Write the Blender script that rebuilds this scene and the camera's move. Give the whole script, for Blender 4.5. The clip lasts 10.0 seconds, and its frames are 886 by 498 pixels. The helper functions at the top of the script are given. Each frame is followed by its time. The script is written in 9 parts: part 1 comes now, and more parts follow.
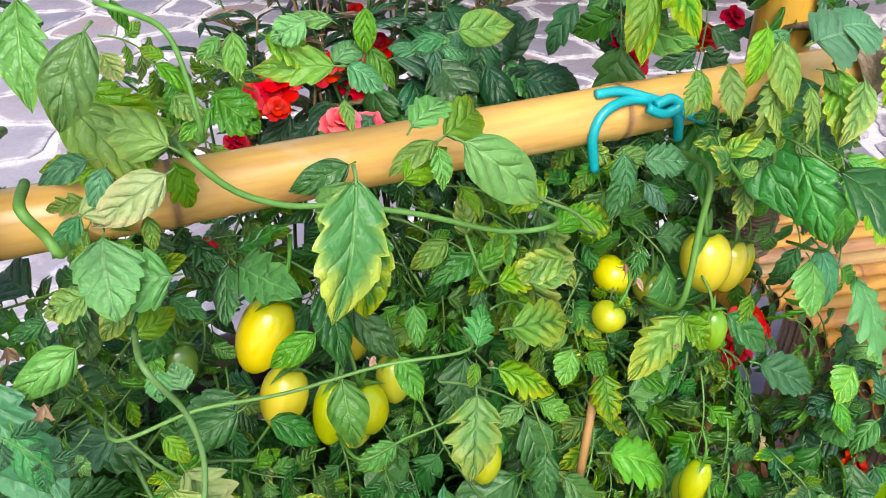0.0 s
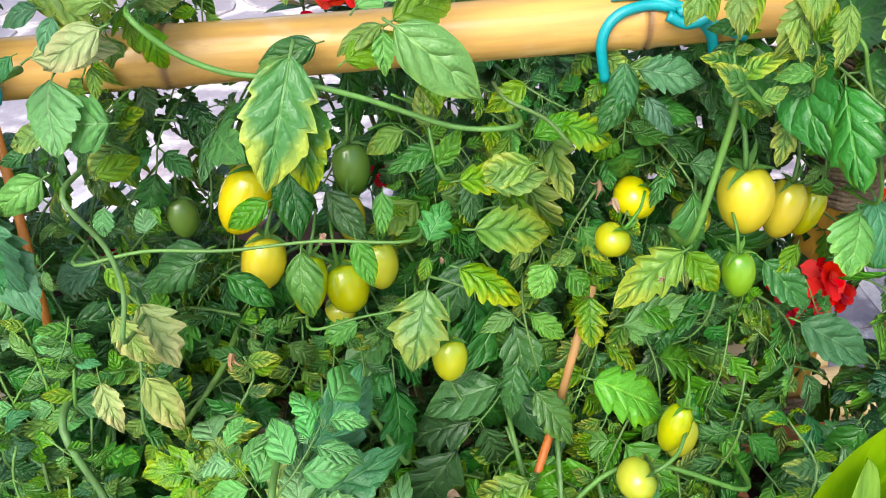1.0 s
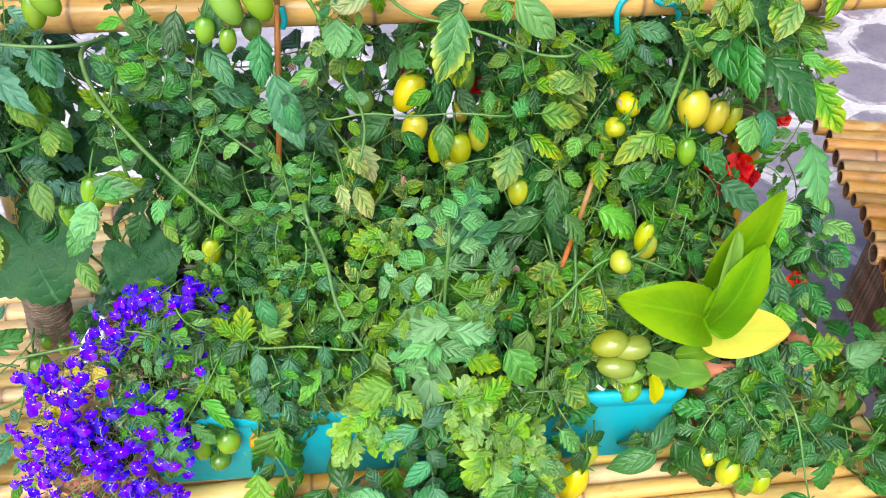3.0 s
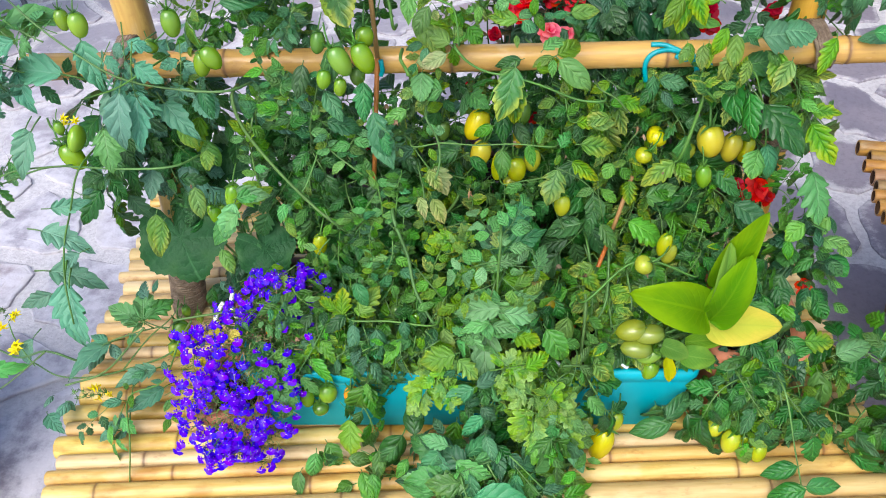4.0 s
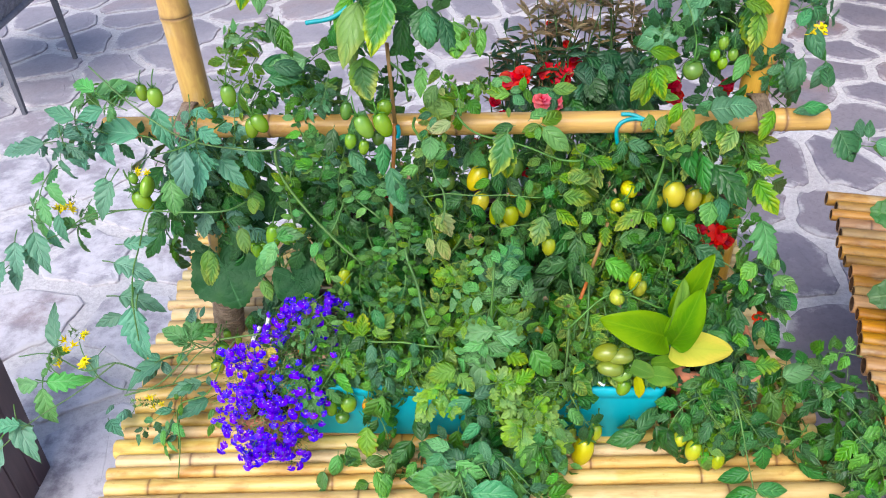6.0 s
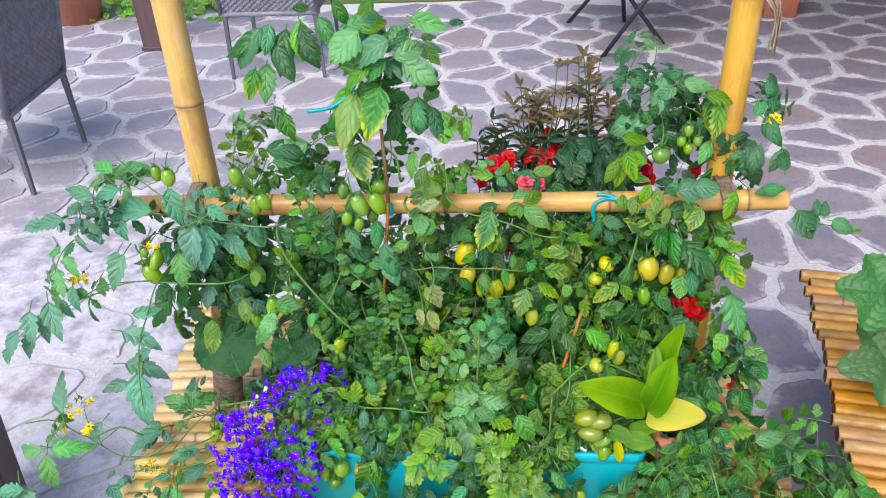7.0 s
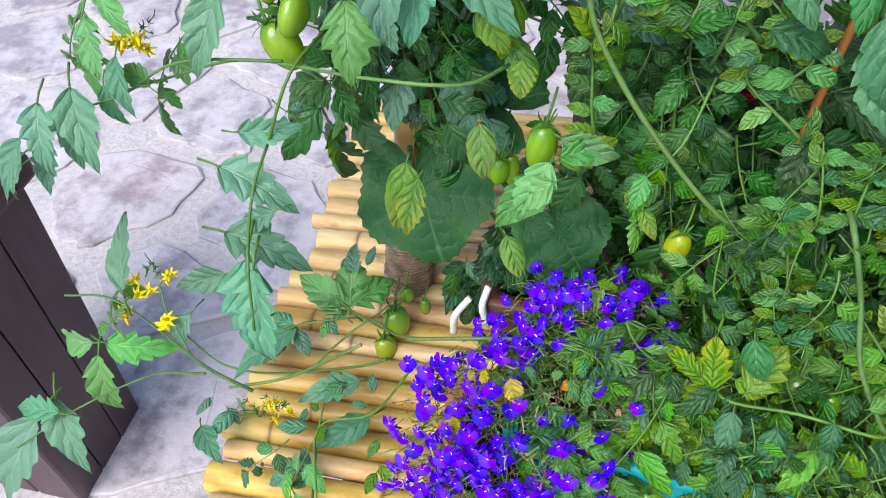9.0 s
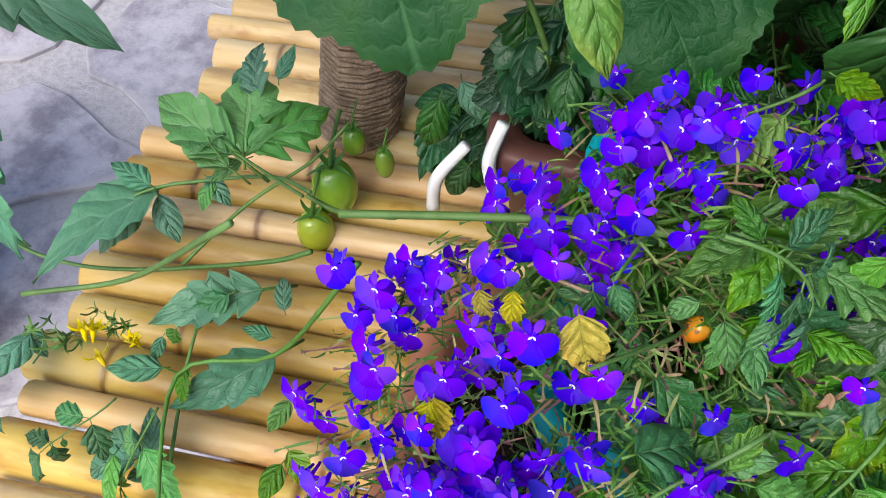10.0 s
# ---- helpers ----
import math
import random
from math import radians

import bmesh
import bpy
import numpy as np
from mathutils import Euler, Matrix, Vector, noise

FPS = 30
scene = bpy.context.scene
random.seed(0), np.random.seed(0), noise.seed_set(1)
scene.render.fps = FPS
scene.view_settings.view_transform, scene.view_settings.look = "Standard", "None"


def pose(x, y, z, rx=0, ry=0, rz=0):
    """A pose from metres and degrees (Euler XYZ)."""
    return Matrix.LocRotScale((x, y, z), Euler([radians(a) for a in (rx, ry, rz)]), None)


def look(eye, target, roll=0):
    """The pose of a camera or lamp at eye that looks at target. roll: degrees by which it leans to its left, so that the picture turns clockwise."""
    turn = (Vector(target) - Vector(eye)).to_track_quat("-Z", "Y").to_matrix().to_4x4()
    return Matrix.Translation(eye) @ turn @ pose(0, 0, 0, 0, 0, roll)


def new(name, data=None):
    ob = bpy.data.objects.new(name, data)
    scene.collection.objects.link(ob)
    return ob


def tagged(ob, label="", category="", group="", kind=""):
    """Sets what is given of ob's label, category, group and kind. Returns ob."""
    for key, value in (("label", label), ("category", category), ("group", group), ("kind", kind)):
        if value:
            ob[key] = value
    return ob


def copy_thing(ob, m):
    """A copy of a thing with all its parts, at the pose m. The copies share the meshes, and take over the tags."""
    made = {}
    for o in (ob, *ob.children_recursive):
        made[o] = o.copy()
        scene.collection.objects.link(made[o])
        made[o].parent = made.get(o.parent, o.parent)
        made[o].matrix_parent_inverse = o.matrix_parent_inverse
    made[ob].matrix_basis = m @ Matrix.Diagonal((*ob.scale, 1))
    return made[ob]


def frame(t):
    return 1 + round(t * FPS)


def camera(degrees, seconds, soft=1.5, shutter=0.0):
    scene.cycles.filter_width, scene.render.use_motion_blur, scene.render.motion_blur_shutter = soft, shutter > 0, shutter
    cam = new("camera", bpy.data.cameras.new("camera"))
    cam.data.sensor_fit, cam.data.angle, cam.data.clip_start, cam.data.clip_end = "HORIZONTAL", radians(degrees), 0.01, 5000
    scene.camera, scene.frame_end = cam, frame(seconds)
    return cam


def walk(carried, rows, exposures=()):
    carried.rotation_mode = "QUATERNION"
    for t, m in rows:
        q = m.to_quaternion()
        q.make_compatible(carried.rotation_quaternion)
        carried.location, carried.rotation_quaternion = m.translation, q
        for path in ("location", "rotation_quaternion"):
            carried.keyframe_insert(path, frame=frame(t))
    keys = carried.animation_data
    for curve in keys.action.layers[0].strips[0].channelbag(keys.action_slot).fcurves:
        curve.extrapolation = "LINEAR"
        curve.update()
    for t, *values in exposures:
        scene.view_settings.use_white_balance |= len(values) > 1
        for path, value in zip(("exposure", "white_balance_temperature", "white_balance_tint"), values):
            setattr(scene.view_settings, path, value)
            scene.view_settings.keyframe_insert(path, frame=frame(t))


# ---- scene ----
cam = camera(57.5, 10.0, soft=1.0)
PATH = [
    (0, (0.026, 0.026, 1.267), (0.576, 1.350, 0.354), -0.4),
    (0.5, (0.145, 0.019, 1.264), (0.444, 1.347, 0.245), -1.1),
    (1, (0.184, -0.022, 1.250), (0.242, 1.321, 0.210), -3.6),
    (1.5, (0.152, -0.082, 1.239), (0.216, 1.261, 0.199), -2.6),
    (2, (0.096, -0.165, 1.278), (0.192, 1.179, 0.242), -2.0),
    (2.5, (0.063, -0.283, 1.345), (0.155, 1.008, 0.243), -0.3),
    (2.7, (0.047, -0.325, 1.380), (0.154, 0.953, 0.263), 0.4),
    (3.8, (0.067, -0.548, 1.588), (0.062, 0.936, 0.247), -1.2),
    (4, (0.075, -0.576, 1.612), (-0.013, 0.912, 0.279), -2.9),
    (4.5, (0.092, -0.627, 1.656), (-0.015, 0.87, 0.334), -2.9),
    (5, (0.095, -0.657, 1.689), (-0.007, 0.849, 0.377), -2.5),
    (6.3, (0.118, -0.791, 1.776), (-0.022, 0.814, 0.591), -3.2),
    (6.5, (0.123, -0.814, 1.79), (-0.013, 0.833, 0.663), -3.0),
    (7, (0.131, -0.844, 1.795), (0.004, 0.828, 0.706), -2.7),
    (7.5, (0.116, -0.8, 1.773), (-0.006, 0.832, 0.623), -2.6),
    (8, (0.038, -0.625, 1.689), (-0.144, 0.85, 0.352), -3.9),
    (8.5, (-0.079, -0.364, 1.539), (-0.46, 1.002, 0.129), -6.8),
    (9, (-0.218, -0.147, 1.317), (-0.645, 1.144, -0.149), -5.4),
    (9.5, (-0.29, -0.01, 1.1), (-0.653, 1.176, -0.469), -3.1),
    (10, (-0.303, 0.084, 0.979), (-0.602, 1.182, -0.665), -1.0),
]
walk(cam, [(t, look(eye, target, roll)) for t, eye, target, roll in PATH], exposures=[(0.0, 1.19, 6420, 10), (1.5, 1.29, 6380, 10), (2.7, 1.28, 6220, 10), (3.8, 0.84, 6050, 9), (8.5, 0.82, 6150, 10), (10.0, 0.64, 6300, 10)])

# ---- light ----
world = bpy.data.worlds.new("overcast_sky")
scene.world = world
world.use_nodes = True
_wn = world.node_tree.nodes
_sky = _wn.new("ShaderNodeTexSky")
_sky.sky_type, _sky.sun_disc = "NISHITA", False
SUN_ELEVATION, SUN_TURN = radians(49), radians(200)
_sky.sun_elevation, _sky.sun_rotation = SUN_ELEVATION, SUN_TURN
_sky.air_density, _sky.dust_density, _sky.ozone_density = 1.0, 3.0, 1.0
_wn["Background"].inputs["Strength"].default_value = 0.15
world.node_tree.links.new(_sky.outputs[0], _wn["Background"].inputs["Color"])
sun = new("sun", bpy.data.lights.new("sun", "SUN"))
sun.data.energy, sun.data.angle, sun.data.color = 1.7, radians(45), (1.0, 0.95, 0.88)
# the sky's sun turns clockwise from +y
sun.matrix_world = look((0, 0, 5), (-5 * math.sin(SUN_TURN) * math.cos(SUN_ELEVATION), -5 * math.cos(SUN_TURN) * math.cos(SUN_ELEVATION), 5 - 5 * math.sin(SUN_ELEVATION)))
scene.view_settings.exposure = 1.0


# ---- materials ----
class Graph:
    """A short hand for node materials."""

    def __init__(self, name):
        self.m = bpy.data.materials.new(name)
        self.m.use_nodes = True
        self.t = self.m.node_tree
        self.b = self.t.nodes["Principled BSDF"]

    def n(self, kind, ins=None, **props):
        nd = self.t.nodes.new("ShaderNode" + kind)
        if "operation" in props:
            nd.operation = props["operation"]
        if "interpolation_type" in props:
            nd.interpolation_type = props["interpolation_type"]
        if "data_type" in props:
            nd.data_type, nd.blend_type = props["data_type"], props["blend_type"]
        if "feature" in props:
            nd.feature = props["feature"]
        if "attribute_name" in props:
            nd.attribute_name = props["attribute_name"]
        for k, v in (ins or {}).items():
            self.put(nd, k, v)
        return nd

    def put(self, nd, key, v):
        s = nd.inputs[key]
        if isinstance(v, bpy.types.NodeSocket):
            self.t.links.new(v, s)
        elif isinstance(v, tuple) and len(v) == 3 and s.type == "RGBA":
            s.default_value = (*v, 1)
        else:
            s.default_value = v

    def math(self, op, a, b=0.0, c=0.0):
        nd = self.n("Math", {0: a, 1: b, 2: c}, operation=op)
        return nd.outputs[0]

    def step(self, x, lo, hi):
        return self.n("MapRange", {0: x, 1: lo, 2: hi, 3: 0.0, 4: 1.0}, interpolation_type="SMOOTHSTEP").outputs[0]

    def mix(self, f, a, b, blend="MIX"):
        nd = self.n("Mix", data_type="RGBA", blend_type=blend)
        self.put(nd, 0, f), self.put(nd, 6, a), self.put(nd, 7, b)
        return nd.outputs[2]

    def noise(self, scale, detail=3.0, vec=None, rough=0.55):
        ins = {"Scale": scale, "Detail": detail, "Roughness": rough}
        if vec is not None:
            ins["Vector"] = vec
        return self.n("TexNoise", ins).outputs["Fac"]

    def coords(self, kind="Object", scale=(1, 1, 1)):
        c = self.n("TexCoord").outputs[kind]
        return self.n("Mapping", {"Vector": c, "Scale": scale}).outputs[0]

    def rnd(self):
        return self.n("ObjectInfo").outputs["Random"]

    def island(self):
        return self.n("NewGeometry").outputs["Random Per Island"]

    def vary(self, col, r, hue=0.02, sat=0.15, val=0.25):
        h = self.math("MULTIPLY_ADD", r, 2 * hue, 0.5 - hue)
        r2 = self.math("FRACT", self.math("MULTIPLY", r, 7.31))
        r3 = self.math("FRACT", self.math("MULTIPLY", r, 13.7))
        s = self.math("MULTIPLY_ADD", r2, 2 * sat, 1 - sat)
        v = self.math("MULTIPLY_ADD", r3, 2 * val, 1 - val)
        return self.n("HueSaturation", {"Hue": h, "Saturation": s, "Value": v, "Color": col}).outputs[0]

    def bump(self, h, strength=0.3, dist=0.002):
        nd = self.n("Bump", {"Height": h, "Strength": strength, "Distance": dist})
        self.put(self.b, "Normal", nd.outputs[0])
        return nd.outputs[0]

    def done(self, col=None, rough=0.5, spec=0.5, metal=0.0):
        if col is not None:
            self.put(self.b, "Base Color", col)
        self.put(self.b, "Roughness", rough)
        self.put(self.b, "Specular IOR Level", spec)
        self.put(self.b, "Metallic", metal)
        return self.m


def blade(name, main, edge, vein, spread=0.5, glow=0.22, rough=0.38, ribs=4.6, slant=1.25, hue=0.012, val=0.45, relief=0.8, lat=0.36, quilt=0.8, spec=0.42, thin=0.70):
    """A leaf blade: vein runs along the midrib and side ribs, edge comes in towards tip and margin in patches."""
    g = Graph(name)
    tex = g.n("UVMap").outputs[0]
    uv = g.n("SeparateXYZ", {0: tex})
    u, v = uv.outputs[0], uv.outputs[1]
    own = g.math("FRACT", g.math("ADD", g.rnd(), g.math("MULTIPLY", g.island(), 0.35)))
    shift = g.n("CombineXYZ", {0: g.math("MULTIPLY", own, 17.0), 1: g.math("MULTIPLY", g.island(), 9.0)}).outputs[0]
    place = g.n("VectorMath", {0: g.n("Mapping", {"Vector": tex, "Scale": (1.0, 0.6, 1.0)}).outputs[0], 1: shift}, operation="ADD").outputs[0]
    a = g.math("ABSOLUTE", g.math("MULTIPLY_ADD", v, 2.0, -1.0))
    wob = g.noise(4.5, 2, place)
    lane = g.math("FRACT", g.math("ADD", g.math("MULTIPLY_ADD", u, ribs, g.math("MULTIPLY", a, -slant)), g.math("MULTIPLY", wob, 0.5)))
    side = g.math("MULTIPLY", g.math("ABSOLUTE", g.math("SUBTRACT", lane, 0.5)), 2.0)
    lateral = g.math("MULTIPLY", g.step(side, thin, 1.0), g.step(a, 1.0, 0.45))
    mid = g.step(a, 0.085, 0.02)
    veins = g.math("MAXIMUM", g.math("MULTIPLY", mid, 0.8), g.math("MULTIPLY", lateral, lat))
    cells = g.n("TexVoronoi", {"Scale": 17.0, "Vector": place}, feature="DISTANCE_TO_EDGE").outputs["Distance"]
    net = g.step(cells, 0.22, 0.0)
    patch = g.noise(3.2, 3, place)
    margin = g.math("ADD", g.math("MULTIPLY", u, 0.45), g.math("MULTIPLY", a, 0.35))
    far = g.step(g.math("ADD", margin, g.math("MULTIPLY", patch, 0.7)), 1.25 - spread, 1.55 - spread)
    col = g.mix(far, main, edge)
    col = g.mix(g.math("MULTIPLY", net, 0.12), col, vein)
    col = g.mix(veins, col, vein)
    col = g.vary(col, own, hue, 0.14, val)
    specks = g.step(g.noise(26, 2, place), 0.70, 0.78)
    col = g.mix(g.math("MULTIPLY", specks, 0.18), col, (0.16, 0.11, 0.03))
    swell = g.math("MULTIPLY", g.math("SUBTRACT", 1.0, g.math("POWER", side, 2.0)), g.math("MULTIPLY", g.step(patch, 0.2, 0.75), 1.5 * quilt))
    h = g.math("ADD", g.math("MULTIPLY", veins, -0.45), g.math("ADD", g.math("MULTIPLY", net, -0.07), g.math("ADD", swell, g.math("MULTIPLY", wob, 0.5))))
    nrm = g.bump(h, relief, 0.0022)
    g.done(col, g.math("MULTIPLY_ADD", patch, 0.25, rough - 0.12), spec)
    tr = g.n("BsdfTranslucent", {"Color": g.mix(0.5, col, (0.35, 0.5, 0.02)), "Normal": nrm})
    ms = g.n("MixShader", {0: glow, 1: g.b.outputs[0], 2: tr.outputs[0]})
    g.t.links.new(ms.outputs[0], g.t.nodes["Material Output"].inputs[0])
    return g.m


M = {}
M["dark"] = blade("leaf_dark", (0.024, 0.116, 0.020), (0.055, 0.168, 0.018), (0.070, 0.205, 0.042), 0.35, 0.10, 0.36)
M["blue"] = blade("leaf_blue_green", (0.042, 0.162, 0.060), (0.056, 0.180, 0.050), (0.105, 0.260, 0.105), 0.35, 0.14, 0.45)
M["teal"] = blade("leaf_grey_green", (0.086, 0.250, 0.150), (0.098, 0.265, 0.130), (0.160, 0.330, 0.220), 0.35, 0.18, 0.46, val=0.24)
M["mid"] = blade("leaf_mid", (0.064, 0.208, 0.024), (0.125, 0.285, 0.018), (0.125, 0.295, 0.046), 0.45, 0.15, 0.38)
M["lime"] = blade("leaf_lime", (0.120, 0.268, 0.022), (0.224, 0.320, 0.020), (0.136, 0.288, 0.044), 0.55, 0.3, 0.42, val=0.24)
M["frill"] = blade("leaf_frilled", (0.080, 0.25, 0.028), (0.20, 0.37, 0.032), (0.15, 0.32, 0.06), 0.75, 0.3, 0.4, val=0.2, quilt=0.5, relief=0.6, lat=0.1)
M["chlor"] = blade("leaf_yellowing", (0.115, 0.262, 0.020), (0.275, 0.350, 0.022), (0.040, 0.150, 0.020), 0.62, 0.25, 0.40, ribs=5, lat=0.6, val=0.2, thin=0.5, hue=0.012)
M["tip"] = blade("leaf_yellow_tip", (0.036, 0.152, 0.026), (0.330, 0.390, 0.024), (0.080, 0.208, 0.036), 0.55, 0.22, 0.38, val=0.24)
M["pale"] = blade("leaf_pale", (0.272, 0.352, 0.108), (0.416, 0.400, 0.156), (0.144, 0.248, 0.060), 0.6, 0.25, 0.5, val=0.24)
M["yellow"] = blade("leaf_yellow", (0.50, 0.42, 0.02), (0.58, 0.42, 0.03), (0.40, 0.40, 0.03), 0.5, 0.25, 0.45, val=0.24)
M["fresh"] = blade("leaf_fresh", (0.105, 0.315, 0.088), (0.14, 0.345, 0.068), (0.19, 0.38, 0.15), 0.4, 0.26, 0.45, val=0.24)
M["calla"] = blade("leaf_smooth_lime", (0.080, 0.215, 0.004), (0.155, 0.295, 0.004), (0.145, 0.285, 0.010), 0.6, 0.28, 0.42, ribs=9, slant=3.5, val=0.16, relief=0.25, lat=0.4, quilt=0.4, spec=0.08)
M["calla_y"] = blade("leaf_smooth_yellow", (0.42, 0.43, 0.001), (0.55, 0.45, 0.001), (0.36, 0.40, 0.002), 0.6, 0.25, 0.5, ribs=9, slant=3.5, val=0.06, relief=0.2, lat=0.3, quilt=0.35, spec=0.05)
M["squash"] = blade("leaf_broad_dark", (0.011, 0.082, 0.020), (0.022, 0.105, 0.020), (0.050, 0.170, 0.055), 0.45, 0.05, 0.48, ribs=5, val=0.12, relief=0.8, quilt=0.35, lat=0.22, spec=0.2, hue=0.004)
M["bronze"] = blade("leaf_bronze", (0.15, 0.115, 0.05), (0.24, 0.14, 0.07), (0.20, 0.14, 0.07), 0.6, 0.15, 0.42)
M["gera"] = blade("leaf_bedding", (0.016, 0.076, 0.028), (0.028, 0.096, 0.028), (0.040, 0.120, 0.052), 0.3, 0.15, 0.4)
M["vine"] = blade("leaf_broad_lobed", (0.040, 0.152, 0.032), (0.056, 0.168, 0.028), (0.096, 0.216, 0.052), 0.4, 0.22, 0.42)


def plain(name, col, rough=0.5, spec=0.5, var=0.0, nscale=60.0, namt=0.2, bump=0.0, metal=0.0, col2=None, hue=0.01, dist=0.002, stretch=(1, 1, 1)):
    g = Graph(name)
    co = g.coords("Object", stretch)
    f = g.noise(nscale, 4, co)
    big = g.noise(nscale / 8, 2, co)
    c2 = col2 or tuple(x * (1 - namt) for x in col)
    c = g.mix(g.step(g.math("MULTIPLY_ADD", big, 0.6, g.math("MULTIPLY", f, 0.4)), 0.35, 0.65), col, c2)
    if var:
        c = g.vary(c, g.rnd(), hue, var * 0.6, var)
    if bump:
        g.bump(f, bump, dist)
    return g.done(c, g.math("MULTIPLY_ADD", f, 0.15, rough - 0.07), spec, metal)


M["stem"] = plain("stem_green", (0.095, 0.21, 0.04), 0.5, 0.4, 0.15, 150, 0.35, 0.25)
M["stem_dark"] = plain("stem_olive", (0.06, 0.13, 0.03), 0.55, 0.35, 0.15, 150, 0.4, 0.25)
M["cane"] = plain("cane_orange", (0.42, 0.14, 0.035), 0.5, 0.4, 0.1, 90, 0.3, 0.2, stretch=(1, 1, 0.1))
M["cane_pale"] = plain("cane_tan", (0.36, 0.2, 0.08), 0.5, 0.4, 0.1, 90, 0.3, 0.2, stretch=(1, 1, 0.1))
M["rope"] = plain("cord_turquoise", (0.0, 0.30, 0.33), 0.38, 0.5, 0, 300, 0.2, 0.1)
M["turquoise"] = plain("plastic_turquoise", (0.0, 0.38, 0.46), 0.55, 0.5, 0, 14, 0.16, 0.05)
M["terracotta"] = plain("terracotta", (0.48, 0.17, 0.10), 0.7, 0.3, 0.08, 50, 0.3, 0.25, col2=(0.36, 0.14, 0.085))
M["maroon"] = plain("plastic_brown", (0.11, 0.045, 0.035), 0.5, 0.4, 0, 40, 0.3, 0.1)
M["white"] = plain("plastic_white", (0.78, 0.79, 0.8), 0.35, 0.5, 0, 40, 0.08, 0.03)
M["soil"] = plain("soil", (0.035, 0.024, 0.017), 0.95, 0.1, 0, 120, 0.6, 0.8, dist=0.01)
M["twine"] = plain("jute_twine", (0.30, 0.22, 0.15), 0.9, 0.1, 0.2, 420, 0.5, 0.7, col2=(0.16, 0.11, 0.075), dist=0.003)
M["wood"] = plain("dark_stained_wood", (0.095, 0.054, 0.062), 0.40, 0.45, 0.12, 60, 0.45, 0.25, col2=(0.060, 0.036, 0.044), stretch=(1, 1, 0.12))
M["weave"] = plain("grey_rattan", (0.19, 0.195, 0.23), 0.5, 0.4, 0.18, 200, 0.3, 0.2)
M["leg"] = plain("grey_metal", (0.10, 0.105, 0.125), 0.42, 0.5, 0.05, 60, 0.15, 0.05)
M["leg_dark"] = plain("dark_metal", (0.022, 0.023, 0.03), 0.45, 0.5, 0, 60, 0.15, 0.05)
M["reed"] = plain("brown_reed", (0.23, 0.135, 0.09), 0.75, 0.2, 0.3, 150, 0.5, 0.4, stretch=(1, 1, 0.1))
M["dry"] = plain("withered", (0.36, 0.23, 0.13), 0.8, 0.2, 0.25, 200, 0.4, 0.3)


def tuft_material():
    g = Graph("lobelia_foliage")
    tone = g.n("ValToRGB", {0: g.island()})
    e = tone.color_ramp.elements
    e[0].position, e[0].color = 0.0, (0.035, 0.11, 0.012, 1)
    e[1].position, e[1].color = 1.0, (0.10, 0.03, 0.07, 1)
    for p, c in ((0.3, (0.07, 0.19, 0.025, 1)), (0.6, (0.15, 0.24, 0.05, 1)), (0.75, (0.30, 0.26, 0.12, 1)), (0.88, (0.22, 0.12, 0.07, 1))):
        e.new(p).color = c
    return g.done(tone.outputs[0], 0.55, 0.3)


M["tuft"] = tuft_material()
M["calyx"] = plain("calyx_green", (0.07, 0.19, 0.025), 0.5, 0.35, 0.15, 200, 0.3, 0.1)


def bamboo(name, col, col2, stain, var=0.16, rough=0.3):
    g = Graph(name)
    co = g.coords("Object", (1.2, 14, 14))
    streak = g.noise(14, 4, co)
    blot = g.noise(9, 4, g.coords("Object", (1, 3, 3)))
    shift = g.math("ADD", blot, g.math("MULTIPLY", g.rnd(), 0.15))
    c = g.mix(g.step(streak, 0.3, 0.7), col, col2)
    c = g.mix(g.math("MULTIPLY", g.step(shift, 0.58, 0.8), 0.75), c, stain)
    spot = g.noise(38, 5, g.coords("Object", (1, 2.2, 2.2)), 0.65)
    c = g.mix(g.math("MULTIPLY", g.step(g.math("ADD", spot, g.math("MULTIPLY", shift, 0.5)), 0.86, 1.02), 0.55), c, stain)
    c = g.mix(g.math("MULTIPLY", g.step(g.noise(6, 4, g.coords("Object", (2, 4, 4))), 0.56, 0.7), 0.3), c, (0.66, 0.53, 0.31))
    ring = g.n("Attribute", attribute_name="ring").outputs["Fac"]
    c = g.mix(g.math("MULTIPLY", ring, 0.8), c, (0.13, 0.06, 0.025))
    c = g.vary(c, g.rnd(), 0.012, 0.15, var)
    g.bump(g.math("ADD", streak, g.math("MULTIPLY", blot, 0.5)), 0.12, 0.002)
    return g.done(c, g.math("MULTIPLY_ADD", blot, 0.25, rough - 0.1), 0.36)


M["rail"] = bamboo("bamboo_golden", (0.53, 0.30, 0.004), (0.45, 0.235, 0.004), (0.35, 0.15, 0.006), 0.05, 0.22)
M["post"] = bamboo("bamboo_post", (0.60, 0.35, 0.03), (0.53, 0.28, 0.022), (0.40, 0.19, 0.02), 0.05)
M["deck"] = bamboo("bamboo_straw", (0.57, 0.405, 0.17), (0.50, 0.335, 0.115), (0.33, 0.17, 0.055), 0.18, 0.34)
M["deck2"] = bamboo("bamboo_amber", (0.46, 0.24, 0.045), (0.37, 0.17, 0.03), (0.2, 0.09, 0.028), 0.22, 0.38)
M["hollow"] = plain("bamboo_inside", (0.10, 0.055, 0.03), 0.9, 0.1, 0.2, 80, 0.4, 0.3)


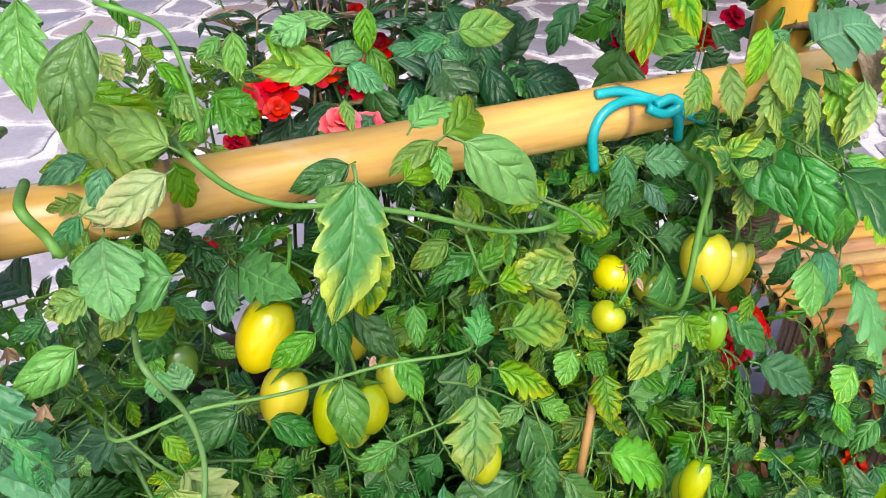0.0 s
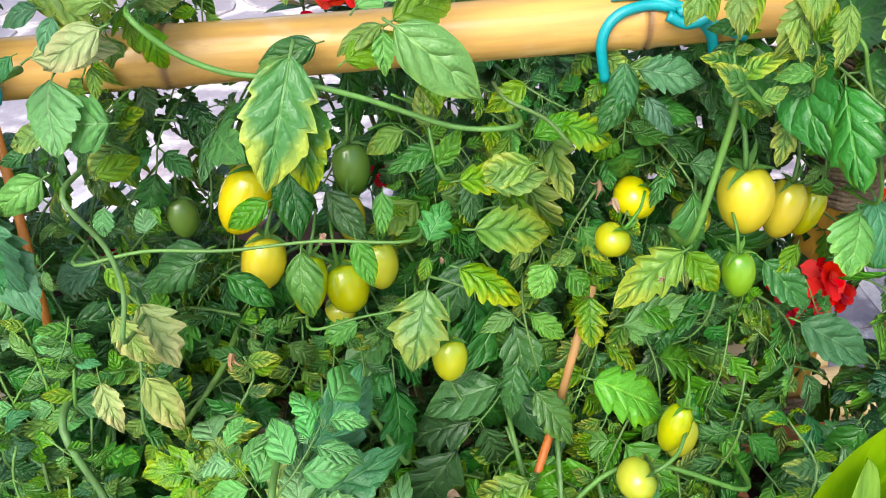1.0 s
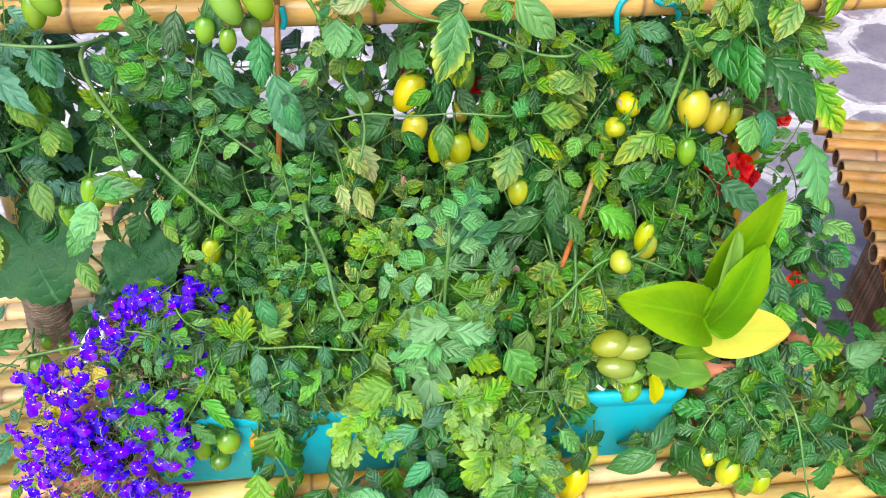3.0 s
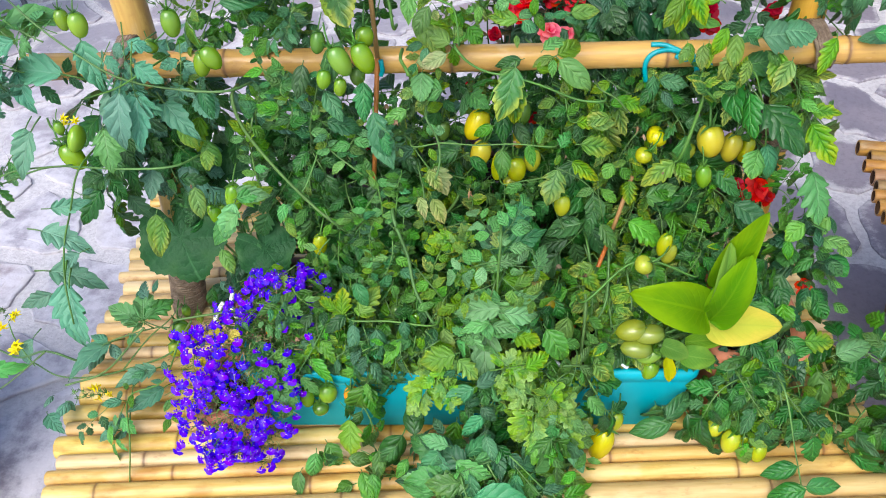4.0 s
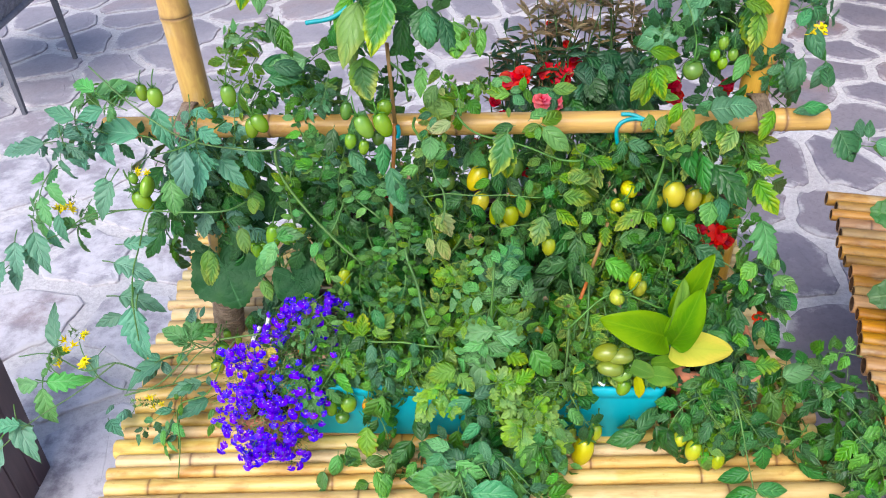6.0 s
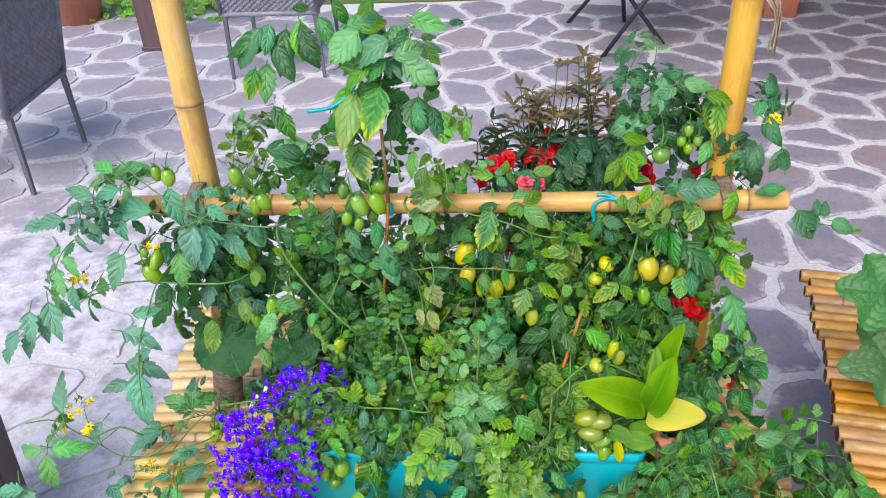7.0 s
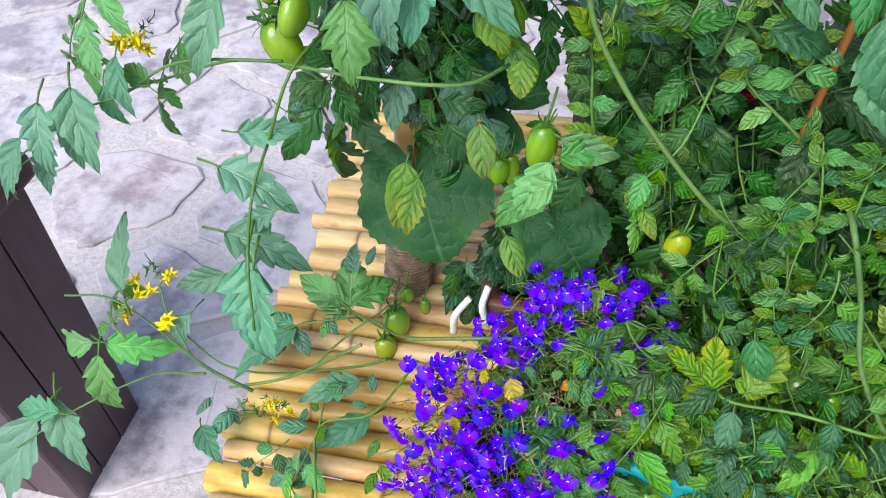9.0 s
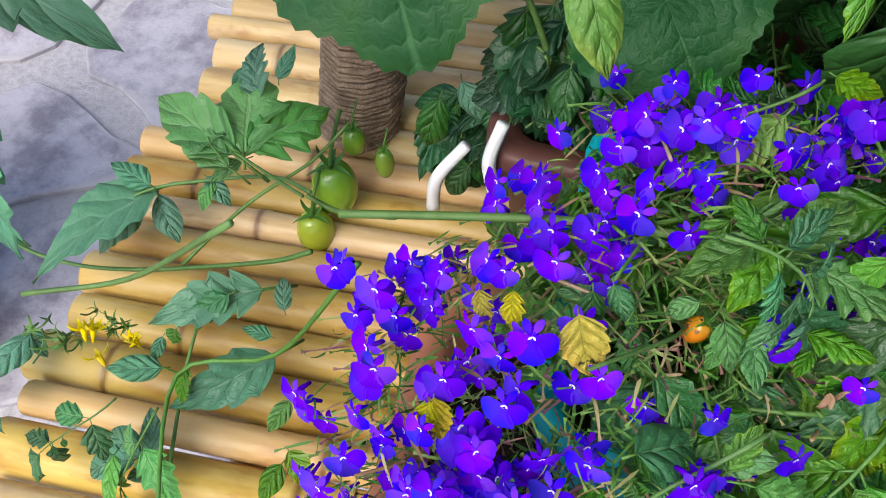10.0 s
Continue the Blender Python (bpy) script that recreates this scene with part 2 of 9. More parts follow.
def fruit(name, col, top, var=0.08):
    g = Graph(name)
    co = g.n("TexCoord").outputs["Object"]
    z = g.n("SeparateXYZ", {0: co}).outputs[2]
    f = g.noise(45, 2, co)
    c = g.mix(g.step(g.math("ADD", z, g.math("MULTIPLY", f, 0.5)), 0.45, 1.2), col, top)
    c = g.vary(c, g.rnd(), 0.012, 0.06, var)
    g.put(g.b, "Subsurface Weight", 0.15)
    g.put(g.b, "Subsurface Radius", (0.006, 0.005, 0.001))
    g.put(g.b, "Coat Weight", 0.25)
    g.put(g.b, "Coat Roughness", 0.08)
    return g.done(c, 0.24, 0.5)


M["f_yellow"] = fruit("tomato_yellow", (0.52, 0.44, 0.003), (0.42, 0.42, 0.006))
M["f_lime"] = fruit("tomato_lime", (0.37, 0.40, 0.010), (0.27, 0.36, 0.014))
# darker lime tomato for three fruits, their shade put into the colour
M["f_lime_shaded"] = fruit("tomato_lime_shaded", (0.20, 0.245, 0.008), (0.13, 0.20, 0.010), 0.15)
M["f_green"] = fruit("tomato_green", (0.17, 0.31, 0.015), (0.10, 0.23, 0.014), 0.15)
M["f_amber"] = fruit("tomato_amber", (0.40, 0.24, 0.018), (0.22, 0.2, 0.02), 0.12)
M["f_dull"] = fruit("tomato_dull_green", (0.10, 0.22, 0.02), (0.07, 0.17, 0.02), 0.15)
M["f_orange"] = fruit("tomato_orange", (0.70, 0.22, 0.012), (0.55, 0.26, 0.015))


def petal(name, col, edge, glow=0.25, val=0.15, hue=0.008):
    g = Graph(name)
    uv = g.n("SeparateXYZ", {0: g.n("UVMap").outputs[0]})
    f = g.noise(90, 3, g.coords())
    c = g.mix(g.step(g.math("ADD", uv.outputs[0], g.math("MULTIPLY", f, 0.5)), 0.5, 1.3), col, edge)
    c = g.vary(c, g.math("FRACT", g.math("ADD", g.rnd(), g.math("MULTIPLY", g.island(), 0.4))), hue, 0.05, val)
    g.bump(f, 0.2, 0.002)
    g.done(c, 0.7, 0.05)
    tr = g.n("BsdfTranslucent", {"Color": c})
    ms = g.n("MixShader", {0: glow, 1: g.b.outputs[0], 2: tr.outputs[0]})
    g.t.links.new(ms.outputs[0], g.t.nodes["Material Output"].inputs[0])
    return g.m


M["p_red"] = petal("petal_red", (0.62, 0.008, 0.012), (0.75, 0.015, 0.01))
M["p_crimson"] = petal("petal_crimson", (0.36, 0.003, 0.018), (0.50, 0.005, 0.02))
M["p_pink"] = petal("petal_pink", (0.75, 0.03, 0.08), (0.80, 0.22, 0.26))
M["p_violet"] = petal("petal_violet", (0.105, 0.0, 0.72), (0.055, 0.0, 0.60), 0.2, 0.3, 0.016)
M["p_eye"] = petal("petal_white", (0.75, 0.72, 0.85), (0.8, 0.8, 0.9))
M["p_yellow"] = petal("petal_yellow", (0.78, 0.62, 0.005), (0.8, 0.68, 0.01))


def stone_material():
    g = Graph("flagstone")
    co = g.coords("Object")
    fine = g.noise(60, 5, co, 0.65)
    big = g.noise(5, 3, co)
    r = g.rnd()
    tone = g.n("ValToRGB", {0: r})
    e = tone.color_ramp.elements
    e[0].position, e[0].color = 0.0, (0.15, 0.135, 0.175, 1)
    e[1].position, e[1].color = 1.0, (0.235, 0.205, 0.235, 1)
    for p, c in ((0.35, (0.185, 0.168, 0.21, 1)), (0.62, (0.215, 0.17, 0.19, 1)), (0.72, (0.26, 0.18, 0.175, 1)), (0.8, (0.165, 0.152, 0.195, 1))):
        e.new(p).color = c
    c = g.mix(g.step(big, 0.35, 0.7), tone.outputs[0], (0.225, 0.20, 0.235))
    c = g.mix(g.math("MULTIPLY", g.step(fine, 0.45, 0.75), 0.4), c, (0.12, 0.105, 0.13))
    pos = g.n("NewGeometry").outputs["Position"]
    # pale mortar smears by the table; they also paint the yard's left brighter
    near = g.n("VectorMath", {0: pos, 1: (-1.15, 0.75, 0.0)}, operation="DISTANCE").outputs["Value"]
    pale_left = g.math("ADD", g.step(near, 3.2, 0.7), g.math("MULTIPLY_ADD", g.noise(9, 6, pos, 0.7), 2.6, -1.45))
    # more light on the left back paving, put into the stone colour
    lit_reach = g.n("VectorMath", {0: pos, 1: (-1.9, 2.6, 0.0)}, operation="DISTANCE").outputs["Value"]
    lit_tone = g.math("MULTIPLY", g.step(lit_reach, 3.4, 0.8), g.math("MULTIPLY_ADD", g.noise(4, 5, pos, 0.7), 1.3, -0.1))
    c = g.mix(g.math("MULTIPLY", lit_tone, 0.55), c, (0.46, 0.43, 0.47))
    c = g.mix(g.math("MULTIPLY", g.step(pale_left, 0.40, 1.12), 0.80), c, (0.60, 0.57, 0.61))
    rim = g.n("SeparateXYZ", {0: g.n("UVMap").outputs[0]}).outputs[0]
    smear = g.step(g.math("ADD", rim, g.math("MULTIPLY_ADD", g.noise(11, 6, pos, 0.75), 2.6, -1.55)), 0.45, 1.05)
    c = g.mix(g.math("MULTIPLY", smear, 0.75), c, (0.50, 0.47, 0.48))
    g.bump(g.math("ADD", fine, g.math("MULTIPLY", big, 1.5)), 0.35, 0.006)
    return g.done(c, g.math("MULTIPLY_ADD", fine, 0.3, 0.5), 0.35)


def mortar_material():
    g = Graph("pale_mortar")
    co = g.coords("Object")
    fine = g.noise(70, 6, co, 0.7)
    big = g.noise(2.5, 3, co)
    c = g.mix(g.step(fine, 0.35, 0.7), (0.57, 0.54, 0.55), (0.42, 0.395, 0.41))
    c = g.mix(g.math("MULTIPLY", g.step(big, 0.45, 0.7), 0.35), c, (0.36, 0.33, 0.335))
    g.bump(fine, 0.6, 0.008)
    return g.done(c, 0.85, 0.2)


M["stone"], M["mortar"] = stone_material(), mortar_material()
M["render"] = plain("wall_render", (0.42, 0.36, 0.30), 0.9, 0.1, 0, 20, 0.15, 0.4, dist=0.006)
M["grass"] = plain("verge_green", (0.07, 0.15, 0.02), 0.8, 0.2, 0, 40, 0.5, 0.5, col2=(0.12, 0.12, 0.04))


# ---- mesh helpers ----
def mesh_of(name, verts, faces, mats, index=None, uv=None, smooth=True):
    me = bpy.data.meshes.new(name)
    me.from_pydata([tuple(v) for v in verts], [], faces)
    for m in mats:
        me.materials.append(m)
    if index is not None:
        me.polygons.foreach_set("material_index", index)
    if uv is not None:
        lay = me.uv_layers.new(name="UVMap")
        vi = np.zeros(len(me.loops), dtype=np.int32)
        me.loops.foreach_get("vertex_index", vi)
        lay.data.foreach_set("uv", np.asarray(uv, dtype=np.float32)[vi].ravel())
    if smooth:
        me.polygons.foreach_set("use_smooth", [True] * len(me.polygons))
    me.update()
    return me


class Soup:
    """Gathers vertices, faces, UVs and material numbers for one mesh."""

    def __init__(self):
        self.v, self.f, self.uv, self.i = [], [], [], []

    def add(self, verts, faces, uv=None, mi=0):
        k = len(self.v)
        self.v += [tuple(p) for p in verts]
        self.f += [tuple(a + k for a in q) for q in faces]
        self.uv += list(uv) if uv is not None else [(0.0, 0.5)] * len(verts)
        self.i += [mi] * len(faces)

    def mesh(self, name, mats, smooth=True):
        return mesh_of(name, self.v, self.f, mats, self.i, self.uv, smooth)


def child(name, me, parent, m=None, mats=(), label=""):
    ob = new(name, me)
    ob.parent = parent
    if m is not None:
        ob.matrix_basis = m
    for k, mat in enumerate(mats):
        if mat is not None:
            ob.material_slots[k].link = "OBJECT"
            ob.material_slots[k].material = mat
    if label:
        ob["label"] = label
    return ob


def thing(name, label, category, loc=(0, 0, 0), rz=0.0, group="", kind=""):
    ob = new(name)
    ob.empty_display_size = 0.05
    ob.matrix_basis = pose(*loc, 0, 0, rz)
    return tagged(ob, label, category, group, kind)


def smooth_path(pts, n):
    """A Catmull-Rom line through pts with n steps a span."""
    P = [Vector(p) for p in pts]
    P = [2 * P[0] - P[1]] + P + [2 * P[-1] - P[-2]]
    out = []
    for i in range(1, len(P) - 2):
        for k in range(n):
            t = k / n
            a, b, c, d = P[i - 1], P[i], P[i + 1], P[i + 2]
            out.append(0.5 * ((2 * b) + (c - a) * t + (2 * a - 5 * b + 4 * c - d) * t * t + (3 * b - a - 3 * c + d) * t ** 3))
    out.append(P[-2])
    return out


def tube(path, r0, r1=None, sides=8, close=True):
    r1 = r0 if r1 is None else r1
    vs, fs = [], []
    n = len(path)
    last = None
    for i, p in enumerate(path):
        d = (path[min(i + 1, n - 1)] - path[max(i - 1, 0)]).normalized()
        if last is None:
            a = d.orthogonal().normalized()
        else:
            a = (last - d * last.dot(d)).normalized()
        last = a
        b = d.cross(a)
        r = r0 + (r1 - r0) * i / max(1, n - 1)
        for k in range(sides):
            w = 2 * math.pi * k / sides
            vs.append(p + (a * math.cos(w) + b * math.sin(w)) * r)
    for i in range(n - 1):
        for k in range(sides):
            fs.append((i * sides + k, i * sides + (k + 1) % sides, (i + 1) * sides + (k + 1) % sides, (i + 1) * sides + k))
    if close:
        fs.append(tuple(range(sides - 1, -1, -1)))
        fs.append(tuple((n - 1) * sides + k for k in range(sides)))
    return vs, fs


def box_mesh(name, size, mat, bevel=0.004, centre=(0, 0, 0), taper=1.0):
    bm = bmesh.new()
    bmesh.ops.create_cube(bm, size=1)
    for v in bm.verts:
        k = taper if v.co.z < 0 else 1.0
        v.co = Vector((v.co.x * size[0] * k, v.co.y * size[1] * k, v.co.z * size[2])) + Vector(centre)
    if bevel:
        bmesh.ops.bevel(bm, geom=list(bm.edges), offset=bevel, segments=2, affect="EDGES", profile=0.5)
    me = bpy.data.meshes.new(name)
    bm.to_mesh(me)
    bm.free()
    me.materials.append(mat)
    return me


def lathe(profile, sides=16):
    """Turns (x, r) pairs about the x axis."""
    vs, fs = [], []
    for x, r in profile:
        for k in range(sides):
            w = 2 * math.pi * k / sides
            vs.append((x, r * math.cos(w), r * math.sin(w)))
    for i in range(len(profile) - 1):
        for k in range(sides):
            fs.append((i * sides + k, (i + 1) * sides + k, (i + 1) * sides + (k + 1) % sides, i * sides + (k + 1) % sides))
    return vs, fs


def bamboo_mesh(name, length, r, knots, mat, sides=16, wobble=0.0, seed=0):
    """A hollow cane along +x from 0, with swollen knots at the given places."""
    rg = random.Random(seed)
    prof = [(0.03, 0.001), (0.03, r * 0.72), (0.001, r * 0.74), (0.0, r * 0.78), (0.0, r * 0.96), (0.002, r)]
    marks = [0] * 6
    for kx in sorted(knots):
        for dx, k, mk in ((-0.03, 1.0, 0), (-0.008, 1.02, 0), (-0.004, 1.07, 0.15), (-0.0015, 1.08, 0.5), (0.0, 1.03, 1), (0.002, 1.05, 1), (0.004, 1.075, 0.4), (0.009, 1.02, 0.1), (0.03, 1.0, 0)):
            prof.append((kx + dx, r * k))
            marks.append(mk)
    prof += [(length - 0.002, r), (length, r * 0.96), (length, r * 0.78), (length - 0.001, r * 0.74), (length - 0.03, r * 0.72), (length - 0.03, 0.001)]
    marks += [0] * 6
    vs, fs = lathe(prof, sides)
    bend = rg.uniform(-1, 1) * wobble, rg.uniform(-1, 1) * wobble
    vs = [(x, y + bend[0] * math.sin(math.pi * x / length), z + bend[1] * math.sin(math.pi * x / length)) for x, y, z in vs]
    nf = len(prof) - 1
    idx = []
    for i in range(nf):
        idx += [1 if (i < 3 or i >= nf - 3) else 0] * sides
    me = mesh_of(name, vs, fs, [mat, M["hollow"]], idx)
    at = me.attributes.new("ring", "FLOAT", "POINT")
    at.data.foreach_set("value", [mk for mk in marks for _ in range(sides)])
    return me


# ---- leaves ----
def leaflet(L, W, lobes=5, notch=0.18, fold=0.18, bend=0.5, curl=0.0, pucker=0.0, seed=0, nu=14, nv=6, shape=0.8, base=0.0, twist=0.0, deep=0.0, full=0.8):
    """One blade along +y from the origin, face up: vertices, faces, UVs. A toothed blade has uneven teeth that point forwards, larger ones near its base, and each side its own."""
    rg = random.Random(seed)
    ph = rg.uniform(0, 6.28)
    skew = rg.uniform(-0.16, 0.16)
    toothed = notch > 0.08
    if toothed:
        rows = [(0.0, 1.0, 1.0)]
        span = 0.88 / lobes
        for k in range(lobes):
            u0 = 0.06 + k * span + rg.uniform(-0.12, 0.12) * span * (k > 0)
            d = [notch * (1.3 - 0.8 * k / lobes) * rg.uniform(0.5, 1.5) for _ in (0, 1)]
            if deep and k in (1, 2):
                d = [q + deep * rg.uniform(0.4, 1.3) for q in d]
            rows.append((u0, 1 - d[0], 1 - d[1]))
            rows.append((u0 + 0.42 * span, 1 - 0.3 * d[0], 1 - 0.3 * d[1]))
            rows.append((u0 + 0.80 * span, 1 + 0.10 * d[0], 1 + 0.10 * d[1]))
        rows += [(0.965, 0.85, 0.85), (1.0, 1.0, 1.0)]
        if nu >= 20:
            rows = [q for a, b in zip(rows, rows[1:]) for q in (a, tuple((x + y) / 2 for x, y in zip(a, b)))] + [rows[-1]]
    else:
        rows = [(i / nu, 1.0, 1.0) for i in range(nu + 1)]
    nu = len(rows) - 1
    beat = lobes / 0.88 if toothed else 4.6
    vs, uv, fs = [], [], []
    for i, (u, left, right) in enumerate(rows):
        w = W * 0.5 * max(0.0, math.sin(math.pi * min(1.0, u ** shape))) ** full * (1.0 + 0.05 * math.sin(9 * u + ph))
        w += base * W * max(0.0, 1 - u * 6)
        if i == nu:
            w = 0.0008
        ang = bend * u
        y0 = L * (math.sin(ang) / bend if abs(bend) > 1e-3 else u)
        z0 = -L * ((1 - math.cos(ang)) / bend if abs(bend) > 1e-3 else 0.0)
        for j in range(nv + 1):
            v = 2 * j / nv - 1
            a = abs(v)
            ws = w * (left if v < 0 else right)
            x = v * ws + skew * L * u * u * 0.5
            z = fold * ws * a - curl * ws * a ** 3
            rip = math.sin(2 * math.pi * ((u - 0.06) * beat - a * 0.9) + (0.0 if toothed else ph)) * pucker * W * (0.3 + 0.7 * a) * min(1, 4 * (1 - u))
            z += rip + 0.035 * W * math.sin(5 * u + ph + 2 * v) + twist * v * ws * u
            y = y0 + a * ws * 0.22
            vs.append((x, y, z0 + z))
            uv.append((u, j / nv))
    m = nv + 1
    for i in range(nu):
        for j in range(nv):
            fs.append((i * m + j, i * m + j + 1, (i + 1) * m + j + 1, (i + 1) * m + j))
    return vs, fs, uv


def moved(vs, m):
    return [m @ Vector(v) for v in vs]


def compound_leaf(name, seed, length=0.17, pairs=3, size=0.06, droop=0.9, rough=0.5, wide=0.55):
    """A tomato leaf: an arching stalk along +y with pairs of toothed leaflets, small ones between them and one at its end."""
    rg = random.Random(seed)
    s = Soup()
    pts = []
    n = 8
    for i in range(n + 1):
        t = i / n
        a = droop * t
        pts.append(Vector((0.01 * math.sin(3 * t + seed), length * math.sin(a) / droop, 0.012 - length * (1 - math.cos(a)) / droop)))
    v, f = tube(pts, 0.0016, 0.0008, 5)
    s.add(v, f, mi=1)

    def put(t, yaw, sz, petiole):
        i = min(n - 1, int(t * n))
        p = pts[i].lerp(pts[i + 1], t * n - i)
        tilt = -droop * t
        m = Matrix.Translation(p) @ Matrix.Rotation(tilt, 4, "X") @ Matrix.Rotation(yaw, 4, "Z") @ Matrix.Rotation(rg.uniform(-0.45, 0.25), 4, "X") @ Matrix.Rotation(rg.uniform(-0.5, 0.5), 4, "Y")
        if petiole > 0:
            a = [m @ Vector((0, petiole * k / 2, 0)) for k in range(3)]
            tv, tf = tube(a, 0.0008, 0.0007, 4)
            s.add(tv, tf, mi=1)
        if sz < size * 0.4:
            lv, lf, luv = leaflet(sz, sz * 0.6, notch=0.0, fold=0.2, bend=rg.uniform(0.2, 0.9), seed=rg.random(), nu=5, nv=2, shape=0.66)
        else:
            lv, lf, luv = leaflet(sz, sz * rg.uniform(wide, wide + 0.16), rg.choice((3, 4, 4)), rg.uniform(0.10, 0.19) * rough * 1.2, rg.uniform(0.0, 0.35), rg.uniform(0.3, 1.3), rg.uniform(0.1, 0.7) * rough, rg.uniform(0.02, 0.05) * rough * 1.6, rg.random(), nu=12, nv=4, shape=rg.uniform(0.58, 0.72), twist=rg.uniform(-0.4, 0.4), deep=rg.choice((0, 0.08, 0.16, 0.24)), full=0.88)
        s.add(moved(lv, m @ Matrix.Translation((0, petiole, 0))), lf, luv, 0)

    put(1.0, rg.uniform(-0.2, 0.2), size * 1.15, 0.006)
    for k in range(pairs):
        t = 0.32 + 0.5 * k / max(1, pairs - 1)
        for sd in (-1, 1):
            put(min(0.95, t + rg.uniform(-0.03, 0.03)), sd * rg.uniform(0.8, 1.25), size * rg.uniform(0.7, 1.0) * (0.8 + 0.2 * math.sin(math.pi * t)), 0.008)
    for k in range(pairs):
        for sd in (-1, 1):
            if rg.random() < 0.65:
                put(rg.uniform(0.35, 0.9), sd * rg.uniform(0.9, 1.5), size * rg.uniform(0.2, 0.35), 0.004)
    return s.mesh(name, [M["mid"], M["stem"]])


def single_leaf(name, seed, L=1.0, W=0.55, stalk=0.12, **kw):
    """One unit-long leaflet with a short stalk behind its base."""
    s = Soup()
    v, f = tube([Vector((0, -stalk, -stalk * 0.4)), Vector((0, -stalk * 0.4, -stalk * 0.1)), Vector((0, 0.03, 0))], 0.016, 0.012, 5)
    s.add(v, f, mi=1)
    v, f, uv = leaflet(L, W, seed=seed, **kw)
    s.add(v, f, uv, 0)
    return s.mesh(name, [M["mid"], M["stem"]])


COMPOUND = [compound_leaf("tomato_leaf", 11 + k, 0.125 + 0.010 * (k % 3), 2 + k % 2, 0.068 + 0.004 * (k % 4), 0.6 + 0.22 * (k % 4), 0.75, 0.5) for k in range(8)]
CURLY = [compound_leaf("tomato_leaf_curled", 41 + k, 0.10, 3, 0.048, 1.2, 0.95, 0.5) for k in range(5)]
TOOTHED = [single_leaf("leaflet_toothed", 60 + k, 1, 0.52, lobes=5 + k % 2, notch=0.11, fold=0.12, bend=0.5 + 0.12 * k, curl=0.25 * (k % 3), pucker=0.034, nu=26, nv=8, shape=0.6, deep=0.10 * (k % 3), twist=0.2 * (k % 3 - 1), full=0.95) for k in range(7)]
SMOOTH = [single_leaf("leaflet_smooth", 70 + k, 1, 0.50, lobes=2, notch=0.05, fold=0.28, bend=0.4 + 0.16 * k, curl=0.55 + 0.1 * (k % 3), pucker=0.022, nu=16, nv=8, shape=0.62, twist=0.22 * (k % 3 - 1), full=0.9) for k in range(6)]
LOBED = [single_leaf("leaflet_lobed", 80 + k, 1, 0.70, lobes=4, notch=0.16, fold=0.1, bend=0.6, curl=0.3, pucker=0.045, nu=30, nv=8, shape=0.6, deep=0.24, full=0.95) for k in range(5)]
ROUND = [single_leaf("leaflet_round", 90 + k, 1, 0.86, lobes=5, notch=0.11, fold=0.08, bend=0.5, curl=0.3, pucker=0.03, nu=16, nv=8, shape=0.58) for k in range(3)]
YOUNG = [compound_leaf("tomato_leaf_young", 131 + k, 0.13, 2 + k % 2, 0.075, 0.5 + 0.2 * k, 0.6, 0.44) for k in range(4)]
NARROW = [single_leaf("leaflet_narrow", 140 + k, 1, 0.46, 0.3, lobes=4 + k % 2, notch=0.2, fold=0.28, bend=0.35 + 0.2 * k, pucker=0.03, nu=26, nv=6, shape=0.56, deep=0.12 * (k % 2), full=0.95) for k in range(5)]


def frilled_leaf(seed):
    """A crinkled leaf one unit long, cut into many small frilled lobes that stand at all angles."""
    rg = random.Random(seed)
    s = Soup()
    for k in range(13):
        q = k / 12
        side = -1 if k % 2 else 1
        at = Vector((side * rg.uniform(0.0, 0.10), 0.06 + 0.62 * q, rg.uniform(-0.03, 0.05)))
        sz = rg.uniform(0.28, 0.46) * (1.1 - 0.35 * abs(q - 0.4))
        yaw = side * rg.uniform(0.5, 1.5) * (1.15 - q)
        v, f, uv = leaflet(sz, sz * rg.uniform(0.6, 0.9), 3, 0.30, rg.uniform(-0.1, 0.3), rg.uniform(-0.6, 1.2), 0.2, 0.085, rg.random(), nu=12, nv=6, shape=0.7, deep=0.2, full=0.75, twist=rg.uniform(-0.7, 0.7))
        s.add(moved(v, Matrix.Translation(at) @ Matrix.Rotation(-yaw, 4, "Z") @ Matrix.Rotation(rg.uniform(-0.5, 0.5), 4, "X") @ Matrix.Rotation(rg.uniform(-0.6, 0.6), 4, "Y")), f, uv, 0)
    v, f = tube([Vector((0, -0.1, -0.04)), Vector((0, 0.3, 0)), Vector((0, 0.7, 0))], 0.018, 0.008, 5)
    s.add(v, f, mi=1)
    return s.mesh("leaflet_frilled", [M["frill"], M["stem"]])


FRILLED = [frilled_leaf(150 + k) for k in range(4)]
FORMS = {"y": YOUNG, "n": NARROW, "f": FRILLED, "t": TOOTHED, "s": SMOOTH, "l": LOBED, "r": ROUND, "c": COMPOUND, "k": CURLY}


def frame_of(p, way, face, roll=0.0):
    """A pose at p whose +y points along way and whose +z leans towards face."""
    y = Vector(way).normalized()
    z = Vector(face)
    z = (z - y * z.dot(y)).normalized()
    x = y.cross(z)
    m = Matrix((x, y, z)).transposed().to_4x4()
    return Matrix.Translation(p) @ m @ Matrix.Rotation(roll, 4, "Y")


# FACE and LEVEL point from the bed towards the camera, high and low
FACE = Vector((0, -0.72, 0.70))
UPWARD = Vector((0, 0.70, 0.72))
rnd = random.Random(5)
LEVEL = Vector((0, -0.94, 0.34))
BLOOMS = []  # flowers behind the rail, kept free of filling leaves towards the low camera
CLEAR = []  # places kept free of filling leaves on the camera's side


